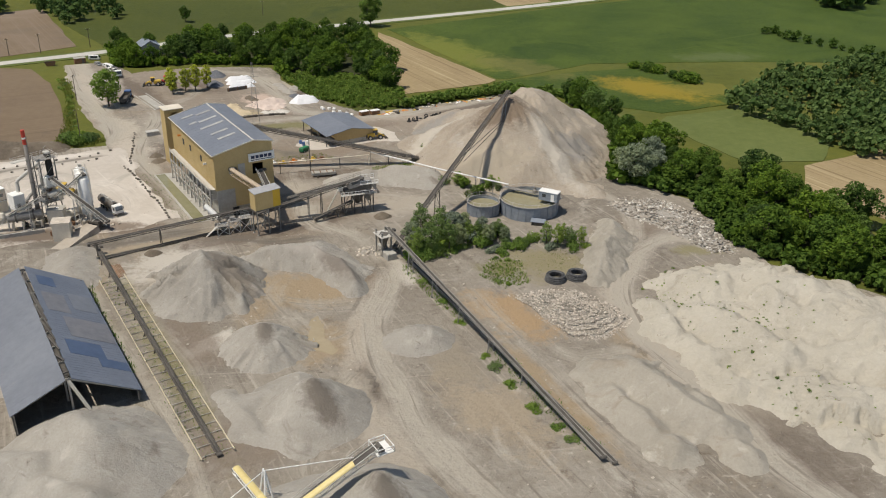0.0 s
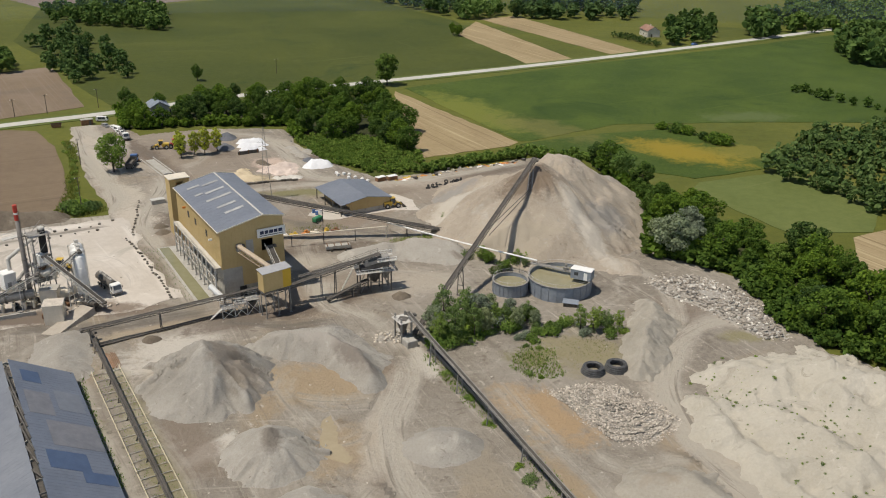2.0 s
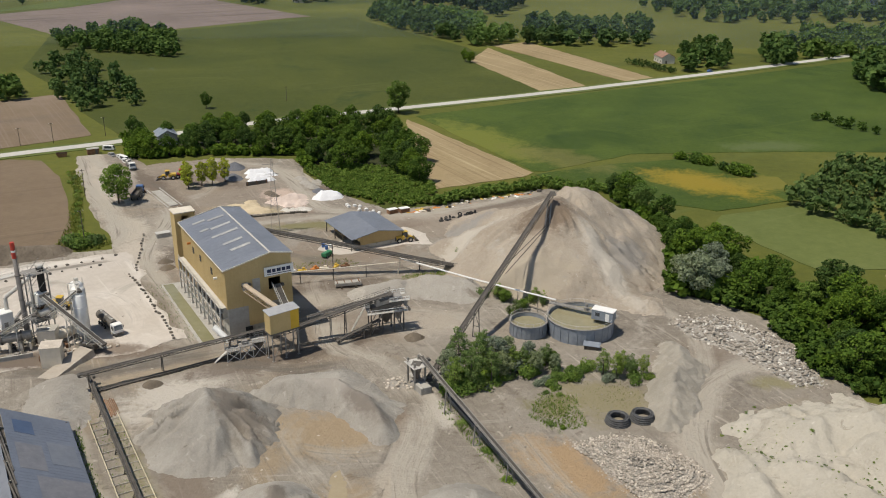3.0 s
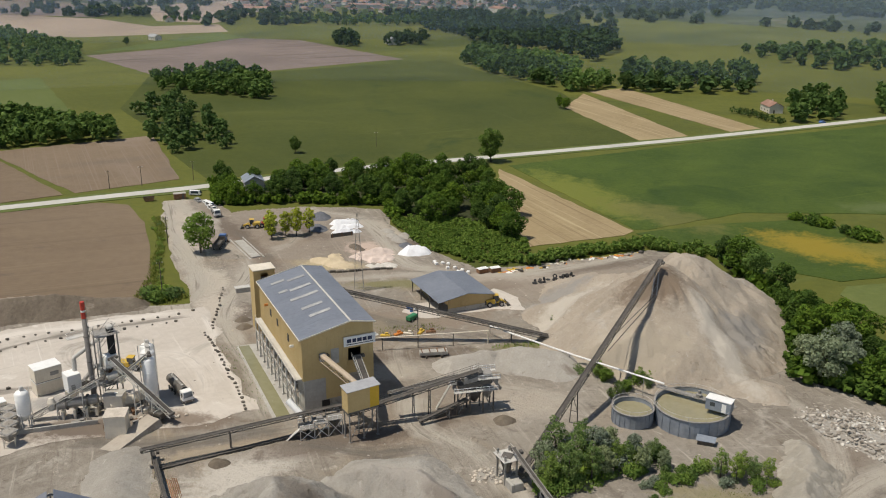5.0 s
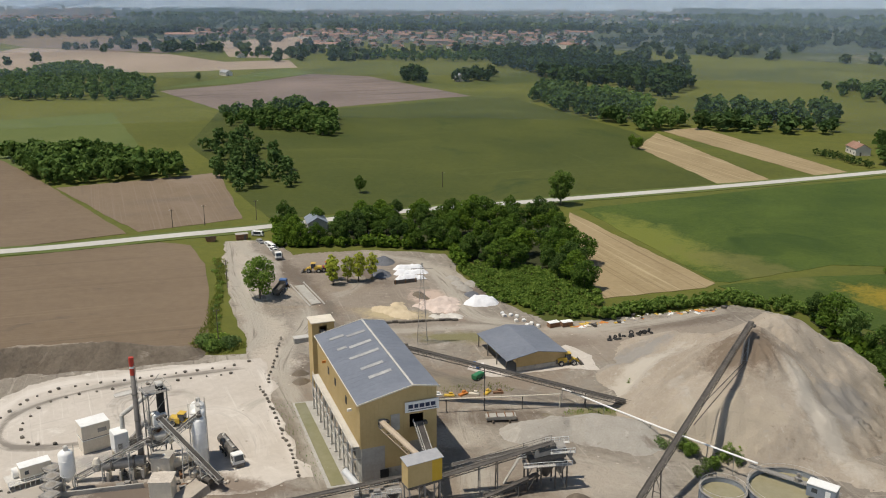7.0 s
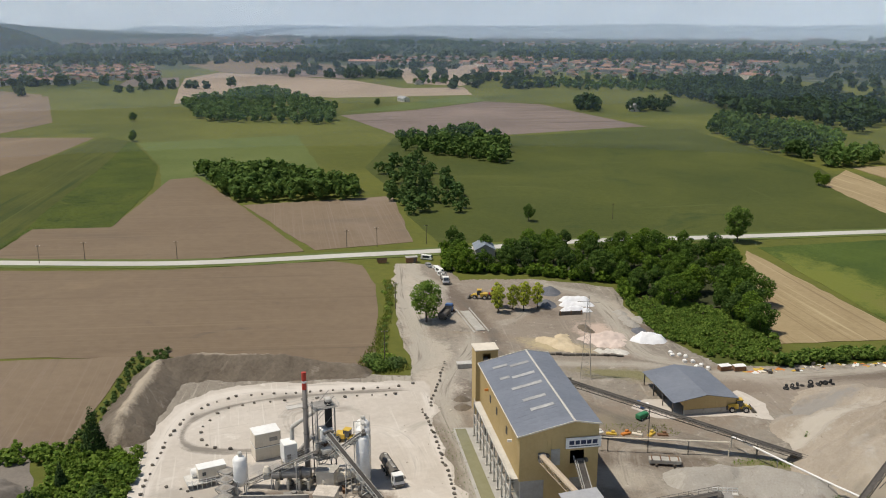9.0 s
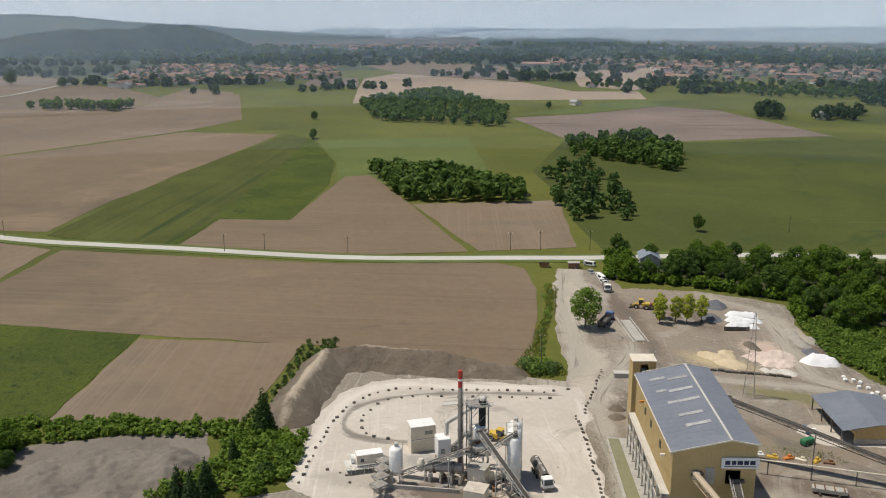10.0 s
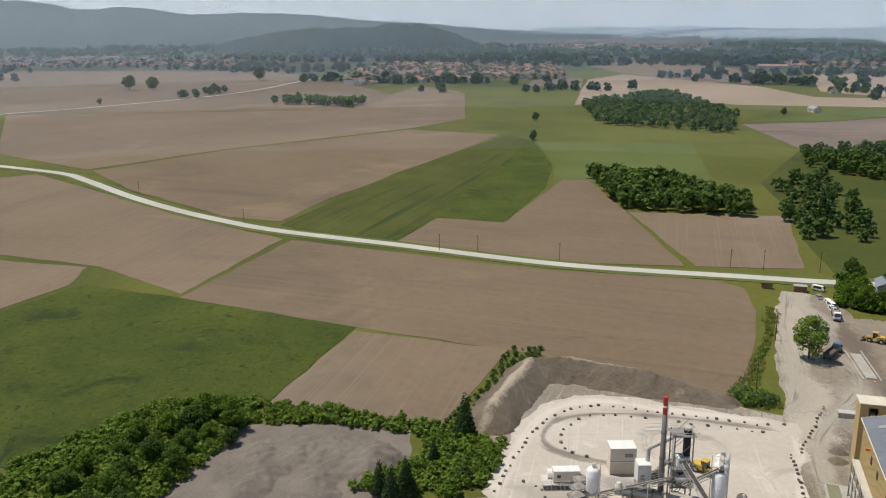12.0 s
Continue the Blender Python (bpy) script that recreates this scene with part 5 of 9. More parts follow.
heap("sand_heap", [(-172, 122, 3.0, -160, 133, 3.2, 0.4, 3.0), (-178, 114, 2.0, -164, 104, 2.2, 0.4, 2), (-160, 118, 1.6, -150, 112, 2, 0.4, 2)], "grey_silt", "rippled grey sand heap inside the hedge", seed=14.0, gully=1.0, rough=0.7, lumps=0.18)
heap("gravel_heap", [(-19, 226.5, 4.0, -9, 227, 4.2, 0.55, 1.5), (-33, 220, 2.4, -26, 224, 3.0, 0.5, 1.5)], "gravel", "grey heap of gravel behind the crusher", group="heaps in the yard", seed=15.0)
heap("asphalt_heap", [(-117, 330, 2.4, -116, 329, 2.2, 0.6, 0.8)], "dark_heap", "small dark heap of asphalt planings", res=0.5, rough=0.2, gully=0.1, seed=16.0)
heap("asphalt_heap", [(-112, 316, 2.0, -111, 315, 1.8, 0.6, 0.8)], "dark_heap", "small dark heap of asphalt planings", res=0.5, rough=0.2, gully=0.1, seed=17.0)
heap("brick_heap", [(-85, 291, 1.8, -80, 297, 1.8, 0.5, 0.8), (-80, 288, 1.2, -77, 292, 1.2, 0.5, 0.6)], "pink_heap", "low pinkish heap of crushed brick", res=0.5, rough=0.5, lumps=0.25, seed=18.0)
heap("lime_heap", [(-78.5, 282.5, 0.9, -73, 285.5, 0.9, 0.5, 0.5)], "white_stone", "low pale spill of lime", res=0.5, rough=0.4, lumps=0.2, seed=51.0)
for k, (x, y) in enumerate(((-87, 321), (-83, 316), (-79.5, 312), (-78.5, 317))):
    heap("spoil_heap", [(x, y, 1.3, x + 1.5, y - 1.2, 1.1, 0.6, 0.5)], "gravel", "low grey heap of spoil beside the scrub", group="spoil heaps by the scrub", res=0.5, rough=0.3, seed=52.0 + k)
heap("asphalt_heap", [(-75, 307, 1.0, -72, 304, 0.8, 0.4, 0.8)], "dark_heap", "small dark heap of asphalt planings", res=0.5, rough=0.3, gully=0.1, seed=56.0)
# block wall whose dark colour also takes in the shadows along it
bw = thing("block_wall", pose(-81, 277.5, 0, 0, 0, math.degrees(math.atan2(10.2, 19.9))), "low wall of concrete blocks behind the sand, shadows in its dark colour", "wall")
for k in range(11):
    part("block", Geo().box(-10.4 + 2.05 * k, 0.12 * math.sin(k * 2.3), 0, 1.9, 0.8, 0.9 + 0.1 * math.sin(k * 1.7), 0.05 * math.sin(k * 3.1), chamfer=0.08), "boulder", bw)
heap("sand_heap", [(-97, 283, 1.4, -87, 281, 1.5, 0.45, 0.8), (-94, 288, 1.2, -90, 285, 1.2, 0.45, 0.6)], "yellow_sand", "low heap of yellow sand", res=0.5, rough=0.5, lumps=0.2, seed=19.0)
heap("sand_heap", [(-86, 157, 2.5, -80, 146, 2.5, 0.4, 1.5)], "gravel", "grey heap of sand beside the open hall", seed=20.0)

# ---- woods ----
# leaf litter, with the shade below the crowns mixed into its dark colour
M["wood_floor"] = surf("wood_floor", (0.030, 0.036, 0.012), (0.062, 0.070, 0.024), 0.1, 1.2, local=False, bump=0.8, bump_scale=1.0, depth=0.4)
FRONT = [(-180, 360), (-163, 335), (-133, 348), (-99, 353), (-88, 342), (-76, 330), (-66, 334), (-52, 334), (-44, 322), (-38, 326), (-47, 354), (-61, 386), (-76, 412), (-122, 402), (-162, 372)]
BRAMBLES = [(-76, 343), (-58, 340), (-51, 330), (-54, 304), (-34, 296), (-66, 304), (-80, 320), (-76, 326), (-72, 334)]
r0 = random.Random(3)
for x, y in scatter(FRONT, 6.8, 21):
    if math.hypot(x + 158, y - 354) < 9:
        continue
    if inside(x, y, BRAMBLES):
        continue
    tree(r0.choice(("oak_a", "oak_b", "oak_c")), x, y, r0.uniform(7, 12.5), "broad green deciduous tree in the copse beside the yard", "trees of the copse", wide=1.05)
RIGHT = [(30, 325), (40, 300), (50, 262), (50, 236), (74, 230), (80, 198), (90, 188), (112, 178), (146, 142), (156, 158), (128, 198), (104, 226), (88, 242), (72, 258), (58, 276), (43, 304)]
ground_patch("wood_floor", RIGHT, 0.24, "wood_floor", "leafy floor under the trees, shade put in its dark colour", "ground", 3, 1.2)
ground_patch("wood_floor", FRONT, 0.24, "wood_floor", "leafy floor under the copse, shade put in its dark colour", "ground", 3, 1.2)
wood("undergrowth", scatter(RIGHT, 3.6, 23), (2.5, 5.5), "leaf", "leafy undergrowth between the trees", 60, 2.2, 24, 0.55, "undergrowth")
for x, y in scatter(RIGHT, 7.2, 22):
    k = r0.random()
    tree("willow" if 49 < x < 64 and 232 < y < 256 else r0.choice(("oak_a", "oak_b", "oak_c", "ash", "oak_c")), x, y, r0.uniform(7, 14),
         "dense green deciduous tree at the edge of the quarry", "trees beside the quarry", wide=1.1)
tree("oak_dark", -75, 441, 17, "large lone oak beside the road")
tree("oak_c", -174, 431, 9, "small lone tree in the meadow")
tree("ash", -139, 279, 16, "leafy tree beside the entrance track")
for x, y in ((-122.5, 299.5), (-119.5, 304.5), (-116, 306), (-113, 311), (-125, 304)):
    tree("fresh", x, y, r0.uniform(10, 12), wide=0.95, label="young tree with yellow-green leaves", group="young trees in the yard")


# ---- main building ----
def wall_panel(g, pts, thick, axis):
    """An upright panel from its outline; axis: the thickness's direction."""
    n = len(pts)
    back = [(x + axis[0] * thick, y + axis[1] * thick, z) for x, y, z in pts]
    g.add(list(pts) + back, [tuple(range(n)), tuple(range(2 * n - 1, n - 1, -1))] + [(i, i + n, (i + 1) % n + n, (i + 1) % n) for i in range(n)])


def ribs(g, x0, x1, y, z0, z1, step, along_x=True, proud=0.05):
    """Upright ribs of sheet cladding."""
    n = int(abs(x1 - x0) / step)
    for i in range(n + 1):
        p = x0 + (x1 - x0) * i / n
        if along_x:
            g.box(p, y, z0, 0.07, proud, z1 - z0)
        else:
            g.box(y, p, z0, proud, 0.07, z1 - z0)


def main_building():
    W, L, zl, zr, zm, sm = 16.56, 38.6, 18.7, 20.3, 21.3, 0.68
    b = thing("screening_building", pose(-59.1, 186.6, 0, 0, 0, TURN), "tall yellow-clad screening building with grey pitched roof on steel frame", "building")
    t, z0 = 0.25, 8.5
    part("side_wall", Geo().box(t / 2, L / 2, z0, t, L, zl - z0 - 0.15), "yellow_clad", b)
    part("side_wall", Geo().box(W - t / 2, L / 2, 3.0, t, L, zr - 3.2), "yellow_clad", b)
    rib = Geo()
    ribs(rib, 0.5, L - 0.5, -0.03, z0, zl - 0.3, 0.9, False)
    ribs(rib, 0.5, L - 0.5, W + 0.03, 3.0, zr - 0.4, 0.9, False)
    # front: cladding round the opening of the upper conveyor
    g = Geo()
    f = lambda x: zl + (zm - zl) * x / (W * sm) if x < W * sm else zm + (zr - zm) * (x - W * sm) / (W * (1 - sm))
    for x0, x1, za, zb in ((t, 10.6, z0, None), (10.6, 13.6, 14.6, None), (10.6, 13.6, z0, 11.6), (13.6, W - t, 3.0, None)):
        pts = [(x0, 0, za), (x1, 0, za), (x1, 0, zb or f(x1) - 0.25)]
        if zb is None and x0 < W * sm < x1:
            pts.append((W * sm, 0, zm - 0.25))
        pts.append((x0, 0, zb or f(x0) - 0.25))
        wall_panel(g, pts, t, (0, 1))
    wall_panel(g, [(5.2, 0, 3.2), (10.6, 0, 3.2), (10.6, 0, z0), (5.2, 0, z0)], t, (0, 1))
    for i in range(18):
        x = 0.5 + i * 0.88
        if not 10.4 < x < 13.8:
            rib.box(x, -0.03, z0, 0.07, 0.05, f(x) - 0.4 - z0)
    tagged(part("cladding_rib", rib, "yellow_clad", b), kind="stuff")
    part("front_wall", g, "yellow_clad", b)
    g = Geo()
    wall_panel(g, [(t, L - t, 3), (W - t, L - t, 3), (W - t, L - t, zr - 0.25), (W * sm, L - t, zm - 0.25), (t, L - t, zl - 0.25)], t, (0, 1))
    part("back_wall", g, "yellow_clad", b)
    for q in (Geo().sheet((-0.5, -0.5, zl - 0.05), (W * sm, -0.5, zm), (W * sm, L + 0.5, zm), (-0.5, L + 0.5, zl - 0.05), 0.15),
              Geo().sheet((W * sm, -0.5, zm), (W + 0.5, -0.5, zr - 0.05), (W + 0.5, L + 0.5, zr - 0.05), (W * sm, L + 0.5, zm), 0.15)):
        part("roof", q, "grey_roof", b)
    g = Geo()
    for i in range(1, 20):
        y = i * (L + 0.8) / 20 - 0.4
        g.beam((-0.5, y, zl - 0.045), (W * sm, y, zm + 0.004), 0.035, 0.012)
        g.beam((W * sm, y, zm + 0.004), (W + 0.5, y, zr - 0.045), 0.035, 0.012)
    part("roof_seam", g, "grey_roof", b)
    g = Geo().beam((W * sm, -0.55, zm + 0.08), (W * sm, L + 0.55, zm + 0.08), 0.45, 0.12)
    part("ridge_cap", g, "pale_steel", b)
    g = Geo()
    for y in (-0.5, L + 0.5):
        g.beam((-0.5, y, zl - 0.05), (W * sm, y, zm + 0.02), 0.12, 0.3).beam((W * sm, y, zm + 0.02), (W + 0.5, y, zr - 0.05), 0.12, 0.3)
    g.beam((-0.55, -0.5, zl - 0.12), (-0.55, L + 0.5, zl - 0.12), 0.18, 0.2)
    part("roof_trim", g, "cream_paint", b)
    rise = lambda x: zl - 0.05 + (zm - zl + 0.05) * (x + 0.5) / (W * sm + 0.5)
    for y, x0, x1 in ((8.5, 4.6, 9.6), (13.4, 4.2, 9.2), (20.0, 3.4, 10.2), (25.6, 4.8, 10.0), (26.6, 2.2, 4.4), (31.8, 5.8, 10.2), (33.2, 2.0, 5.4)):
        part("skylight", Geo().sheet((x0, y, rise(x0) + 0.08), (x1, y, rise(x1) + 0.08), (x1, y + 1.25, rise(x1) + 0.08), (x0, y + 1.25, rise(x0) + 0.08), 0.06), "skylight", b)
    # concrete substructure and floors
    for x, y, z, sx, sy, sz in ((2.7, 0.3, 0, 5.0, 0.5, 8.5), (0.6, 3.1, 0, 0.5, 5.0, 8.4), (14.6, 0.4, 0, 3.4, 0.5, 5.5), (9.5, 19.5, 0, 13.0, 37.0, 3.0), (11.5, 19.5, 3.0, 9.0, 36.5, 5.0)):
        part("concrete_wall", Geo().box(x, y, z, sx, sy, sz), "concrete", b)
    part("floor_deck", Geo().box(W / 2, L / 2 + 0.3, 8.2, W - 0.6, L - 1.2, 0.3), "dark_steel", b)
    # open steel frame along the canal side
    n = 11
    for i in range(n):
        y = 0.8 + i * (L - 1.6) / (n - 1)
        part("column", Geo().box(-1.6, y, 0, 0.32, 0.32, 9.0).box(-1.6, y, 0, 0.7, 0.7, 0.5), "pale_steel", b)
        if i % 2 == 0:
            part("column", Geo().box(1.2, y, 0, 0.35, 0.35, 8.3), "grey_steel", b)
    for z in (3.2, 6.0, 8.8):
        part("girder", Geo().beam((-1.6, 0.6, z), (-1.6, L - 0.6, z), 0.16, 0.3), "pale_steel", b)
    g = Geo()
    for i in range(n - 1):
        y0, y1 = 0.8 + i * (L - 1.6) / (n - 1), 0.8 + (i + 1) * (L - 1.6) / (n - 1)
        za, zb = ((3.2, 6.0) if i % 2 else (6.0, 3.2))
        g.beam((-1.6, y0, za), (-1.6, y1, zb), 0.1).beam((-1.6, y0, 6.0), (1.2, y0, 6.0), 0.14)
        g.beam((-1.6, y0, zb), (-1.6, y1, za), 0.1)
    part("bracing", g, "pale_steel", b)
    part("walkway", Geo().box(-0.9, L / 2, 8.9, 1.6, L - 0.8, 0.1).beam((-1.65, 0.4, 10.0), (-1.65, L - 0.4, 10.0), 0.07).beam((-1.65, 0.4, 9.5), (-1.65, L - 0.4, 9.5), 0.06), "pale_steel", b)
    # window openings as dark boxes on the cladding, the inner shade in their colour
    for y in (11.0, 20.5, 27.0):
        part("window", Geo().box(-0.06, y, 13.8, 0.16, 1.1, 1.7), "shadow_room", b)
    part("lamp", Geo().box(-0.5, 6.5, 14.2, 0.9, 0.4, 0.5), "white_paint", b)
    part("lamp", Geo().box(-0.5, 29.5, 15.6, 0.9, 0.4, 0.5), "orange_paint", b)
    # sign over the conveyor opening, its lettering as plain bars
    s = part("sign", Geo().box(13.2, -0.45, 15.3, 7.4, 0.25, 2.3), "white_paint", b, "white sign board with a row of dark blue bars")
    for i, w in enumerate((1.0, 0.85, 1.05, 0.9, 1.0)):
        part("letter_bar", Geo().box(10.7 + i * 1.22, -0.6, 16.15, w, 0.06, 0.85), "dark_blue", s)
    part("underline", Geo().box(13.2, -0.6, 15.65, 6.2, 0.06, 0.16), "dark_blue", s)
    part("door", Geo().box(7.5, -0.06, 11.6, 1.9, 0.12, 3.6), "concrete", b, "closed grey-brown loading door")
    # flat black box in place of the doorway's inner shade
    part("door", Geo().box(5.0, -0.06, 0, 1.8, 0.14, 3.0), "vent_black", b, "black panel painted as the shade inside a doorway at the foot")
    part("hood", Geo().box(4.6, -0.5, 13.0, 1.5, 1.2, 1.7, chamfer=0.2), "grey_steel", b)
    return b


main_building()

bb = thing("stair_tower", pose(-90.3, 224.9, 0, 0, 0, TURN), "narrow yellow stair tower behind the screening building", "building")
for x, y, sx, sy in ((0.15, 2.4, 0.3, 4.8), (5.6, 2.4, 0.3, 4.8), (2.9, 4.65, 5.2, 0.3)):
    part("wall", Geo().box(x, y, 0, sx, sy, 17.6), "yellow_clad", bb)
for x, z, sx, sz in ((1.1, 0, 1.6, 17.6), (4.7, 0, 1.6, 17.6), (2.9, 0, 2.0, 13.6), (2.9, 16.8, 2.0, 0.8)):
    part("wall_panel", Geo().box(x, 0.15, z, sx, 0.3, sz), "yellow_clad", bb)
part("roof", Geo().box(2.87, 2.4, 17.6, 6.2, 5.2, 0.25), "cream_paint", bb)
part("conveyor_head", Geo().box(2.9, 1.0, 13.8, 1.2, 2.4, 1.4, chamfer=0.2), "pale_steel", bb)


# ---- conveyors ----
def conveyor(name, p0, p1, width, label, legs=(), depth=0.9, cover="", rail=True, truss="grey_steel", foot=0.0, group="", hood=0.98):
    """A belt conveyor from tail to head: belt, lattice girders, walkway, drums and trestle legs."""
    a, b = Vector(p0), Vector(p1)
    d = b - a
    flat = math.hypot(d.x, d.y)
    ob = thing(name, Matrix.Translation((a.x, a.y, 0)) @ Matrix.Rotation(math.atan2(d.y, d.x), 4, "Z"), label, "conveyor", group)
    at = lambda s, y=0.0, z=0.0: (flat * s, y, a.z + d.z * s + z)
    w = width / 2
    n = max(2, int(d.length / 2.0))
    part("belt", Geo().add([at(0, -w, 0.15), at(0, -w * 0.5, 0), at(0, w * 0.5, 0), at(0, w, 0.15), at(1, -w, 0.15), at(1, -w * 0.5, 0), at(1, w * 0.5, 0), at(1, w, 0.15),
                            at(0, -w, 0.05), at(0, w, 0.05), at(1, -w, 0.05), at(1, w, 0.05)],
                           [(0, 4, 5, 1), (1, 5, 6, 2), (2, 6, 7, 3), (8, 9, 11, 10), (0, 8, 10, 4), (3, 7, 11, 9)]), "belt", ob)
    for side in (-1, 1):
        g = Geo()
        y = side * (w + 0.12)
        g.beam(at(0, y, 0.1), at(1, y, 0.1), 0.12, 0.16).beam(at(0, y, -depth), at(1, y, -depth), 0.12, 0.14)
        for i in range(n + 1):
            g.beam(at(i / n, y, 0.1), at(i / n, y, -depth), 0.08)
            if i < n:
                g.beam(at(i / n, y, -depth if i % 2 else 0.05), at((i + 1) / n, y, 0.05 if i % 2 else -depth), 0.07)
        part("girder", g, truss, ob)
    g = Geo()
    for i in range(n + 1):
        g.beam(at(i / n, -w - 0.1, -0.08), at(i / n, w + 0.1, -0.08), 0.1)
        g.beam(at(i / n, -w - 0.1, -depth), at(i / n, w + 0.1, -depth), 0.07)
    part("idler", g, "dark_steel", ob)
    if rail:
        g = Geo().add([at(0, w + 0.2, 0.0), at(1, w + 0.2, 0.0), at(1, w + 0.75, 0.0), at(0, w + 0.75, 0.0), at(0, w + 0.2, -0.06), at(1, w + 0.2, -0.06), at(1, w + 0.75, -0.06), at(0, w + 0.75, -0.06)],
                      [(0, 1, 2, 3), (7, 6, 5, 4), (0, 4, 5, 1), (2, 6, 7, 3)])
        part("walkway", g, "dark_steel", ob)
        g = Geo().beam(at(0, w + 0.75, 1.05), at(1, w + 0.75, 1.05), 0.06).beam(at(0, w + 0.75, 0.55), at(1, w + 0.75, 0.55), 0.05)
        for i in range(n + 1):
            g.beam(at(i / n, w + 0.75, -0.05), at(i / n, w + 0.75, 1.05), 0.05)
        part("handrail", g, truss, ob)
    if cover:
        g = Geo()
        k = 8
        arc = [(math.cos(math.pi * i / k) * (w + 0.15), 0.15 + math.sin(math.pi * i / k) * (w * 0.9)) for i in range(k + 1)]
        v = [at(0.02, y, z) for y, z in arc] + [at(hood, y, z) for y, z in arc]
        g.add(v, [(i, i + 1, k + 2 + i, k + 1 + i) for i in range(k)] + [tuple(range(k, -1, -1)), tuple(range(k + 1, 2 * k + 2))])
        part("cover", g, cover, ob, "rounded sheet metal hood")
    part("head_drum", Geo().tube(at(1, -w - 0.2, -0.15), at(1, w + 0.2, -0.15), 0.38, n=12), "dark_steel", ob)
    part("tail_drum", Geo().tube(at(0, -w - 0.2, -0.15), at(0, w + 0.2, -0.15), 0.32, n=12), "dark_steel", ob)
    part("motor", Geo().box(*at(0.985, -w - 0.7, -0.3)[:2], at(0.985, 0, -0.3)[2], 1.0, 0.6, 0.6, chamfer=0.1), "dark_steel", ob)
    for s, lean in legs:
        x, _, z = at(s, 0, -depth)
        if z < 0.6:
            continue
        g = Geo()
        for y in (-1, 1):
            g.beam((x + lean, y * (w + 0.5), foot), (x, y * (w + 0.1), z), 0.18)
        g.beam((x + lean * 0.6, -w - 0.35, z * 0.4), (x + lean * 0.6, w + 0.35, z * 0.4), 0.12).beam((x + lean, -w - 0.5, foot + 0.05), (x + lean, w + 0.5, foot + 0.05), 0.5, 0.25)
        if z > 3:
            g.beam((x + lean * 0.6, -w - 0.35, z * 0.4), (x + lean * 0.1, w + 0.15, z * 0.9), 0.09)
        part("leg", g, truss, ob)
    return ob


conveyor("transfer_conveyor", (-81, 157.5, 4.6), (-46, 187.6, 5.4), 0.85, "long grey belt conveyor on trestles crossing the yard", [(0.04, 0), (0.38, 0), (0.72, 0)], truss="dark_steel", depth=0.45, rail=False)
conveyor("crusher_conveyor", (-47, 183.8, 4.2), (-22, 199.6, 10.4), 1.0, "inclined grey belt conveyor rising to the crusher", [(0.2, 0), (0.6, 0)], depth=0.5, truss="dark_steel")
conveyor("crusher_conveyor", (-40.5, 190.8, 6.4), (-27.0, 198.4, 8.8), 1.0, "short grey belt conveyor beside the crusher", [(0.35, 0)], depth=0.45, rail=False)
conveyor("inclined_conveyor", (-44.2, 182.6, 11.6), (-55.3, 189.0, 14.2), 1.0, "tan covered conveyor climbing to the screening building", cover="tan_sheet", rail=False, depth=1.2, truss="tan_sheet")
conveyor("inclined_conveyor", (-43.5, 188.0, 7.0), (-49.3, 194.6, 12.6), 1.2, "grey open conveyor climbing into the building", [(0.3, 0)], truss="pale_steel")
conveyor("stacker_conveyor", (-8.0, 175.5, 1.6), (13.5, 250.2, 22.9), 0.9, "very long dark stacker conveyor climbing to the top of the heap", [(0.33, 0)], depth=0.8, truss="dark_steel", rail=False)
conveyor("trestle_conveyor", (-12, 241.5, 1.6), (-66, 225.5, 15.0), 1.2, "dark lattice belt conveyor on tall trestles behind the building", [(0.2, 0), (0.64, 0)], truss="dark_steel")
conveyor("feed_conveyor", (44, 100.5, 1.6), (-9.4, 175.0, 7.0), 0.55, "long narrow grey belt conveyor along the weedy strip", [(k / 7, 0) for k in range(2, 7)], truss="grey_steel", depth=0.35, rail=False)
conveyor("feed_conveyor", (46, 100.2, 0.9), (-3.0, 170.0, 1.4), 0.5, "low grey belt conveyor beside the long one", truss="grey_steel", depth=0.4, rail=False)
conveyor("floor_conveyor", (-21.5, 91.0, 0.8), (-81.5, 161.5, 2.4), 0.5, "dark belt conveyor running low along the open hall", [(k / 12, 0) for k in range(1, 12)], truss="dark_steel", depth=0.5, rail=False)
# Dark line on the ground beside the transfer conveyor, built as a low conveyor.
conveyor("low_conveyor", (-78.3, 157.7, 0.55), (-54.9, 179.6, 0.65), 0.6, "low dark belt conveyor lying along the yard", depth=0.35, rail=False, truss="dark_steel")
rbm = thing("pipe_bundle", pose(-73.9, 156.2, 0, 0, 0, math.degrees(math.atan2(-6, 5.2))), "bundle of rust-red pipes lying on the ground", "pipes")
for k in range(6):
    part("pipe", Geo().tube((0.3 * (k % 3), -0.9 + 0.34 * k, 0.26), (7.6 - 0.4 * (k % 2), -0.9 + 0.34 * k, 0.26), 0.15, n=8), "rusty", rbm)
conveyor("loading_conveyor", (-16.8, 86.6, 2.0), (-8.2, 77.0, 4.2), 0.95, "yellow hooded loading conveyor", cover="yellow_hood", rail=False, truss="white_paint")
conveyor("loading_conveyor", (-4, 73.5, 5.2), (8.3, 84.2, 11.8), 0.95, "yellow hooded loading conveyor with white head above the sand cone", [(0.25, 0)], cover="yellow_hood", truss="pale_steel", hood=0.72)

# stacker mast: a propped lattice strut under the head
st = thing("stacker_mast", pose(13, 244, 0), "grey propped mast carrying the stacker head", "mast")
for dx in (-0.9, 0.9):
    part("strut", Geo().beam((dx - 0.4, -10.5, 4.0), (dx * 0.5, 3.4, 20.4), 0.35), "grey_steel", st)
g = Geo()
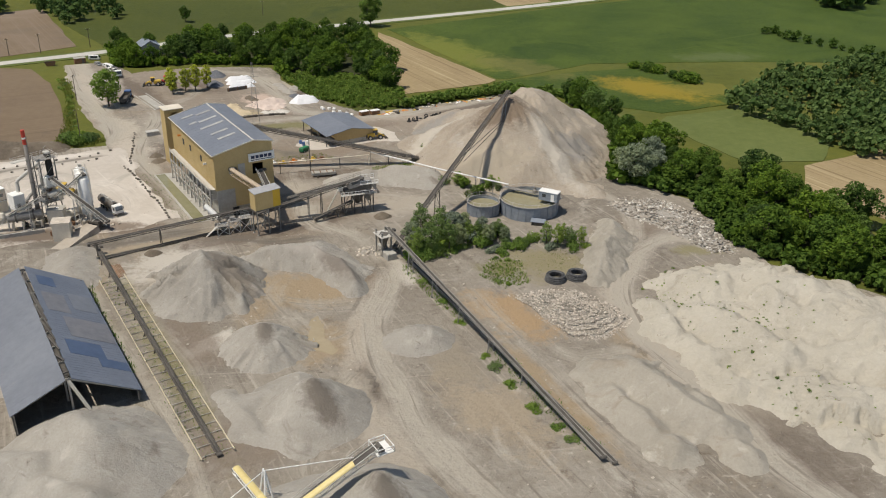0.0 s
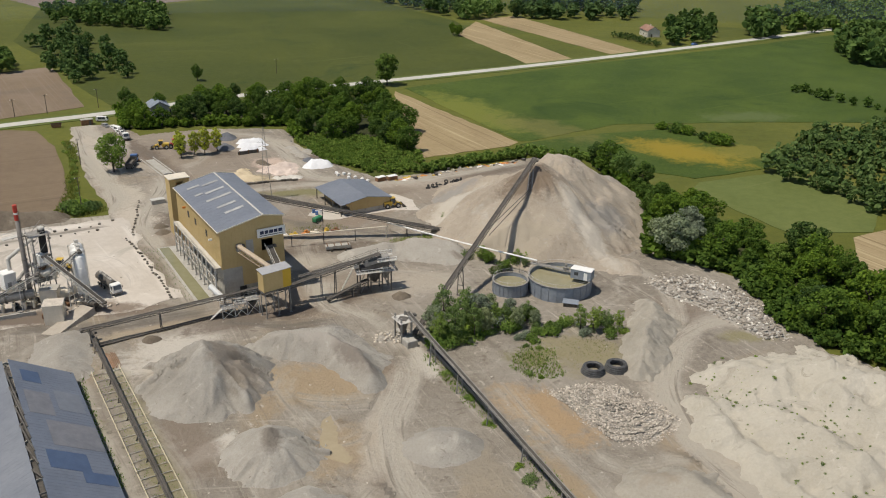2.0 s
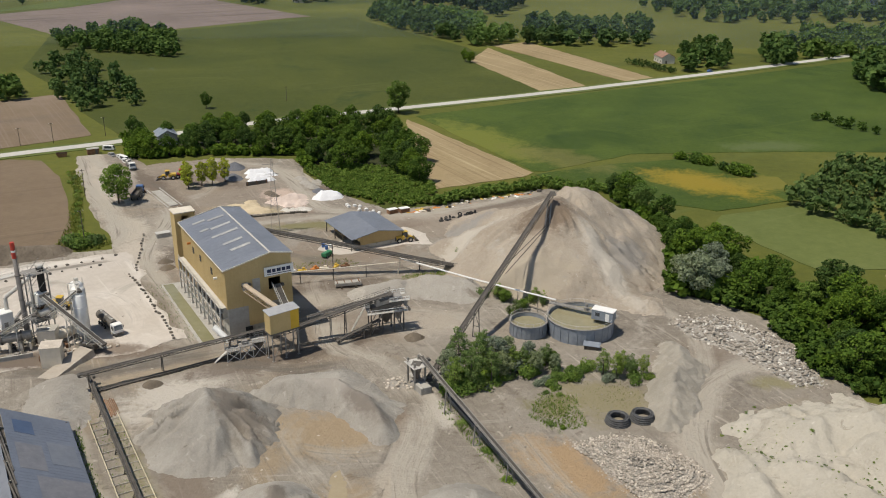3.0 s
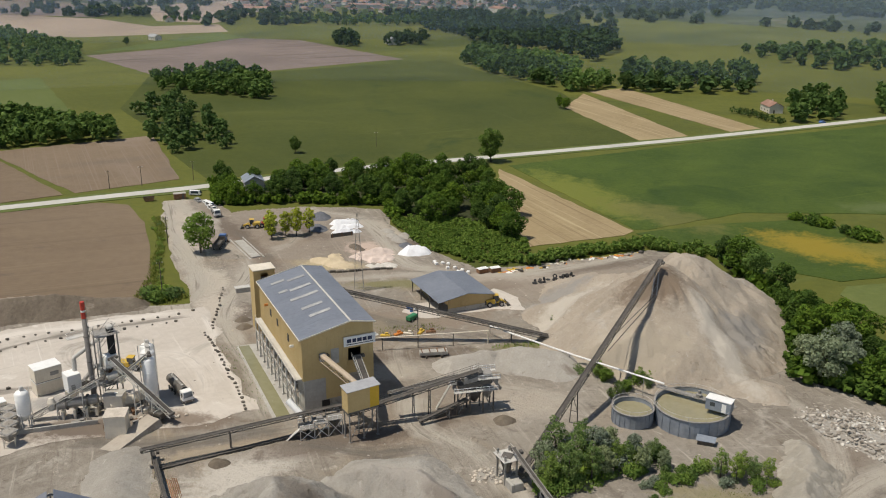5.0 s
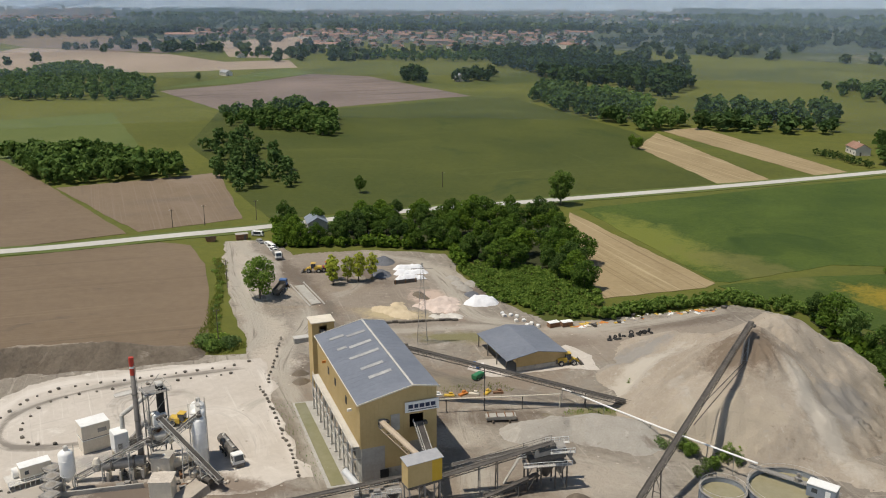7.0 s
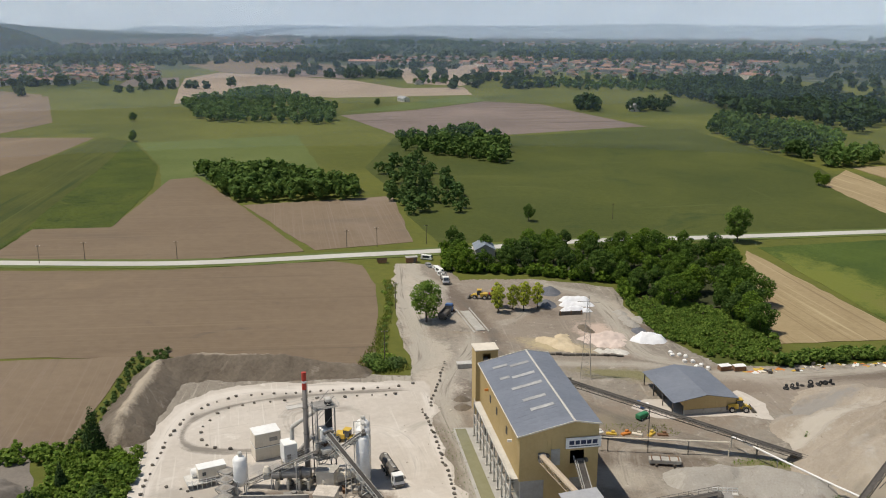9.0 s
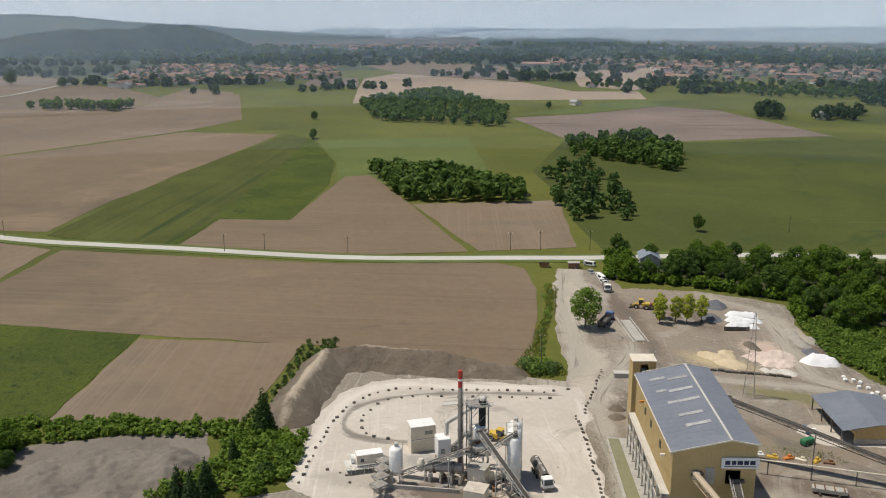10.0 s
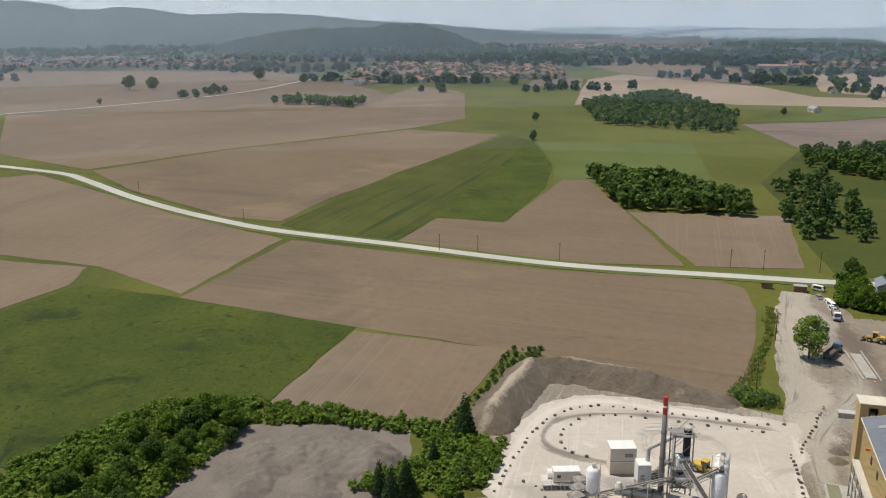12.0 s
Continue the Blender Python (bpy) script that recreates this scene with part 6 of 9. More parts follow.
for i in range(7):
    t0, t1 = i / 7, (i + 1) / 7
    p = lambda t, s: (s * (0.9 - 0.45 * t) - 0.4 * (1 - t), -10.5 + 13.9 * t, 4.0 + 16.4 * t)
    g.beam(p(t0, -1), p(t1, 1), 0.12).beam(p(t1, -1), p(t1, 1), 0.12)
part("bracing", g, "grey_steel", st)
for x0 in (-1.0, 1.0):
    part("tie_rod", Geo().beam((x0 - 9.8, -27, 10.6), (x0 * 0.3, -1.5, 15.5), 0.14), "dark_steel", st)

# rails on both sides of the floor conveyor, with cross ties
rb_ = thing("guide_rail", pose(-21.5, 91.0, 0, 0, 0, math.degrees(math.atan2(70.5, -60.0))), "pair of low yellow guide rails with cross ties", "rail")
for y in (-2.7, 3.1):
    part("rail", Geo().beam((0, y, 0.75), (76, y, 0.75), 0.17, 0.24), "old_rail", rb_)
    for i in range(26):
        part("post", Geo().box(1 + i * 2.95, y, 0, 0.22, 0.22, 0.6), "concrete", rb_)
for i in range(26):
    part("tie", Geo().beam((1 + i * 2.95, -2.7, 0.45), (1 + i * 2.95, 3.1, 0.45), 0.12, 0.12), "concrete", rb_)

# transfer house
tb = thing("transfer_house", pose(-45.2, 178.2, 0, 0, 0, 48), "yellow sheet-metal transfer house on steel legs", "building")
part("wall", Geo().box(2.6, 1.4, 7.3, 5.2, 2.8, 4.9), "yellow_clad", tb)
part("wall_panel", Geo().box(6.3, 1.4, 7.3, 2.2, 2.8, 4.9), "yellow_new", tb, "newer bright yellow panel")
part("roof", Geo().sheet((-0.25, -0.25, 12.2), (7.65, -0.25, 12.2), (7.65, 3.05, 12.6), (-0.25, 3.05, 12.6), 0.12), "roof_pale", tb)
part("floor_frame", Geo().box(3.7, 1.4, 7.0, 7.6, 3.0, 0.3), "dark_steel", tb)
for x in (0.4, 3.7, 7.0):
    for y in (0.2, 2.6):
        part("leg", Geo().box(x, y, 0, 0.22, 0.22, 7.0).box(x, y, 0, 0.6, 0.6, 0.3), "grey_steel", tb)
g = Geo()
for x in (0.4, 3.7):
    g.beam((x, 0.2, 0.4), (x + 3.3, 0.2, 6.8), 0.1).beam((x, 2.6, 6.8), (x + 3.3, 2.6, 0.4), 0.1)
part("bracing", g, "grey_steel", tb)

# steel gantry with platforms in front of the building
gt = thing("gantry", pose(-55.4, 176.4, 0, 0, 0, 33), "pale steel gantry with platforms and handrails before the building", "gantry")
for x in (0, 3, 6, 9):
    for y in (0, 3.2):
        part("leg", Geo().box(x, y, 0, 0.2, 0.2, 4.0 if x else 2.8), "pale_steel", gt)
for x, z in ((1.5, 2.6), (4.5, 3.4), (7.5, 3.9)):
    part("platform", Geo().box(x, 1.6, z, 3.0, 3.3, 0.1), "grey_steel", gt)
    for y in (0.0, 3.2):
        h = Geo().beam((x - 1.5, y, z + 1.1), (x + 1.5, y, z + 1.1), 0.08).beam((x - 1.5, y, z + 0.6), (x + 1.5, y, z + 0.6), 0.06)
        for k in range(4):
            h.beam((x - 1.5 + k, y, z), (x - 1.5 + k, y, z + 1.1), 0.07)
        part("handrail", h, "white_paint", gt)
        part("brace", Geo().beam((x - 1.5, y, 0.2), (x + 1.5, y, z), 0.11).beam((x + 1.5, y, 0.2), (x - 1.5, y, z), 0.11), "white_paint", gt)
part("stair", Geo().beam((-3.0, 1, 0.1), (0.2, 1, 2.6), 0.9, 0.15), "pale_steel", gt)
part("chute", Geo().tube((-1.5, 7.0, 6.4), (1.2, 4.2, 3.6), 0.7, 0.7, 14), "white_paint", gt, "short white cylindrical chute")
part("hopper", Geo().lathe([(0.4, 1.2), (1.2, 2.6), (1.2, 3.2)], 4, 7.5, 1.7), "dark_steel", gt)
part("gearbox", Geo().box(4.4, 1.5, 3.5, 1.4, 1.0, 1.0, chamfer=0.15), "grey_steel", gt)


# ---- shed ----
def shed():
    W, L, zl, zr, zm, sm = 14.4, 19.9, 4.5, 4.1, 5.6, 0.42
    b = thing("shed", pose(-44.0, 251.9, 0, 0, 0, TURN), "low yellow shed with grey roof, open along one side", "building")
    t = 0.25
    g = Geo()
    wall_panel(g, [(0, 0, 1.6), (W, 0, 1.6), (W, 0, zr - 0.15), (W * sm, 0, zm - 0.15), (0, 0, zl - 0.15)], t, (0, 1))
    part("front_wall", g, "yellow_clad", b)
    for i in range(14):
        part("cladding_rib", Geo().box(0.6 + i, -0.03, 1.6, 0.08, 0.05, 2.4), "yellow_clad", b)
    part("base_wall", Geo().box(W / 2, 0.1, 0, W, 0.4, 1.6).box(W - 0.1, L / 2, 0, 0.4, L, 1.6), "concrete", b)
    part("side_wall", Geo().box(W - 0.1, L / 2, 1.6, t, L - 0.6, zr - 1.8), "yellow_clad", b)
    g = Geo()
    wall_panel(g, [(0, L - t, 0), (W, L - t, 0), (W, L - t, zr - 0.15), (W * sm, L - t, zm - 0.15), (0, L - t, zl - 0.15)], t, (0, 1))
    part("back_wall", g, "yellow_clad", b)
    part("side_wall", Geo().box(0.12, 3.2, 2.6, t, 6.4, zl - 2.8).box(0.12, 16, 0, t, 7.4, zl - 0.2), "yellow_clad", b)
    part("floor_slab", Geo().box(W / 2, L / 2, 0, W - 0.6, L - 0.6, 0.12), "concrete", b)
    part("roof", Geo().sheet((-3.2, -0.5, zl - 0.5), (W * sm, -0.5, zm), (W * sm, L + 0.5, zm), (-3.2, L + 0.5, zl - 0.5), 0.15), "grey_roof", b)
    part("roof", Geo().sheet((W * sm, -0.5, zm), (W + 0.5, -0.5, zr - 0.05), (W + 0.5, L + 0.5, zr - 0.05), (W * sm, L + 0.5, zm), 0.15), "grey_roof", b)
    g = Geo()
    for i in range(20):
        y = 0.5 + i
        g.beam((-3.2, y, zl - 0.495), (W * sm, y, zm + 0.004), 0.035, 0.012).beam((W * sm, y, zm + 0.004), (W + 0.5, y, zr - 0.045), 0.035, 0.012)
    part("roof_seam", g, "grey_roof", b)
    for y in (0.4, 6.6, 12.8, 19.4):
        part("post", Geo().box(-2.9, y, 0, 0.25, 0.25, zl - 0.6), "dark_steel", b)
    return b


shed()
setting("shed_apron", Geo().slab(wavy(APRON, 1.5, 0.6, 3.0), -0.3, 0.14), "pad", "pale concrete apron round the shed", "pavement")


# ---- storage hall ----
def hall():
    W, L, zl, zr, zm, sm = 21.8, 50.1, 4.8, 2.6, 9.2, 0.46
    b = thing("storage_hall", pose(-58.9, 90.2, 0, 0, 0, TURN), "open storage hall with dark blue-grey metal roof, dusty on one side", "building")
    part("roof", Geo().sheet((-0.4, -0.5, zl), (W * sm - 0.5, -0.5, zm - 0.1), (W * sm - 0.5, L + 0.5, zm - 0.1), (-0.4, L + 0.5, zl), 0.12), "hall_roof_dusty", b)
    part("roof", Geo().sheet((W * sm + 0.6, -0.5, zm), (W + 0.4, -0.5, zr), (W + 0.4, L + 0.5, zr), (W * sm + 0.6, L + 0.5, zm), 0.12), "hall_roof", b)
    z_at = lambda x: zm + (zr - zm) * (x - W * sm - 0.6) / (W * (1 - sm) - 0.2)
    for x0, x1, y0, y1, mat, words in ((12.4, 18.6, 10, 16, "blue_sheet", "dark blue roof sheets"), (17.0, 22.0, 6.5, 10, "blue_sheet", "dark blue roof sheets"), (14.0, 22.6, 18, 27, "dull_sheet", "dull grey roof sheets"),
                                       (11.8, 16.0, 29, 38, "dull_sheet", "dull grey roof sheets"), (17.0, 21.5, 32, 40, "grey_roof", "newer grey-blue roof sheets"), (12.2, 15.4, 42, 47, "blue_sheet", "dark blue roof sheets")):
        x1 = min(x1, W + 0.3)
        if x0 > W * sm + 0.6 and y1 < L:
            part("roof_sheet", Geo().sheet((x0, y0, z_at(x0) + 0.05), (x1, y0, z_at(x1) + 0.05), (x1, y1, z_at(x1) + 0.05), (x0, y1, z_at(x0) + 0.05), 0.05), mat, b, words)
    for mat, (x0, z0), (x1, z1) in (("hall_roof_dusty", (-0.4, zl + 0.01), (W * sm - 0.5, zm - 0.09)), ("hall_roof", (W * sm + 0.6, zm + 0.01), (W + 0.4, zr + 0.01))):
        g = Geo()
        for i in range(50):
            g.beam((x0, i * 1.02, z0), (x1, i * 1.02, z1), 0.04, 0.015)
        tagged(part("roof_seam", g, mat, b), kind="stuff")
    part("ridge_conveyor", Geo().box(W * sm + 0.05, L / 2, zm - 1.2, 0.9, L - 3, 0.5), "belt", b, "dark conveyor in the open ridge slot")
    g = Geo()
    for i in range(7):
        g.beam((W * sm - 0.5, 2 + i * 7.4, zm - 0.1), (W * sm + 0.6, 2 + i * 4.2, zm), 0.25, 0.3)
    part("ridge_frame", g, "dark_steel", b)
    for i in range(9):
        y = 0.3 + i * (L - 0.6) / 8
        g = Geo()
        for x, z in ((0.2, zl), (W * sm, zm - 0.6), (W - 0.2, zr)):
            g.box(x, y, 0, 0.35, 0.35, z - 0.2)
        g.beam((0, y, zl - 0.25), (W * sm, y, zm - 0.35), 0.2, 0.4).beam((W * sm, y, zm - 0.35), (W, y, zr - 0.25), 0.2, 0.4)
        part("frame", g, "concrete", b)
    part("side_wall", Geo().box(0.1, L / 2, 0, 0.2, L, zl - 0.4), "dark_steel", b)
    part("side_wall", Geo().box(W - 0.1, L / 2, 0, 0.2, L, zr - 0.2), "dark_steel", b)
    part("back_wall", Geo().box(W / 2, L - 0.1, 0, W, 0.2, 3.0), "dark_steel", b)
    g = Geo().beam((W * sm, -0.5, zm - 0.4), (W * sm + 3.4, -7.5, 2.0), 0.5, 0.4)
    part("prop", g, "concrete", b, "sloping concrete prop at the open end")
    return b


hall()
heap("stored_sand", [(-69, 108, 4.5, -78, 122, 4.5, 0.6, 1.0)], "gravel", "dim heap of sand stored inside the hall", seed=31.0)


# ---- settling tanks ----
def tank(x, y, r, h, label, bridge=False):
    b = thing("settling_tank", pose(x, y, 0, 0, 0, -18), label, "tank", "settling tanks")
    part("shell", Geo().lathe([(r, 0), (r, h), (r - 0.18, h), (r - 0.18, 0.6)], 48, cap=False), "tank_steel", b)
    part("rim", Geo().lathe([(r - 0.2, h), (r + 0.22, h), (r + 0.22, h + 0.12), (r - 0.2, h + 0.12)], 48, cap=False), "grey_steel", b)
    for i in range(24):
        t = 2 * math.pi * i / 24
        part("stiffener", Geo().box((r + 0.06) * math.cos(t), (r + 0.06) * math.sin(t), 0, 0.12, 0.12, h, t), "tank_steel", b)
    part("liquid", Geo().lathe([(r - 0.2, 0.5), (r - 0.2, h - 0.9)], 48), "murky_water", b, "still murky yellow-brown water")
    for i in range(14):
        t = 2 * math.pi * i / 14
        part("rail_post", Geo().tube((r * math.cos(t), r * math.sin(t), h), (r * math.cos(t), r * math.sin(t), h + 1.0), 0.03, n=5), "pale_steel", b)
    g = Geo().lathe([(r - 0.03, h + 0.97), (r + 0.03, h + 0.97), (r + 0.03, h + 1.03), (r - 0.03, h + 1.03), (r - 0.03, h + 0.97)], 40, cap=False)
    part("handrail", g, "pale_steel", b)
    return b


tank(11.4, 205.0, 4.5, 3.6, "small round steel settling tank with murky water")
tk = tank(24.0, 208.6, 8.2, 4.2, "large round steel settling tank crossed by a bridge")
part("bridge", Geo().box(-0.6, 3.6, 4.3, 18.0, 1.4, 0.2).beam((-9.6, 2.9, 5.3), (8.4, 2.9, 5.3), 0.06).beam((-9.6, 4.3, 5.3), (8.4, 4.3, 5.3), 0.06), "grey_steel", tk)
part("drive", Geo().lathe([(0.7, 4.5), (0.7, 5.2), (0.35, 5.4), (0.35, 6.1)], 14, 0.2, 3.6), "grey_steel", tk)
cb = thing("control_cabin", pose(29.6, 207.6, 4.4, 0, 0, -18), "white-blue sheet metal cabin on the tank rim", "cabin")
part("body", Geo().box(0, 0, 0, 5.4, 2.6, 2.5), "tank_steel", cb)
part("roof", Geo().box(0, 0, 2.5, 5.6, 2.8, 0.15), "white_paint", cb)
part("window", Geo().box(-1.2, -1.33, 1.0, 1.1, 0.06, 0.9), "glass", cb)
part("door", Geo().box(1.3, -1.33, 0.05, 0.95, 0.06, 2.0), "white_paint", cb)
part("prop", Geo().box(2.2, -1.1, -4.4, 0.25, 0.25, 4.4).box(2.2, 1.1, -4.4, 0.25, 0.25, 4.4), "grey_steel", cb)
pb = thing("pump_house", pose(27.2, 199.2, 0, 0, 0, -6), "small dark pump shelter beside the tank", "shelter")
part("body", Geo().box(0, 0, 0, 3.4, 1.6, 1.3), "dark_steel", pb)
part("roof", Geo().sheet((-2, -1.1, 1.35), (2, -1.1, 1.35), (2, 1.0, 1.7), (-2, 1.0, 1.7), 0.1), "tank_steel", pb)
pp = thing("pipeline", pose(-29, 240, 0), "long white pipeline on stands leading to the tanks", "pipe")
part("pipe", Geo().tube((0, 0, 3.2), (25, -14, 4.2), 0.22).tube((25, -14, 4.2), (46.5, -25.5, 5.4), 0.22), "white_paint", pp)
for t in (0.0, 0.25, 0.5, 0.78, 0.9):
    x, y, z = 46.5 * t, -25.5 * t, 3.2 + 2.2 * t
    part("stand", Geo().box(x, y, 0, 0.16, 0.16, z - 0.2), "grey_steel", pp)
pp = thing("pipeline", pose(-56.5, 222, 0), "low grey pipe run on stands behind the building", "pipe")
part("pipe", Geo().tube((0, 0, 3.8), (28, 13.5, 3.8), 0.16).tube((28, 13.5, 3.8), (28, 13.5, 0), 0.16), "cream_paint", pp)
for t in (0.1, 0.4, 0.7, 1.0):
    part("stand", Geo().box(28 * t, 13.5 * t, 0, 0.2, 0.2, 3.7), "dark_steel", pp)


# ---- crusher ----
cr = thing("crusher", pose(-23.5, 199.5, 0, 0, 0, 28), "grey mobile screening crusher with platforms and hoppers", "machine")
for x in (-4, -1.2, 1.8, 4.2):
    for y in (-1.6, 1.6):
        part("leg", Geo().box(x, y, 0, 0.3, 0.3, 6.0), "dark_steel", cr)
for k, (z0, z1) in enumerate(((6.1, 7.2), (7.5, 8.5))):
    part("screen_box", Geo().add([(-3.6 + k, -1.3, z0), (3.9, -1.3, z0 + 1.2), (3.9, 1.3, z0 + 1.2), (-3.6 + k, 1.3, z0), (-3.6 + k, -1.3, z1), (3.9, -1.3, z1 + 1.2), (3.9, 1.3, z1 + 1.2), (-3.6 + k, 1.3, z1)],
                                 [(3, 2, 1, 0), (0, 1, 5, 4), (1, 2, 6, 5), (2, 3, 7, 6), (3, 0, 4, 7), (4, 5, 6, 7)]), ("dark_steel", "grey_steel")[k], cr)
part("hopper", Geo().lathe([(0.6, 2.6), (2.0, 5.2), (2.0, 6.0)], 4, 0.2, 0), "dark_steel", cr)
part("hopper", Geo().lathe([(0.5, 3.2), (1.5, 5.4), (1.5, 5.9)], 4, 3.2, 0), "grey_steel", cr)
for x, z in ((-4.6, 6.6), (-2.2, 9.0), (4.8, 8.0)):
    part("motor", Geo().tube((x, -1.7, z), (x, -0.5, z), 0.45, n=14), "grey_steel", cr)
for z, x0, x1 in ((6.0, -5, 5), (8.8, 0.5, 5.5)):
    for y in (-2.0, 2.0):
        part("platform", Geo().box((x0 + x1) / 2, y, z, x1 - x0, 0.9, 0.08), "pale_steel", cr)
        e = y * 1.22
        h = Geo().beam((x0, e, z + 1.1), (x1, e, z + 1.1), 0.09).beam((x0, e, z + 0.55), (x1, e, z + 0.55), 0.07)
        for k in range(int(x1 - x0) + 1):
            h.beam((x0 + k, e, z), (x0 + k, e, z + 1.1), 0.07)
        part("handrail", h, "white_paint", cr)
for y in (-1.6, 1.6):
    part("frame", Geo().beam((-4.5, y, 6), (4.6, y, 6), 0.25, 0.35).beam((-4, y, 0.3), (-1.2, y, 5.8), 0.16).beam((1.8, y, 5.8), (4.2, y, 0.3), 0.16).beam((-1.2, y, 3.0), (1.8, y, 3.0), 0.18), "grey_steel", cr)
part("chute", Geo().add([(4.4, -0.9, 8.4), (4.4, 0.9, 8.4), (6.4, 0.6, 5.4), (6.4, -0.6, 5.4), (4.4, -0.9, 7.2), (4.4, 0.9, 7.2), (6.0, 0.6, 4.9), (6.0, -0.6, 4.9)],
                        [(0, 1, 2, 3), (7, 6, 5, 4), (0, 4, 5, 1), (1, 5, 6, 2), (2, 6, 7, 3), (3, 7, 4, 0)]), "grey_steel", cr)
part("stair", Geo().beam((-8.2, 2.2, 0.1), (-5.0, 2.0, 6.0), 0.8, 0.14).beam((-8.2, 1.8, 1.1), (-5.0, 1.6, 7.0), 0.07), "pale_steel", cr)
part("control_box", Geo().box(-4.2, 2.0, 6.1, 1.2, 0.8, 1.5, chamfer=0.06), "white_paint", cr)
conveyor("reject_conveyor", (-24.5, 197.0, 4.2), (-33.0, 190.0, 1.2), 0.7, "short dark discharge conveyor below the crusher", [(0.4, 0)], depth=0.4, rail=False, truss="dark_steel")

# tail tower of the stacker line
tt = thing("tail_station", pose(-10.5, 174.5, 0, 0, 0, -50), "grey steel tower where two conveyors meet", "machine")
for x in (-1.6, 1.6):
    for y in (-1.3, 1.3):
        part("leg", Geo().box(x, y, 0, 0.35, 0.35, 6.6), "grey_steel", tt)
part("chute", Geo().lathe([(0.5, 1.8), (1.5, 4.6), (1.5, 5.6)], 4), "dark_steel", tt)
part("platform", Geo().box(0, 0, 5.4, 4.6, 3.8, 0.12).beam((-2.3, -1.9, 6.5), (2.3, -1.9, 6.5), 0.07).beam((-2.3, 1.9, 6.5), (2.3, 1.9, 6.5), 0.07), "pale_steel", tt)
part("base_block", Geo().box(3.0, 0.0, 0, 3.0, 2.6, 1.8, chamfer=0.15).box(-3.0, 1.0, 0, 2.0, 2.0, 1.2, chamfer=0.1), "concrete", tt)
# white head platform of the loading conveyor and its cable mast
hd = thing("conveyor_platform", pose(8.3, 84.2, 0, 0, 0, 40), "white handrail platform at the conveyor head", "platform")
part("platform", Geo().box(0.4, 0, 11.0, 2.8, 3.2, 0.12), "white_paint", hd)
for x in (-1.0, 1.8):
    part("handrail", Geo().beam((x, -1.6, 12.2), (x, 1.6, 12.2), 0.1), "white_paint", hd)
    for y in (-1.6, 1.6):
        part("post", Geo().beam((x, y, 11.0), (x, y, 12.2), 0.1), "white_paint", hd)
for y in (-1.6, 1.6):
    for z, w in ((12.2, 0.1), (11.6, 0.08)):
        part("handrail", Geo().beam((-1.0, y, z), (1.8, y, z), w), "white_paint", hd)
ms = thing("cable_mast", pose(-9.0, 79.5, 0, 0, 0, 40), "white A-frame mast holding the loading conveyor by a stay", "mast")
for y in (-1.6, 1.6):
    part("leg", Geo().beam((-1.0, y, 0), (0, y * 0.2, 8.4), 0.24).beam((1.2, y, 0), (0, y * 0.2, 8.4), 0.24), "white_paint", ms)
part("stay", Geo().beam((0, 0, 8.3), (15.5, -7.5, 10.4), 0.12), "white_paint", ms)
part("stay", Geo().beam((0, 0, 8.3), (-7.2, 1.8, 2.6), 0.12), "white_paint", ms)


def lump_mesh_geo(seed):
    q = random.Random(seed)
    g = Geo().box(0, 0, -0.6, 1.6, 1.3, 1.2, chamfer=0.25)
    g.v = [(x * q.uniform(0.75, 1.15), y * q.uniform(0.75, 1.15), z * q.uniform(0.8, 1.1)) for x, y, z in g.v]
    return g


# ---- asphalt plant ----
PT = 57.0
ch = thing("chimney", pose(-105.5, 176.0, 0), "tall grey steel chimney with red bands at the top", "chimney")
part("shaft", Geo().lathe([(0.62, 0), (0.60, 8), (0.5, 22.4)], 16), "chimney_steel", ch, smooth=True)
for z in (6, 12, 18):
    part("flange", Geo().lathe([(0.66, z), (0.66, z + 0.15)], 16), "dark_steel", ch)
part("band", Geo().lathe([(0.52, 22.4), (0.52, 23.9)], 16), "red_paint", ch)
part("band", Geo().lathe([(0.5, 23.9), (0.5, 24.4)], 16), "white_paint", ch)
part("band", Geo().lathe([(0.52, 24.4), (0.52, 26.3)], 16), "red_paint", ch)
part("ladder", Geo().beam((0.75, -0.2, 1.2), (0.66, -0.2, 25), 0.06).beam((0.75, 0.2, 1.2), (0.66, 0.2, 25), 0.06), "dark_steel", ch)
part("base", Geo().box(0, 0, 0, 2.4, 2.4, 1.2, chamfer=0.1), "concrete", ch)

tw = thing("mixing_tower", pose(-103.8, 180.0, 0, 0, 0, PT), "tall cream mixing tower of the asphalt plant with platforms", "tower")
for x in (-2, 2):
    for y in (-1.8, 1.8):
        part("leg", Geo().box(x, y, 0, 0.24, 0.24, 18.0), "grey_steel", tw)
for z in (5.5, 9.5, 17.5):
    part("platform", Geo().box(0, 0, z, 5.2, 4.6, 0.1), "grey_steel", tw)
    h = Geo()
    for s in (-1, 1):
        h.beam((-2.8, s * 2.5, z + 1.1), (2.8, s * 2.5, z + 1.1), 0.07).beam((s * 2.8, -2.5, z + 1.1), (s * 2.8, 2.5, z + 1.1), 0.07)
        h.beam((-2.8, s * 2.5, z + 0.6), (2.8, s * 2.5, z + 0.6), 0.05).beam((s * 2.8, -2.5, z + 0.6), (s * 2.8, 2.5, z + 0.6), 0.05)
        for k in range(6):
            h.beam((-2.8 + k * 1.12, s * 2.5, z), (-2.8 + k * 1.12, s * 2.5, z + 1.1), 0.05)
    part("handrail", h, "pale_steel", tw)
part("screen_house", Geo().box(0.2, -0.9, 9.7, 2.6, 2.2, 2.7, chamfer=0.1), "white_paint", tw)
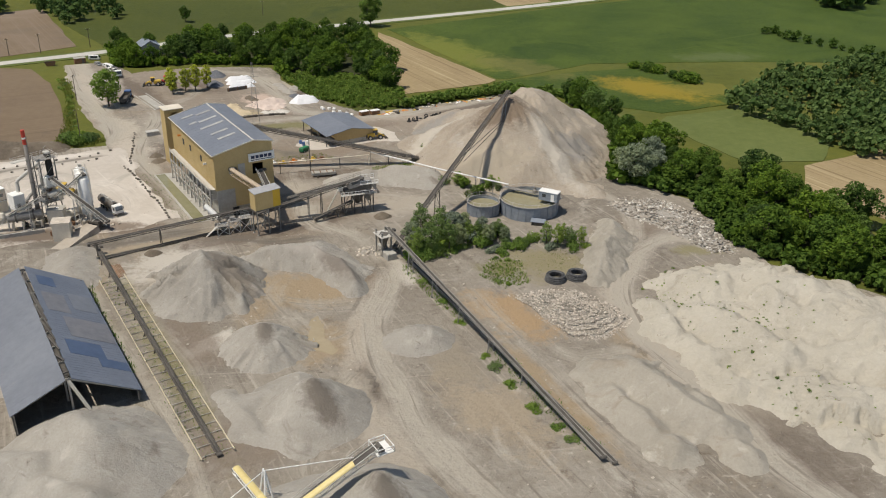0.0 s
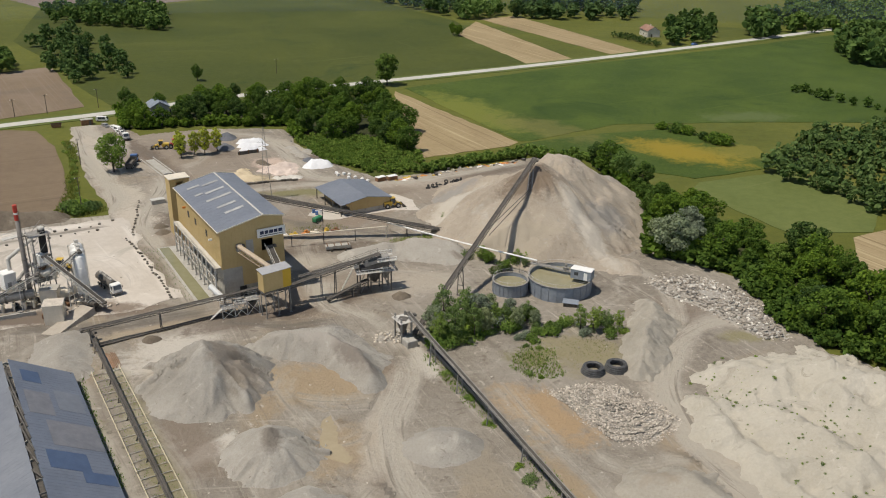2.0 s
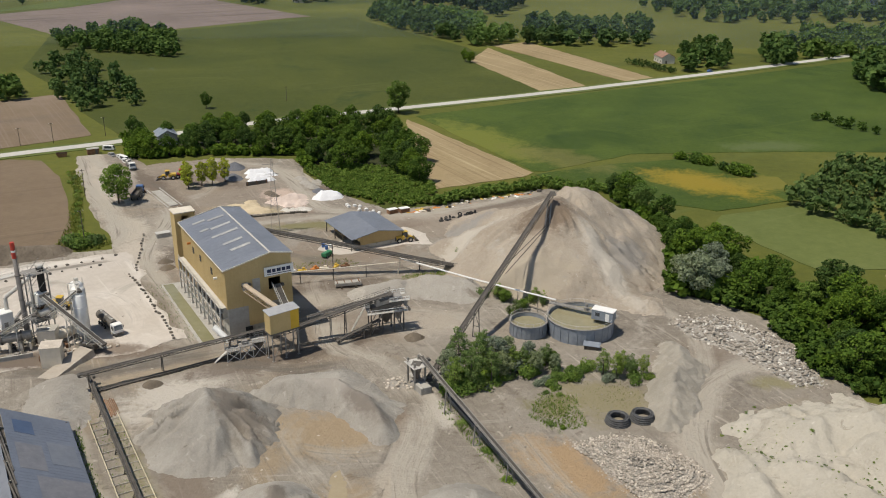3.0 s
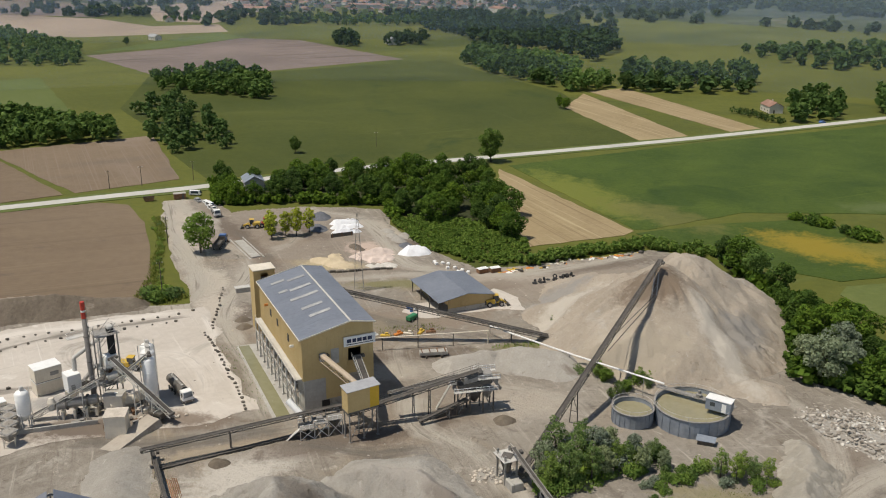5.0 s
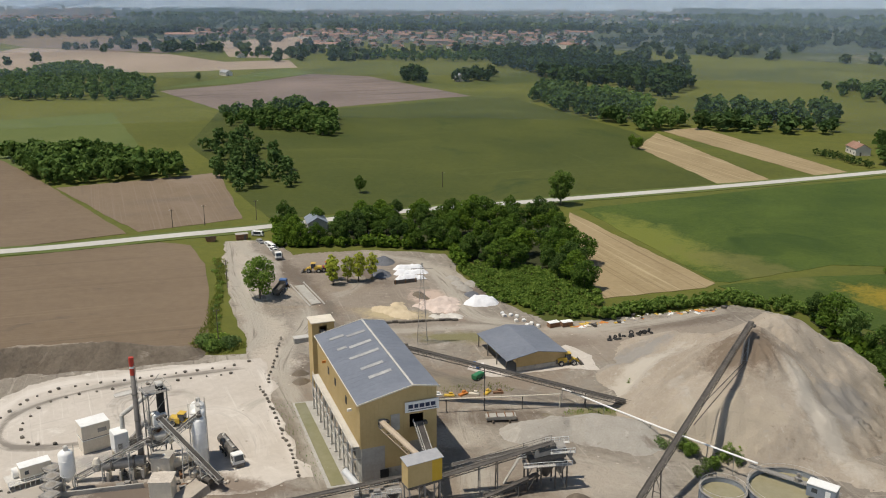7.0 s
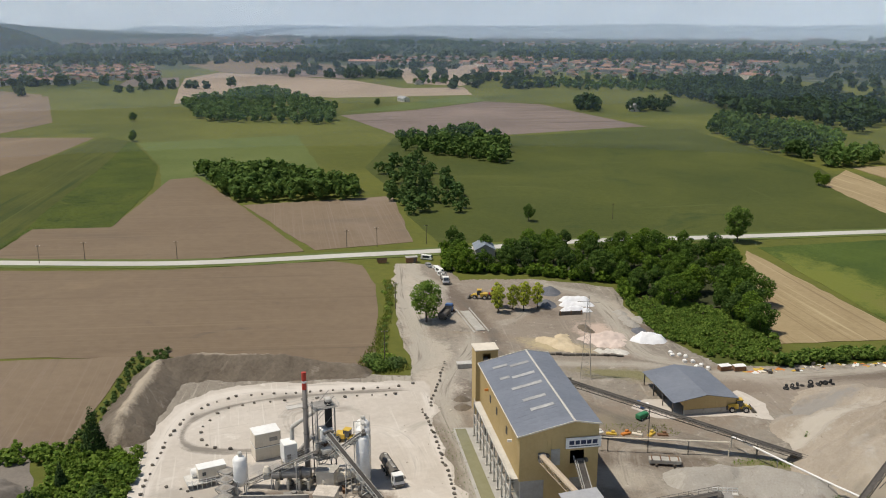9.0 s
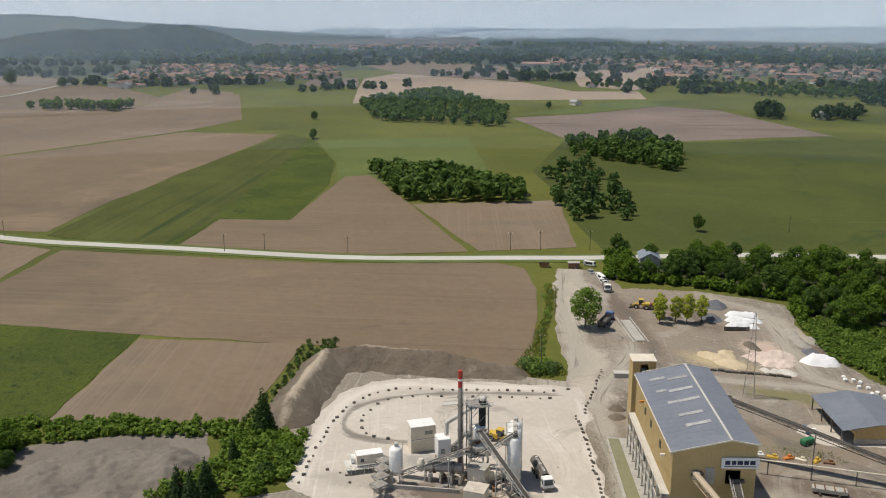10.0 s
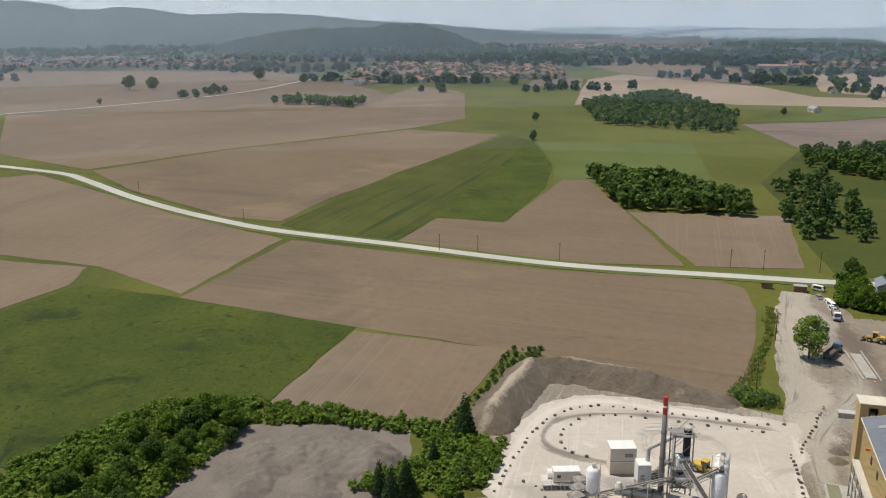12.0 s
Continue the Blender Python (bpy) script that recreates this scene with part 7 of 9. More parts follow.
part("bin", Geo().box(-0.4, 0.6, 9.6, 1.8, 1.6, 2.4), "cream_paint", tw)
part("bin_cone", Geo().lathe([(0.4, 5.7), (1.4, 8.4), (1.4, 9.4)], 4, -0.2, 0), "rusty", tw)
part("mixer", Geo().tube((-1.8, 0, 7.4), (1.8, 0, 7.4), 1.2, n=14), "cream_paint", tw)
part("elevator", Geo().box(1.0, -0.4, 12.4, 1.2, 1.5, 6.2, chamfer=0.1), "vent_black", tw, "black upright bucket elevator")
part("elevator_head", Geo().box(1.0, -0.4, 18.6, 1.4, 1.7, 0.6, chamfer=0.2), "pale_steel", tw)
part("drum", Geo().tube((-1.4, -2.2, 7.6), (0.8, -2.9, 8.2), 0.85, n=14), "pale_steel", tw)
part("cyclone", Geo().lathe([(0.3, 5.4), (0.8, 6.8), (0.8, 8.4), (0.4, 8.9)], 14, 1.6, -2.6), "cream_paint", tw)
for z in np.arange(0, 17, 4.0):
    for y in (-1.8, 1.8):
        part("brace", Geo().beam((-2, y, z), (2, y, z + 4), 0.09), "grey_steel", tw)
part("ladder", Geo().beam((-2.4, -1.9, 0.2), (-2.4, -1.9, 17), 0.08).beam((-2.4, -1.4, 0.2), (-2.4, -1.4, 17), 0.08), "pale_steel", tw)
part("outrigger", Geo().box(-5.2, 2.0, 17.4, 5.0, 1.6, 0.12).beam((-7.6, 1.2, 18.4), (-2.8, 1.2, 18.4), 0.07).beam((-7.6, 2.8, 18.4), (-2.8, 2.8, 18.4), 0.07).beam((-7.6, 1.2, 18.4), (-7.6, 2.8, 18.4), 0.07), "pale_steel", tw)

dr = thing("dryer_drum", pose(-107.2, 172.2, 0, 0, 0, PT - 28), "dusty grey dryer drum on a steel frame", "machine")
part("drum", Geo().tube((-4, 0, 3.4), (4.5, 0, 4.0), 1.1, n=20), "grey_steel", dr)
part("tyre_ring", Geo().tube((-2.2, 0, 3.52), (-1.8, 0, 3.55), 1.4, n=20).tube((2.2, 0, 3.83), (2.6, 0, 3.86), 1.4, n=20), "dark_steel", dr)
for x in (-3, -0.5, 2, 4):
    part("stand", Geo().box(x, 0, 0, 0.5, 2.6, 2.4), "cream_paint", dr)
part("burner", Geo().lathe([(0.8, 2.4), (0.9, 4.2), (0.5, 5.2)], 14, -5.2, 0), "cream_paint", dr)

bh = thing("filter_house", pose(-111.3, 177.0, 0, 0, 0, PT), "white baghouse filter on legs with a bent duct", "machine")
part("body", Geo().box(0, 1.2, 3.2, 3.0, 3.4, 4.4, chamfer=0.12), "white_paint", bh)
part("hopper", Geo().lathe([(0.4, 1.2), (1.9, 3.2)], 4, 0, 1.2), "cream_paint", bh)
for x in (-1.3, 1.3):
    for y in (-0.3, 2.7):
        part("leg", Geo().box(x, y, 0, 0.25, 0.25, 3.2), "cream_paint", bh)
part("duct", Geo().tube((1.0, 1.6, 7.4), (1.2, 1.8, 10.6), 0.5, n=12).tube((1.2, 1.8, 10.6), (7.0, 0.4, 14.4), 0.5, n=12), "pale_steel", bh, "pale bent exhaust duct")
part("panel", Geo().box(-0.4, -0.53, 4.0, 0.9, 0.06, 1.2), "grey_steel", bh)


def container(x, y, z, turn, label, mat="cream_paint", length=6.0, h=2.7, name="container", w=2.6):
    b = thing(name, pose(x, y, z, 0, 0, turn), label, "container")
    part("body", Geo().box(length / 2, w / 2, 0.12, length, w, h - 0.12), mat, b)
    g = Geo()
    for i in range(int(length / 0.5) + 1):
        g.box(i * 0.5, -0.03, 0.25, 0.12, 0.06, h - 0.4)
    part("rib", g, mat, b)
    part("roof", Geo().box(length / 2, w / 2, h, length + 0.15, w + 0.15, 0.12), "white_paint", b)
    part("frame", Geo().box(length / 2, w / 2, 0, length + 0.06, w + 0.06, 0.14), "grey_steel", b)
    return b


container(-121.8, 177.0, 0.1, PT, "lower cream plant container of a stacked pair", h=3.2, w=4.2)
c2 = container(-121.8, 177.0, 3.45, PT, "upper cream container with a white roof and a louvre", h=3.3, w=4.2)
part("louvre", Geo().box(4.3, -0.1, 1.2, 1.9, 0.08, 0.9), "grey_steel", c2)
c3 = container(-124.6, 162.0, 1.6, PT, "cream control cabin on a raised platform")
part("window", Geo().box(1.2, -0.08, 1.1, 0.8, 0.06, 0.8), "glass", c3)
pf = thing("platform", pose(-125.4, 160.2, 0, 0, 0, PT), "low pale platform with a handrail under the cabin", "platform")
part("deck", Geo().box(3.6, 2.0, 1.2, 8.6, 5.0, 0.2), "pale_steel", pf)
h = Geo()
for k in range(9):
    h.beam((-0.6 + k, -0.5, 0), (-0.6 + k, -0.5, 2.4), 0.09)
h.beam((-0.7, -0.5, 2.4), (7.8, -0.5, 2.4), 0.08).beam((-0.7, -0.5, 1.9), (7.8, -0.5, 1.9), 0.06)
part("handrail", h, "white_paint", pf)
wt = thing("water_tank", pose(-127.2, 163.6, 0, 0, 0, PT), "small white cylindrical tank beside the cabin", "tank")
part("body", Geo().tube((-1.0, 0, 2.2), (1.0, 0, 2.2), 1.1, n=18), "white_paint", wt)
part("cradle", Geo().box(-0.6, 0, 0, 0.3, 1.6, 1.4).box(0.6, 0, 0, 0.3, 1.6, 1.4), "dark_steel", wt)


def silo(x, y, r, h, label, legs=2.5, mat="white_paint"):
    b = thing("silo", pose(x, y, 0, 0, 0, PT), label, "silo", "silos of the asphalt plant")
    part("shell", Geo().lathe([(0.35, legs - 0.2), (r, legs + r * 1.1), (r, h - 0.5), (r * 0.75, h), (0.1, h + 0.15)], 24), mat, b, smooth=True)
    for z in np.arange(legs + r * 1.1, h - 0.5, 3.4):
        part("seam", Geo().lathe([(r, z), (r + 0.05, z + 0.05), (r, z + 0.1)], 24, cap=False), mat, b)
    for i in range(4):
        t = math.pi / 4 + i * math.pi / 2
        part("leg", Geo().box(r * 0.92 * math.cos(t), r * 0.92 * math.sin(t), 0, 0.22, 0.22, legs + r * 1.1 + 0.6), "pale_steel", b)
    part("vent", Geo().box(0.2, 0.1, h, 0.8, 0.8, 1.1, chamfer=0.15), "pale_steel", b)
    part("ladder", Geo().beam((r + 0.15, -0.2, 0.3), (r + 0.15, -0.2, h + 0.8), 0.06).beam((r + 0.15, 0.2, 0.3), (r + 0.15, 0.2, h + 0.8), 0.06), "pale_steel", b)
    return b


silo(-93.9, 180.8, 1.55, 12.4, "tall white storage silo beside the tanker", legs=0.6)
silo(-95.6, 183.2, 1.55, 12.8, "tall white storage silo behind the first", legs=0.6)
silo(-97.4, 185.6, 1.55, 13.0, "tall white storage silo at the back of the row", legs=0.6)
silo(-114.3, 164.2, 1.45, 9.3, "white filler silo on steel legs")
sp = thing("silo_walkway", pose(-94, 181, 0, 0, 0, PT + 70), "grey walkway over the silo tops", "walkway")
part("deck", Geo().box(2.6, 0, 13.3, 7.0, 0.8, 0.1).beam((-0.8, 0.4, 14.3), (6, 0.4, 14.3), 0.06).beam((-0.8, -0.4, 14.3), (6, -0.4, 14.3), 0.06), "pale_steel", sp)
for x in (0.0, 5.0):
    part("post", Geo().box(x, 1.9, 0, 0.16, 0.16, 13.3).beam((x, 1.9, 13.2), (x, 0, 13.2), 0.12), "pale_steel", sp)
gb = thing("plant_house", pose(-101.9, 174.4, 0, 0, 0, 17), "grey-brown sheet metal plant house with a flat roof", "building")
part("wall", Geo().box(2.0, 1.6, 0, 4.1, 3.2, 4.6), "cream_paint", gb)
part("roof", Geo().box(2.0, 1.6, 4.6, 4.4, 3.5, 0.2), "concrete", gb)
part("roof_hatch", Geo().box(2.4, 1.4, 4.8, 0.7, 0.35, 0.12), "white_paint", gb)
gb = thing("plant_house", pose(-95.6, 165.6, 0, 0, 0, 23), "cream plant house with a tan flat roof", "building")
part("wall", Geo().box(2.2, 2.0, 0, 4.4, 4.0, 5.0), "cream_paint", gb)
part("roof", Geo().box(2.2, 2.0, 5.0, 4.7, 4.3, 0.2), "stone", gb)
conveyor("plant_conveyor", (-115.5, 167.4, 1.4), (-101.5, 174.7, 9.4), 0.9, "pale inclined conveyor of the asphalt plant", [(0.35, 0), (0.7, 0)], truss="pale_steel")
conveyor("plant_conveyor", (-85.2, 174.9, 2.8), (-100.5, 176.8, 13.2), 1.0, "pale skip conveyor falling from the mixing tower", [(0.3, 0), (0.6, 0)], truss="pale_steel", rail=False)
conveyor("plant_conveyor", (-99.0, 175.5, 8.6), (-93.4, 180.6, 13.6), 0.8, "short pale conveyor leading up to the silos", truss="pale_steel", rail=False)
hp = thing("feed_hopper", pose(-88.8, 175.8, 0, 0, 0, 35), "dark steel feed hopper with a grating", "hopper")
part("body", Geo().lathe([(0.8, 0.4), (2.4, 2.2), (2.4, 2.7)], 4), "dark_steel", hp)
part("frame", Geo().box(0, 0, 2.7, 3.8, 0.2, 0.25, math.pi / 4).box(0, 0, 2.7, 0.2, 3.8, 0.25, math.pi / 4), "pale_steel", hp)
for i in range(4):
    t = math.pi / 2 * i
    part("leg", Geo().box(2.0 * math.cos(t), 2.0 * math.sin(t), 0, 0.25, 0.25, 2.2), "grey_steel", hp)
g = Geo().add([(-94.5, 160.5, 0), (-90.5, 159.5, 0), (-87.0, 174.0, 0), (-91.5, 175.0, 0), (-87.5, 173.6, 1.8), (-91.2, 174.6, 1.8)], [(0, 1, 4, 5), (1, 2, 4), (0, 5, 3), (2, 3, 5, 4)])
setting("ramp", g, "track", "earth ramp up to the feed hopper", "ramp")
for i in range(4):
    s = i * 3.6
    b = thing("feed_bin", pose(-120.2 + s * 0.66, 166.2 - s * 0.78, 0, 0, 0, -50), "grey cold-feed bin heaped with gravel", "bin", "cold-feed bins")
    part("body", Geo().lathe([(0.7, 1.2), (2.1, 3.0), (2.1, 3.5)], 4), "grey_steel", b)
    part("load", Geo().lathe([(1.9, 3.2), (0.2, 3.9)], 8), "gravel", b)
    for k in range(4):
        t = math.pi / 4 + k * math.pi / 2
        part("leg", Geo().box(1.5 * math.cos(t), 1.5 * math.sin(t), 0, 0.2, 0.2, 2.4), "cream_paint", b)
bt = thing("bitumen_tank", pose(-99.0, 179.0, 0, 0, 0, PT + 5), "long cream bitumen tank on saddles below the tower", "tank")
part("shell", Geo().tube((-4.5, 0, 1.9), (4.0, 0, 1.9), 1.15, n=20), "cream_paint", bt)
for x in (-3, 2.6):
    part("saddle", Geo().box(x, 0, 0, 0.4, 2.0, 1.1), "dark_steel", bt)
part("manhole", Geo().lathe([(0.4, 2.9), (0.4, 3.4)], 12, -1, 0), "grey_steel", bt)
pk = thing("pipe_rack", pose(-108.5, 179.6, 0, 0, 0, PT), "dark pipes on low stands round the mixing tower", "pipework")
for k in range(4):
    part("pipe", Geo().tube((-7 + k, -5.4 + 0.5 * k, 0.9 + 0.25 * k), (9 - k, -5.0 + 0.5 * k, 0.9 + 0.25 * k), 0.12, n=8), ("dark_steel", "pale_steel", "cream_paint", "grey_steel")[k], pk)
for x in (-5, 0, 5):
    part("stand", Geo().box(x, -4.6, 0, 0.2, 2.2, 1.6), "dark_steel", pk)
fb = thing("blower", pose(-113.5, 183.0, 0, 0, 0, PT), "dark exhaust blower with a bent pipe behind the filter", "machine")
part("casing", Geo().tube((0, -0.5, 1.6), (0, 0.5, 1.6), 1.3, n=20), "dark_steel", fb)
part("base", Geo().box(0, 0, 0, 2.6, 1.6, 0.6), "concrete", fb)
part("pipe", Geo().tube((0, 0.4, 2.6), (4.0, 1.5, 5.2), 0.45, n=12), "grey_steel", fb)
r7 = random.Random(77)
for k in range(16):
    x, y = r7.uniform(-107, -90), 0
    y = 170 + (x + 107) * 0.42 + r7.uniform(-4.5, 3.0)
    g = Geo().box(0, 0, 0.1, r7.uniform(0.8, 2.2), r7.uniform(0.6, 1.2), r7.uniform(0.4, 1.5), chamfer=0.08)
    single("machine_box", g, r7.choice(("grey_steel", "dark_steel", "cream_paint", "rusty")), pose(x, y, 0.05, 0, 0, r7.uniform(0, 180)), "small dusty machine box standing beside the asphalt plant", "equipment", "equipment round the plant")
for k in range(26):
    x = r7.uniform(-99, -84)
    single("stone_block", lump_mesh_geo(300 + k), "stone", Matrix.LocRotScale((x, 172.2 + (x + 99) * 0.45 + r7.uniform(-.6, .6), 0.3), Euler((0, 0, r7.random() * 6)), (0.6, 0.5, 0.5)), "pale stone block edging the gravel pad", "stone", "blocks edging the pad")
wl = thing("retaining_wall", pose(-116.5, 160.5, 0, 0, 0, 33), "long low concrete wall beside the plant", "wall")
part("wall", Geo().box(9, 0, 0, 19, 0.4, 1.2, chamfer=0.05), "concrete", wl)


# ---- vehicles ----
def wheel(parent, x, y, r, w):
    t = part("wheel", Geo().tube((x, y - w / 2, r), (x, y + w / 2, r), r, n=16), "rubber", parent)
    part("rim", Geo().tube((x, y - w / 2 - 0.02, r), (x, y + w / 2 + 0.02, r), r * 0.55, n=12), "pale_steel", t)


def cab_geo(g, x, z, l, w, h, slope=0.35):
    v = [(x, -w / 2, z), (x + l, -w / 2, z), (x + l, w / 2, z), (x, w / 2, z), (x, -w / 2, z + h), (x + l - slope, -w / 2 + 0.08, z + h), (x + l - slope, w / 2 - 0.08, z + h), (x, w / 2, z + h)]
    g.add(v, [(3, 2, 1, 0), (0, 1, 5, 4), (1, 2, 6, 5), (2, 3, 7, 6), (3, 0, 4, 7), (4, 5, 6, 7)])


def truck(x, y, turn, label, load="tank", cab="white_paint"):
    b = thing("truck", pose(x, y, 0.1, 0, 0, turn), label, "truck")
    part("chassis", Geo().box(0, 0, 0.75, 10.6, 1.0, 0.35), "dark_steel", b)
    g = Geo()
    cab_geo(g, 3.6, 0.9, 2.2, 2.4, 2.1)
    c = part("cab", g, cab, b)
    part("windscreen", Geo().sheet((5.80, -1.0, 1.75), (5.80, 1.0, 1.75), (5.50, 0.95, 2.85), (5.50, -0.95, 2.85), -0.05), "glass", c)
    part("bumper", Geo().box(5.75, 0, 0.5, 0.25, 2.4, 0.5), "dark_steel", c)
    for s in (-0.8, 0.8):
        part("headlight", Geo().box(5.86, s, 0.7, 0.08, 0.35, 0.18), "skylight", c)
        part("mirror", Geo().box(5.4, s * 1.75, 1.9, 0.15, 0.2, 0.6), "dark_steel", c)
        part("side_window", Geo().box(4.7, s * 1.5, 1.85, 0.9, 0.04, 0.75), "glass", c)
    if load == "tank":
        part("tank", Geo().tube((-5.4, 0, 2.15), (3.3, 0, 2.15), 1.15, n=24), "dark_steel", b, "dark grey cylindrical tank")
        part("walkway", Geo().box(-1, 0, 3.28, 7.0, 0.6, 0.08), "grey_steel", b)
        for k in (-4.2, -1.0, 2.2):
            part("manhole", Geo().lathe([(0.3, 3.3), (0.3, 3.55)], 12, k, 0), "pale_steel", b)
    else:
        g = Geo().box(-1, 0, 1.2, 8.4, 2.4, 0.15)
        for s in (-1.2, 1.2):
            g.box(-1, s, 1.3, 8.4, 0.1, 1.0)
        g.box(-5.15, 0, 1.3, 0.1, 2.4, 1.0).box(3.15, 0, 1.3, 0.1, 2.4, 1.3)
        part("tipper_body", g, load, b)
    for xx in (4.6, -0.6, -2.6, -4.0):
        for s in (-1.0, 1.0):
            wheel(b, xx, s, 0.5, 0.35)
    return b


truck(-91.2, 187.6, -38, "road tanker with a dark tank and a white cab", "tank")
truck(-158, 322.5, -52, "white tipper lorry parked by the copse", "grey_steel")
truck(-136.5, 287.5, 105, "dark lorry parked in the shade of the tree", "dark_steel", "blue_paint")


def loader(x, y, turn, label, mat="yellow_paint"):
    b = thing("wheel_loader", pose(x, y, 0.1, 0, 0, turn), label, "loader")
    part("rear_body", Geo().box(-1.9, 0, 1.0, 2.8, 2.1, 1.3, chamfer=0.2), mat, b)
    part("front_frame", Geo().box(1.1, 0, 0.9, 1.9, 1.5, 0.9, chamfer=0.15), mat, b)
    c = part("cab", Geo().box(-0.2, 0, 1.6, 1.5, 1.6, 1.7, chamfer=0.12), "glass", b)
    part("cab_roof", Geo().box(-0.2, 0, 3.3, 1.7, 1.8, 0.15), mat, c)
    part("counterweight", Geo().box(-3.4, 0, 0.8, 0.5, 2.2, 1.1, chamfer=0.1), "dark_steel", b)
    for s in (-0.55, 0.55):
        part("lift_arm", Geo().beam((0.9, s, 1.9), (3.2, s, 0.8), 0.25, 0.4), mat, b)
    g = Geo().box(3.6, 0, 0.15, 1.2, 2.9, 0.1)
    g.add([(3.1, -1.45, 0.15), (3.1, 1.45, 0.15), (3.1, 1.45, 1.4), (3.1, -1.45, 1.4), (3.0, -1.45, 0.15), (3.0, 1.45, 0.15), (3.0, 1.45, 1.4), (3.0, -1.45, 1.4)],
          [(0, 1, 2, 3), (7, 6, 5, 4), (0, 3, 7, 4), (1, 5, 6, 2), (3, 2, 6, 7)])
    for s in (-1.45, 1.45):
        g.add([(3.0, s, 0.15), (4.2, s, 0.15), (3.0, s, 1.3)], [(0, 1, 2)])
    part("bucket", g, "dark_steel", b)
    for xx in (-2.2, 1.4):
        for s in (-1.1, 1.1):
            wheel(b, xx, s, 0.8, 0.6)
    return b


loader(-109.5, 196.0, 10, "yellow wheel loader parked behind the mixing tower")
loader(-136.0, 310.0, 205, "yellow wheel loader parked in the upper yard")
loader(-131.8, 313.0, 215, "red compact loader parked in the upper yard", "red_paint")
loader(-32.3, 262.0, 30, "yellow wheel loader parked against the shed")


def car(x, y, turn, label, mat="white_paint", long=4.4, tall=1.5, van=False):
    b = thing("van" if van else "car", pose(x, y, 0.1, 0, 0, turn), label, "van" if van else "car", "parked vehicles")
    L, h = long / 2, tall
    top = (L - 0.6) if van else (L - 1.7)
    back = -L + (0.1 if van else 0.6)
    prof = [(-L, 0.35), (L, 0.35), (L, 0.75), (top + 0.7, 0.9), (top, h), (back, h), (-L, 0.85)]
    w = 0.85
    n = len(prof)
    v = [(px, -w, z) for px, z in prof] + [(px, w, z) for px, z in prof]
    part("body", Geo().add(v, [tuple(range(n)), tuple(range(2 * n - 1, n - 1, -1))] + [(i, i + n, (i + 1) % n + n, (i + 1) % n) for i in range(n)]), mat, b)
    part("windscreen", Geo().sheet((top + 0.66, -0.75, 0.98), (top + 0.66, 0.75, 0.98), (top + 0.08, 0.72, h - 0.05), (top + 0.08, -0.72, h - 0.05), -0.04), "glass", b)
    for s in (-1, 1):
        part("side_window", Geo().box(0.0, s * 0.86, 0.92, top + 1.2, 0.02, h - 1.02), "glass", b)
    for xx in (-L + 0.8, L - 0.8):
        for s in (-0.78, 0.78):
            wheel(b, xx, s, 0.32, 0.2)
    return b


car(-165, 330.5, -35, "white van parked beside the copse", van=True, long=5.2, tall=2.1)
car(-168.5, 334, -35, "white car parked beside the copse")
car(-173.5, 336, -35, "silver-white car parked beside the copse", "skylight")
car(-180, 345, 10, "white van parked by the entrance", van=True, long=5.0, tall=2.0)
car(-162, 327, -35, "white pickup parked beside the copse", van=True, long=5.0, tall=1.8)
car(93, 598.5, 40, "dark car driving along the road", "blue_paint")

# ---- upper yard ----
hut = thing("gate_hut", pose(-183.5, 338.5, 0, 0, 0, 40), "rusty brown gate hut at the entrance", "hut")
part("body", Geo().box(0, 0, 0, 4.6, 2.6, 2.3), "rusty", hut)
part("roof", Geo().box(0, 0, 2.3, 5.0, 3.0, 0.15), "concrete", hut)
part("door", Geo().box(1.2, -1.33, 0, 0.9, 0.06, 2.0), "dark_steel", hut)
sk = thing("skip", pose(-193.5, 331.5, 0, 0, 0, 35), "rusty brown waste skip beside the gate", "skip")
part("body", Geo().add([(-1.6, -0.9, 0.1), (1.6, -0.9, 0.1), (1.6, 0.9, 0.1), (-1.6, 0.9, 0.1), (-2.2, -1.1, 1.7), (2.2, -1.1, 1.7), (2.2, 1.1, 1.7), (-2.2, 1.1, 1.7)],
                       [(3, 2, 1, 0), (0, 1, 5, 4), (1, 2, 6, 5), (2, 3, 7, 6), (3, 0, 4, 7)]), "rusty", sk)
part("rim", Geo().beam((-2.2, -1.1, 1.7), (2.2, -1.1, 1.7), 0.12).beam((-2.2, 1.1, 1.7), (2.2, 1.1, 1.7), 0.12), "dark_steel", sk)
bk = thing("bunker", pose(-108.5, 251, 0, 0, 0, TURN), "small concrete box with a grey lid", "box")
part("body", Geo().box(0, 0, 0, 4.2, 2.2, 1.5, chamfer=0.08), "concrete", bk)
part("lid", Geo().box(0, 0, 1.5, 4.4, 2.4, 0.15), "pale_steel", bk)
wb = thing("weighbridge", pose(-126, 287.5, 0, 0, 0, -45), "long concrete weighbridge with side kerbs", "weighbridge")
part("deck", Geo().box(0, 0, 0, 20, 3.2, 0.45, chamfer=0.05), "concrete", wb)
for s in (-2.4, 2.4):
    part("kerb", Geo().box(-1, s, 0, 24, 0.5, 0.35), "concrete", wb)
part("barrier", Geo().box(-13, -3.6, 0, 5.0, 0.4, 0.9, chamfer=0.05), "rusty", wb)
wb = thing("barrier_wall", pose(-138, 292, 0, 0, 0, -45), "low concrete barrier row across the yard", "barrier")
part("wall", Geo().box(0, 0, 0, 9, 0.5, 0.9, chamfer=0.1), "concrete", wb)
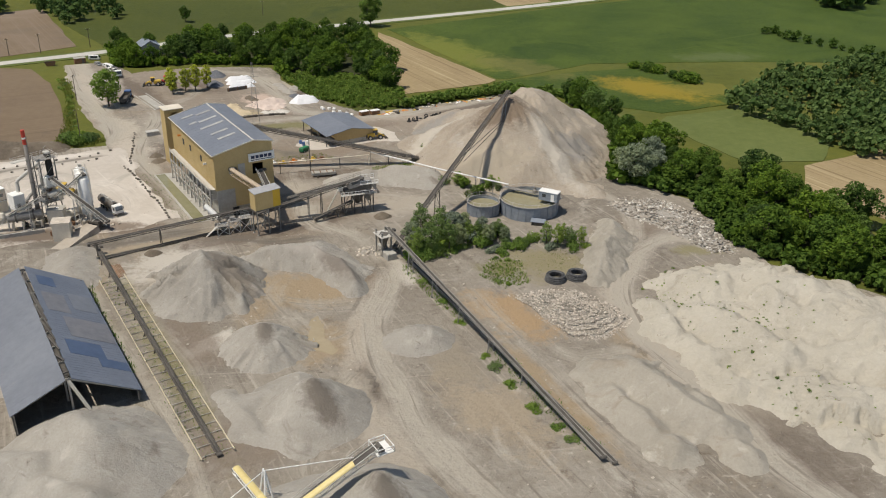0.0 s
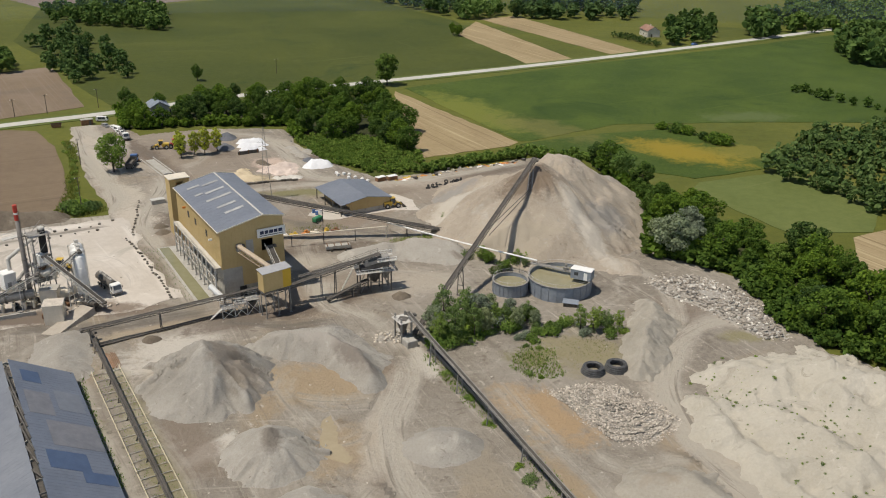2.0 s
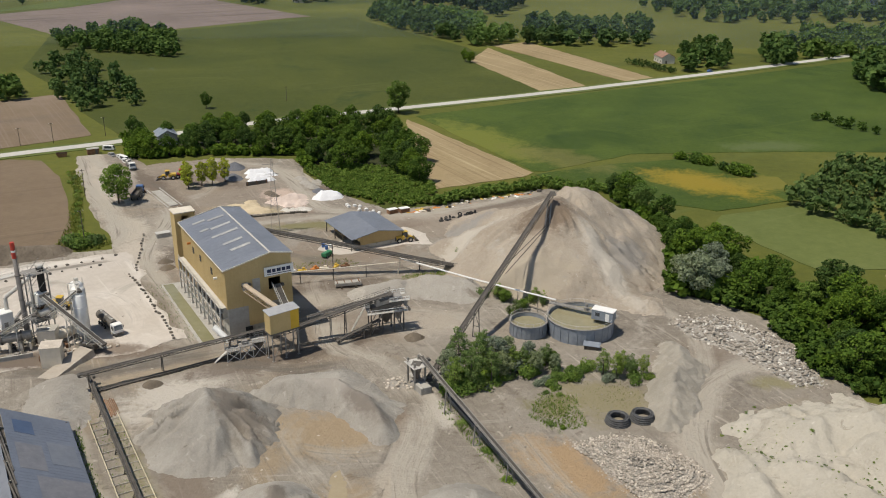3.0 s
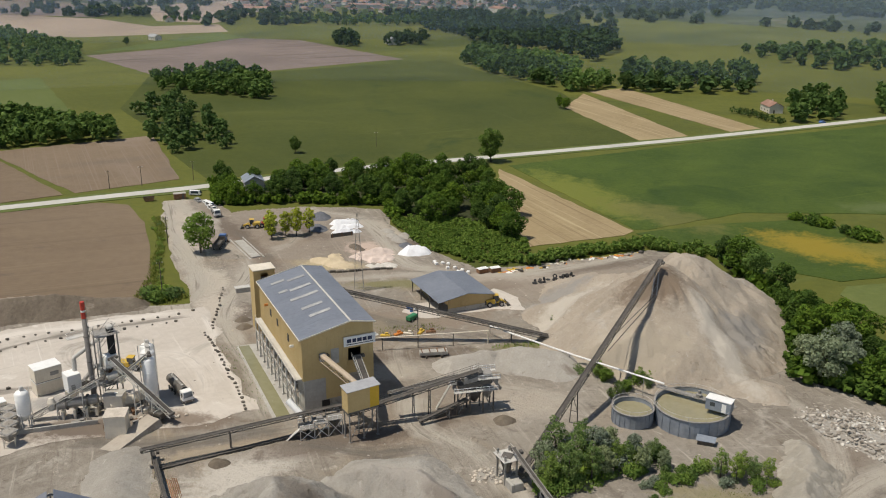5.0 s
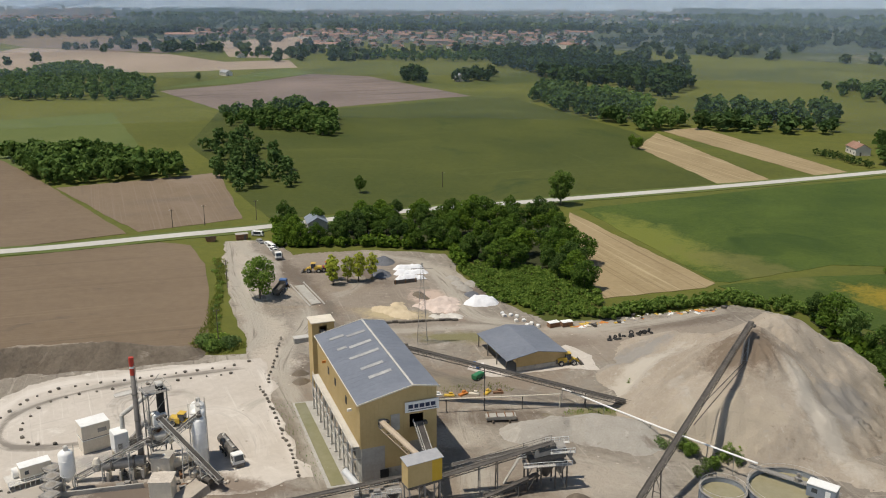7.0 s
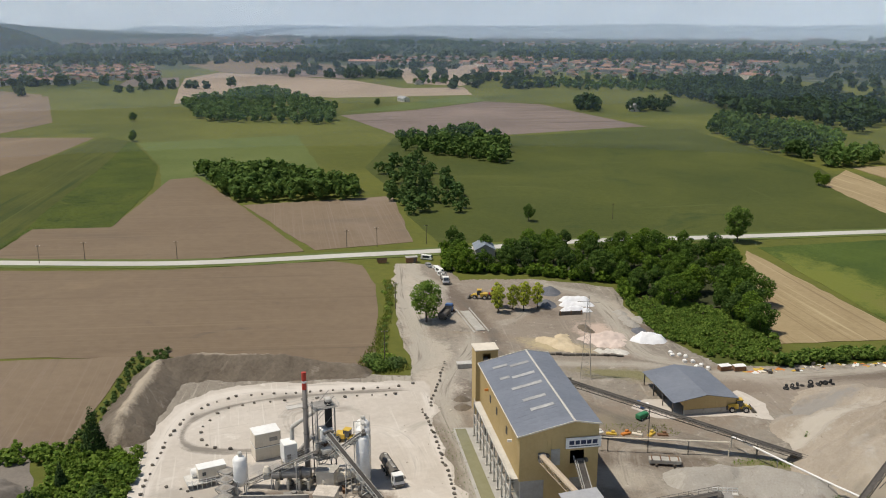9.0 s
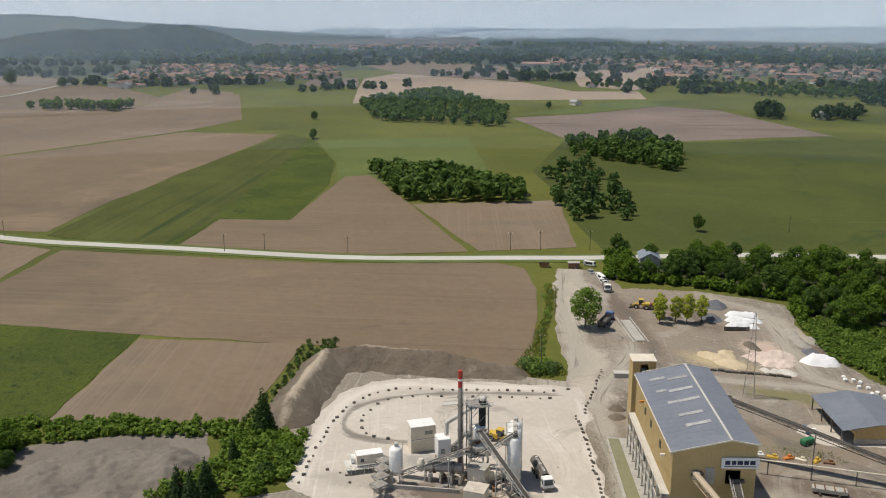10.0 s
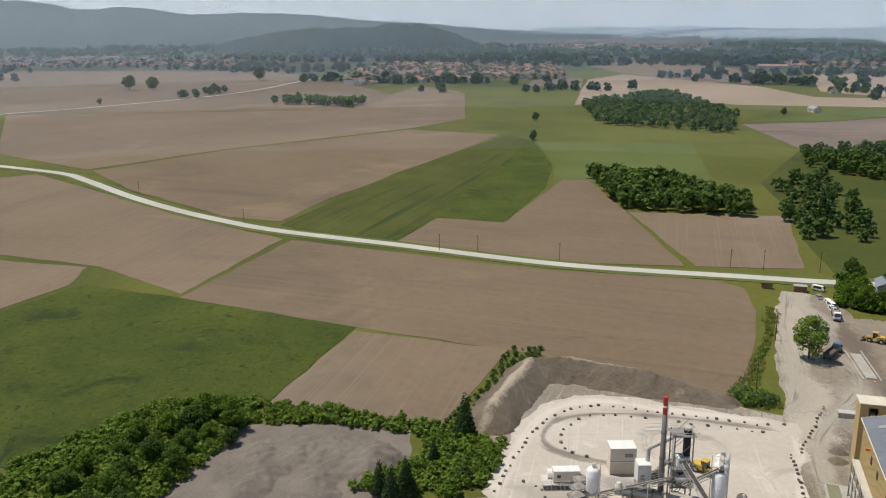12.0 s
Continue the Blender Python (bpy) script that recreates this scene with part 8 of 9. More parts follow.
for k, (ax, ay, bx, by) in enumerate(((-108.5, 323.5, -102, 327.5), (-106, 318.5, -98.5, 322.5), (-103, 312.5, -96.5, 316.5))):
    heap("white_sand_heap", [(ax, ay, 1.7, bx, by, 1.6, 1.0, 0.4)], "white_heap", "long low white heap of crushed stone", group="white heaps", res=0.4, rough=0.3, lumps=0.2, gully=0.2, seed=41.0 + k)
rw = thing("retaining_wall", pose(-99.8, 309.6, 0, 0, 0, 38), "dark timber retaining wall before the white heaps", "wall")
for k in range(5):
    part("plank", Geo().box(0, 0, 0.02 + 0.34 * k, 8.2, 0.2, 0.31), "dark_steel", rw)
for x in (-3.6, 0, 3.6):
    part("post", Geo().box(x, -0.2, 0, 0.22, 0.2, 2.0), "rusty", rw)
heap("soil_heap", [(-92, 301, 0.9, -88, 298, 0.7, 0.5, 0.8)], "berm", "low heap of dark soil", res=0.6, seed=44.0)


def mast(x, y, h, label):
    b = thing("lattice_mast", pose(x, y, 0, 0, 0, 20), label, "mast")
    w = lambda t: 1.3 * (1 - t) + 0.18
    for sx in (-1, 1):
        for sy in (-1, 1):
            part("leg", Geo().beam((sx * w(0), sy * w(0), 0), (sx * w(1), sy * w(1), h), 0.08), "grey_steel", b)
    g = Geo()
    n = 14
    for i in range(n):
        t0, t1 = i / n, (i + 1) / n
        for (ax, ay), (bx, by) in (((-1, -1), (1, -1)), ((1, -1), (1, 1)), ((1, 1), (-1, 1)), ((-1, 1), (-1, -1))):
            g.beam((ax * w(t0), ay * w(t0), h * t0), (bx * w(t1), by * w(t1), h * t1), 0.035)
            g.beam((ax * w(t1), ay * w(t1), h * t1), (bx * w(t1), by * w(t1), h * t1), 0.03)
    part("bracing", g, "grey_steel", b)
    part("cross_arm", Geo().beam((-3, 0, h * 0.93), (3, 0, h * 0.93), 0.1).beam((-2.2, 0, h * 0.8), (2.2, 0, h * 0.8), 0.09), "grey_steel", b)
    return b


mast(-75, 262, 24.5, "tall grey lattice power mast")


def pole(x, y, h=8.5, arm=True, turn=45.0):
    b = thing("power_pole", pose(x, y, 0, 0, 0, turn), "thin wooden power pole with a cross-arm", "pole", "power poles")
    part("shaft", Geo().tube((0, 0, -0.3), (0, 0, h), 0.16, 0.1, 8), "bark", b)
    part("cross_arm", Geo().beam((-0.9, 0, h - 0.5), (0.9, 0, h - 0.5), 0.12), "bark", b)
    for s in (-0.8, 0, 0.8):
        part("insulator", Geo().lathe([(0.06, h - 0.44), (0.08, h - 0.3), (0.04, h - 0.2)], 8, s, 0), "white_paint", b)


for x, y, h in ((-128, 238.5, 12), (-155.5, 285, 10), (-221, 344, 8), (-210, 351.5, 9), (-271, 292, 8), (-303, 271, 8), (-315, 258, 8), (-418, 205, 8), (-194, 367, 9), (-140, 457, 8), (-530, 183, 8)):
    pole(x, y, h)


# ---- basin beside the building ----
setting("basin_wall", Geo().slab(BASIN, -0.5, 0.16), "concrete", "concrete rim of the settling basin", "basin")
setting("basin_water", Geo().slab([(-90.6, 215.0), (-88.4, 216.5), (-62.4, 186.0), (-64.9, 184.2)], -0.5, 0.21), "canal_water", "still olive-green water in the settling basin", "water")
setting("puddle", Geo().slab(wavy(PUDDLE, 0.8, 0.4, 2.0), 0, 0.10), "puddle_water", "shallow muddy puddle", "water")


# ---- loose stones ----
def lump_mesh(seed, flat=1.0, name="rock", mat="stone", n=2):
    bm = bmesh.new()
    bmesh.ops.create_icosphere(bm, subdivisions=1, radius=1.0)
    q = random.Random(seed)
    for v in bm.verts:
        v.co *= q.uniform(0.7, 1.15)
        v.co.z *= flat
    me = bpy.data.meshes.new(name)
    bm.to_mesh(me)
    bm.free()
    me.materials.append(M[mat])
    return me


def slab_mesh(seed):
    q = random.Random(seed)
    a, b, c = q.uniform(0.7, 1.3), q.uniform(0.4, 0.8), q.uniform(0.15, 0.35)
    g = Geo().box(0, 0, -c, a * 2, b * 2, c * 2, chamfer=0.08)
    g.v = [(x * q.uniform(0.8, 1.1), y * q.uniform(0.8, 1.1), z) for x, y, z in g.v]
    return g.mesh("slab", M["white_stone"])


BOULDERS = [lump_mesh(60 + k, 0.75, "boulder", "boulder") for k in range(4)]


def boulder_row(line, step, seed):
    q = random.Random(seed)
    left = 0.0
    for (ax, ay), (bx, by) in zip(line, line[1:]):
        d = math.hypot(bx - ax, by - ay)
        s = left
        while s < d:
            t = s / d
            k = q.uniform(0.36, 0.6)
            ob = new("boulder", BOULDERS[q.randrange(4)])
            ob.matrix_world = Matrix.LocRotScale((ax + (bx - ax) * t + q.uniform(-.3, .3), ay + (by - ay) * t + q.uniform(-.3, .3), 0.12 + k * 0.45), Euler((0, 0, q.random() * 6)), (k, k, k))
            tagged(ob, "dark marker boulder along the gravel track", "boulder", "boulders along the track")
            s += step * q.uniform(0.75, 1.25)
        left = s - d


boulder_row([(-131, 150), (-135.2, 155.7), (-141.3, 164.2), (-148.3, 174.8), (-152.7, 184.2), (-154.2, 194.4), (-150.5, 202.9), (-139.9, 210.8), (-128.4, 220.5), (-118.5, 227.7), (-113.8, 234.8)], 3.3, 1)
boulder_row([(-131, 178.6), (-136.2, 176.3), (-140.1, 177.4), (-144.8, 182.1), (-147.5, 188.6), (-148.4, 194.4), (-144.5, 200.6), (-136.9, 207.2), (-125.3, 216.3), (-112.5, 227.0)], 3.6, 2)
boulder_row([(-103.5, 220.1), (-90.6, 206.3), (-79.8, 193.7), (-72.5, 185.0)], 2.0, 3)
boulder_row([(-115.5, 251.4), (-107.7, 234.5), (-103, 223)], 2.4, 4)
boulder_row([(-131, 158), (-126, 160), (-122, 157)], 3.0, 5)


def rubble(name, poly, hgt, label, pieces, meshes, size, seed, piece_name, top=300):
    """A rubble heap: a low core and its pieces, lying on it."""
    cx = sum(p[0] for p in poly) / len(poly)
    cy = sum(p[1] for p in poly) / len(poly)
    q = random.Random(seed)
    reach = max(math.hypot(x - cx, y - cy) for x, y in poly)

    def lift(x, y):
        k = 1.0
        for s in range(8, 0, -1):
            t = s / 8
            if inside(cx + (x - cx) / t, cy + (y - cy) / t, poly):
                k = t
        return hgt * max(0.0, 1 - k ** 2.0) * (0.7 + 0.5 * noise.noise((x * 0.2, y * 0.2, seed)))
    core = Geo()
    rings = [[(cx + (x - cx) * t, cy + (y - cy) * t) for x, y in poly] for t in (1.0, 0.8, 0.55, 0.3)]
    n = len(poly)
    for ring in rings:
        core.v += [(x - cx, y - cy, lift(x, y) - 0.05) for x, y in ring]
    core.v.append((0, 0, hgt * 0.75))
    for k in range(3):
        for i in range(n):
            core.f.append((k * n + i, k * n + (i + 1) % n, (k + 1) * n + (i + 1) % n, (k + 1) * n + i))
    core.f += [(3 * n + i, 3 * n + (i + 1) % n, 4 * n) for i in range(n)]
    ob = thing(name, pose(cx, cy, 0), label, "rubble heap")
    part("core", core, "gravel", ob)
    places = scatter(poly, math.sqrt(reach * reach * 2.2 / pieces), seed)
    q.shuffle(places)
    rest = Geo()
    for i, (x, y) in enumerate(places):
        k = size * q.uniform(0.5, 1.4)
        m = Matrix.LocRotScale((x - cx, y - cy, lift(x, y) + 0.2 * k), Euler((q.uniform(-.5, .5), q.uniform(-.5, .5), q.random() * 6.3)), (k, k, k))
        me = meshes[q.randrange(len(meshes))]
        if i < top:
            o = new(piece_name, me)
            o.parent = ob
            o.matrix_basis = m
        else:
            rest.add([m @ v.co for v in me.vertices], [tuple(p.vertices) for p in me.polygons])
    if rest.v:
        tagged(part(piece_name + "_rest", rest, "stone", ob), kind="stuff")
    return ob


SLABS = [slab_mesh(70 + k) for k in range(5)] + [lump_mesh(80 + k, 0.7, mat="white_stone") for k in range(3)]
STONES = [lump_mesh(90 + k, 0.8) for k in range(4)]
rubble("concrete_rubble", wavy([(45, 219), (52, 224), (60, 225), (72, 217), (78, 205), (79, 190), (74, 187), (66, 197), (56, 206), (48, 212)], 3, 0.8), 2.6,
       "long heap of broken pale concrete slabs at the edge of the trees", 3400, SLABS, 0.40, 5, "slab")
rubble("stone_heap", wavy([(22, 158), (30, 163), (39, 164), (47, 157), (51, 151), (45, 142), (38, 140), (30, 148)], 3, 0.6), 2.4,
       "heap of pale broken stone", 5600, STONES, 0.25, 6, "stone", top=280)
rubble("stone_heap", wavy([(-18, 175), (-14, 179), (-9, 180), (-7, 176), (-12, 172), (-17, 172)], 2, 0.4), 1.0, "small spill of pale stones at the tail station", 120, STONES, 0.4, 7, "stone", top=100)


# stones lying about the yard, too many to count
q = random.Random(21)
spill = Geo()
for x, y in scatter([(-160, 300), (-100, 340), (-45, 285), (30, 300), (60, 215), (70, 150), (80, 60), (-20, 60), (-90, 140), (-110, 250)], 3.3, 31):
    if q.random() < 0.55:
        k = q.uniform(0.10, 0.30)
        me = BOULDERS[q.randrange(4)]
        m = Matrix.LocRotScale((x + q.uniform(-1, 1), y + q.uniform(-1, 1), 0.06 + k * 0.4), Euler((0, 0, q.random() * 6)), (k * 1.3, k, k * 0.8))
        spill.add([m @ v.co for v in me.vertices], [tuple(p.vertices) for p in me.polygons])
tagged(single("loose_stones", spill, "stone", pose(0, 0, 0), "small loose stones scattered over the gravel yard", "stones"), kind="stuff")


# ---- small things of the yard ----
def coil(x, y, r, turn):
    b = thing("hose_coil", pose(x, y, 0.05, 0, 0, turn), "large coil of black plastic pipe lying on the ground", "coil", "pipe coils")
    for k in range(4):
        z, rr = 0.25 + 0.42 * k, r - 0.12 * k
        g = Geo()
        n = 28
        for i in range(n):
            t0, t1 = 2 * math.pi * i / n, 2 * math.pi * (i + 1) / n
            for off in (0, -0.45):
                g.tube(((rr + off) * math.cos(t0), (rr + off) * math.sin(t0), z), ((rr + off) * math.cos(t1), (rr + off) * math.sin(t1), z), 0.2, n=7)
        part("turn", g, "coil_pipe", b)


coil(33.2, 167.4, 2.5, 0)
coil(38.2, 169.6, 2.5, 40)


def tyre(x, y, r, w, upright, turn):
    b = thing("tyre", pose(x, y, 0.06, 0, 0, turn), "worn black dumper tyre", "tyre", "old tyres")
    prof = [(r * 0.55, 0), (r * 0.95, 0.02), (r, w * 0.2), (r, w * 0.8), (r * 0.95, w - 0.02), (r * 0.55, w), (r * 0.5, w * 0.5), (r * 0.55, 0)]
    g = Geo().lathe(prof, 18, cap=False)
    if upright:
        g.v = [(px, z - w / 2, py + r) for px, py, z in g.v]
    part("casing", g, "rubber", b)


q = random.Random(8)
for i in range(22):
    t = i / 21
    tyre(-24 + 10 * t + q.uniform(-1.2, 1.2), 283 + 10.5 * t + q.uniform(-1.2, 1.2), q.uniform(0.5, 0.85), 0.45, i % 3 == 0, q.uniform(0, 180))
for x, y, t in ((-43, 286, 45), (-39.5, 288, 40)):
    container(x, y, 0.06, t, "rust-red open steel skip of scrap", "rusty", 3.4, 1.5, "skip", 2.0)
for k in range(9):
    g = Geo().box(0, 0, 0, 1.1, 1.1, 1.0, chamfer=0.25)
    single("bulk_bag", g, "white_paint", pose(-60 + 1.6 * k + q.uniform(-.5, .5), 293 - 1.0 * k + q.uniform(-.8, .8) * 2, 0.06, 0, 0, q.uniform(0, 90)), "white woven bulk bag filled with material", "bag", "bulk bags")
SCRAP = (("scrap_metal", "rusty", (4.5, 0.3, 0.3)), ("scrap_metal", "orange_paint", (2.6, 1.4, 0.25)), ("scrap_metal", "yellow_paint", (2.2, 1.0, 0.5)), ("scrap_metal", "dark_steel", (1.8, 1.4, 1.1)),
         ("scrap_metal", "white_paint", (2.6, 1.2, 0.3)), ("scrap_metal", "grey_steel", (5.5, 0.35, 0.35)), ("scrap_metal", "cream_paint", (1.6, 1.2, 0.6)))
WORDS = {"rusty": "rusty", "orange_paint": "orange painted", "yellow_paint": "yellow painted", "dark_steel": "dark", "white_paint": "white painted", "grey_steel": "grey", "blue_paint": "blue painted", "cream_paint": "cream painted"}
for i in range(110):
    t = i / 109
    name, mat, (sx, sy, sz) = SCRAP[q.randrange(len(SCRAP))]
    k = q.uniform(0.3, 0.85)
    x = np.interp(t, (0, 0.25, 0.6, 1), (-36, -31, -15, 6)) + q.uniform(-2, 2)
    y = np.interp(t, (0, 0.25, 0.6, 1), (290, 294, 308, 323)) + q.uniform(-1.5, 1.5)
    single(name, Geo().box(0, 0, 0, sx * k, sy * k, sz * k, chamfer=0.06), mat, pose(x, y, 0.05, 0, 0, q.uniform(0, 180)), WORDS[mat] + " scrap metal piece in the scrap row by the hedge", "scrap", "scrap row")
for x, y, t, mat in ((-56, 232, 20, "yellow_paint"), (-53, 234, 60, "orange_paint"), (-50.5, 235, 10, "cream_paint"), (-47.5, 237, 80, "yellow_paint"), (-59, 231, 40, "white_paint"), (-45, 238, 30, "rusty")):
    single("machine_part", Geo().box(0, 0, 0, 2.6, 1.0, 0.7, chamfer=0.12).box(0.4, 0.2, 0.7, 0.9, 0.6, 0.5, chamfer=0.1), mat, pose(x, y, 0.05, 0, 0, t), "dismantled painted machine part lying on the grass", "machine part", "machine parts")
tk = thing("compressor", pose(-52.5, 244.5, 0.1, 0, 0, 70), "green machine standing before the shed", "machine")
part("body", Geo().box(0, 0, 0.5, 3.4, 1.6, 1.2, chamfer=0.2), "green_paint", tk)
for xx in (-1, 1):
    for s in (-0.8, 0.8):
        wheel(tk, xx, s, 0.4, 0.25)
for x, y, mat in ((-54.5, 250.5, "blue_paint"), (-56, 252, "blue_paint"), (-53.6, 251.8, "white_paint")):
    b = thing("drum_barrel", pose(x, y, 0.14), WORDS[mat] + " steel barrel under the shed's canopy", "barrel", "barrels")
    part("body", Geo().lathe([(0.5, 0), (0.5, 0.5), (0.54, 0.55), (0.5, 0.6), (0.5, 1.2)], 14), mat, b)
ff = thing("steel_frame", pose(-42.5, 222.0, 0.05, 0, 0, 25), "rusty screen deck lying on timbers", "frame")
part("deck", Geo().box(3, 1, 0.7, 7.2, 2.0, 0.9, chamfer=0.1), "concrete", ff)
for x in (0, 2, 4, 6):
    part("rib", Geo().box(x, 1, 1.6, 0.2, 2.2, 0.25), "rusty", ff)
for x in (1, 5):
    part("timber", Geo().box(x, 1, 0, 0.4, 3.4, 0.7), "bark", ff)
for x, y, s in ((-67.7, 163.5, 1.0), (-15.7, 196.7, 1.1), (-95.3, 226.6, 1.0), (-98, 231, 0.8)):
    heap("soil_heap", [(x, y, 1.5 * s, x + 0.6, y + 0.3, 1.3 * s, 0.75, 0.5)], "berm", "small dark heap of soil", res=0.4, rough=0.2, gully=0.1, seed=x)


# ---- planting round the works ----
r0 = random.Random(9)
THICKET = [(-3, 172), (5, 176), (13, 182), (21, 188), (16, 192), (8, 190), (0, 185), (-4, 179)]
for x, y in scatter(THICKET, 3.4, 51):
    tree(r0.choice(("poplar", "poplar", "willow")), x, y, r0.uniform(9, 12.5) * (1.0 if x < 6 else 0.72 if x < 12 else 0.5), "young airy willow in the thicket beside the tanks", "thicket by the tanks", wide=0.85)
for x, y in scatter(THICKET, 2.2, 52) + scatter([(14, 180), (22, 187), (27, 190), (27, 186), (20, 178)], 2.2, 54) + scatter([(28, 185), (34, 183.5), (41, 187), (39, 191), (30, 190)], 2.6, 53):
    bush(r0.choice(("bush_a", "bush_b", "bush_grey", "bush_a")), x, y, r0.uniform(1.6, 3.6), "light green shrub in the thicket by the tanks", "shrubs by the tanks", wide=1.0)
for x, y in ((30, 186.5), (33, 186), (36, 187), (39, 188), (34, 189), (12, 186), (17, 189)):
    tree("poplar", x, y, r0.uniform(6, 7.5), "young airy willow in the thicket beside the tanks", "thicket by the tanks", wide=0.9)
for x, y in ((-1.2, 229), (2, 228.2), (4.6, 226.5), (-2, 225), (10, 223.7), (13, 225), (11.5, 227), (-15.4, 253), (-13.5, 254.2), (18, 176), (21, 175.5), (19.5, 178), (20, 164), (22, 163)):
    bush(r0.choice(("bush_a", "bush_b", "bush_a")), x, y, r0.uniform(2.2, 4.0) if y > 200 else r0.uniform(0.7, 1.3), "dense green shrub on bare ground", "shrubs by the tanks", wide=1.0)
grass_patch("pit_grass", [(15, 166), (22, 161), (27, 165), (24, 176), (17, 176)], 0.7, 0.6, "scrub", "tall weeds at the edge of the pit", 70, 12)
grass_patch("pit_grass", [(15, 182), (20, 186), (40, 186), (41, 178), (33, 170), (24, 164), (18, 162), (15, 170)], 1.0, 0.35, "grass", "thin dry grass in the shallow pit", 61, 10)
grass_patch("ditch_grass", [(-5, 168), (-1, 169), (9, 155), (14, 147), (12, 145), (2, 157)], 0.8, 0.6, "scrub", "green weeds along the feed conveyor", 62, 12)
grass_patch("ditch_grass", [(20, 134), (23, 135), (44, 105), (41, 103)], 1.0, 0.6, "scrub", "green weeds along the feed conveyor", 69, 14)
grass_patch("rail_grass", [(-81, 157), (-77, 160.5), (-20, 93), (-24.5, 89.5)], 0.9, 0.45, "scrub", "thin weeds between the rails", 63, 6)
grass_patch("hall_weeds", [(-80, 147), (-77.5, 148.5), (-47, 112), (-49.5, 110.5)], 0.8, 0.7, "scrub", "weeds along the open hall", 67, 9)
grass_patch("pipe_grass", [(-27, 232), (-26, 235.5), (-8, 243.5), (-6.5, 241)], 0.8, 0.6, "scrub", "green grass below the pipe", 68, 12)
grass_patch("verge_grass", [(-178, 313), (-172, 310), (-133, 244), (-121, 243), (-124, 236), (-136, 236), (-142, 252), (-158, 283)], 1.2, 0.9, "grass", "tall grass along the field edge", 64)
grass_patch("shed_grass", [(-68, 232), (-46, 244), (-42, 241), (-62, 227)], 1.1, 0.5, "grass", "patchy grass behind the building", 65)
grass_patch("basin_grass", [(-96, 214), (-92, 217), (-68, 186), (-69, 185)], 1.3, 0.4, "scrub", "weedy strip beside the basin", 66, 7)
for x, y in ((20, 130), (27, 121), (32, 114), (36, 109), (39, 106), (23, 126), (8, 152), (2, 160), (13, 143)):
    bush(r0.choice(("bush_a", "bush_b")), x + r0.uniform(-.6, .6), y + 0.5, r0.uniform(0.6, 1.2), "green weed clump along the feed conveyor", "weed clumps", wide=1.9)
SANDBANK = scene.objects["sand_bank"]
bank = np.array([SANDBANK.location + v.co for v in SANDBANK.data.vertices])
for k in range(230):
    if k < 12:
        x, y = ((54.7, 161), (60.7, 160.8), (70, 163.7), (82.5, 161.1), (76.6, 147.5), (74.1, 137), (77.5, 128.4), (82.4, 124.2), (59.6, 175.2), (53.8, 165.9), (68.9, 178.3), (61.8, 178.5))[k]
        hgt = 0.55
    else:
        c = ((58, 164), (62, 158), (66, 162), (70, 154), (72, 144), (78, 150), (74, 134), (84, 152), (80, 126), (88, 123))[r0.randrange(10)]
        x, y = r0.gauss(c[0], 3.2), r0.gauss(c[1], 4.0)
        hgt = r0.uniform(0.12, 0.36)
    z = max(0.0, float(bank[np.argmin(np.hypot(bank[:, 0] - x, bank[:, 1] - y)), 2]))
    bush(r0.choice(("weed", "weed", "weed_dry")), x, y, hgt, "small green weed on the sand bank", "weeds on the sand bank", z=z - 0.1, wide=1.1)
for x, y, h in ((1.5, 224, 5.0), (3.8, 222, 4.2), (11.5, 222.5, 5.2), (14, 221, 4.0), (7.5, 216, 4.4), (6, 213.5, 3.6), (9, 218.5, 3.6), (2.8, 231, 2.4), (8.5, 229.5, 2.0)):
    tree(r0.choice(("poplar", "ash", "poplar")), x, y, h, "leafy young tree under the stacker conveyor", "thicket by the tanks", wide=1.3)
for (x, y) in ((-129, 238), (-127, 241), (-131, 241), (-133, 238)):
    bush("bush_a", x, y, r0.uniform(3.0, 4.6), "grey-green shrub at the corner of the field", "shrubs at the field corner", wide=1.1)
for i in range(26):
    t = i / 25
    x, y = np.interp(t, (0, 0.5, 1), (-178, -156, -135)), np.interp(t, (0, 0.5, 1), (312, 281, 246))
    bush(r0.choice(("bush_a", "bush_b")), x + r0.uniform(-1, 1), y + r0.uniform(-1, 1), r0.uniform(0.6, 1.2), "low green hedge shrub along the field", "field hedge", wide=1.4)

# scrub between the copse and the yard, and the hedge behind the scrap row
SCRUB = [(-90, 336), (-86, 328), (-70, 312), (-46, 295), (-34, 300), (-33, 318), (-40, 328), (-52, 340), (-74, 340)]
wood("scrub", scatter(SCRUB, 1.9, 71) + scatter(BRAMBLES, 1.9, 77), (1.1, 2.5), "scrub", "dense low scrub of brambles beside the yard", 120, 1.6, 71, 0.6, "scrub")
HEDGE = [(-34, 300), (-30, 305), (-14, 320), (6, 333), (28, 334), (34, 326), (24, 324), (7, 327), (-12, 314), (-28, 299)]
wood("hedge", scatter(HEDGE, 2.2, 72), (2.0, 4.2), "scrub", "overgrown hedge behind the scrap row", 190, 1.2, 72, 0.55, "hedge")
EDGE = [(48, 262), (47, 238), (70, 228), (78, 196), (88, 186), (112, 174), (114, 179), (92, 192), (83, 200), (76, 233), (52, 244), (52, 264)]
wood("wood_edge", scatter(EDGE, 2.4, 73), (2.5, 5.0), "leaf", "leafy undergrowth along the edge of the trees", 190, 1.4, 73, 0.5, "undergrowth")
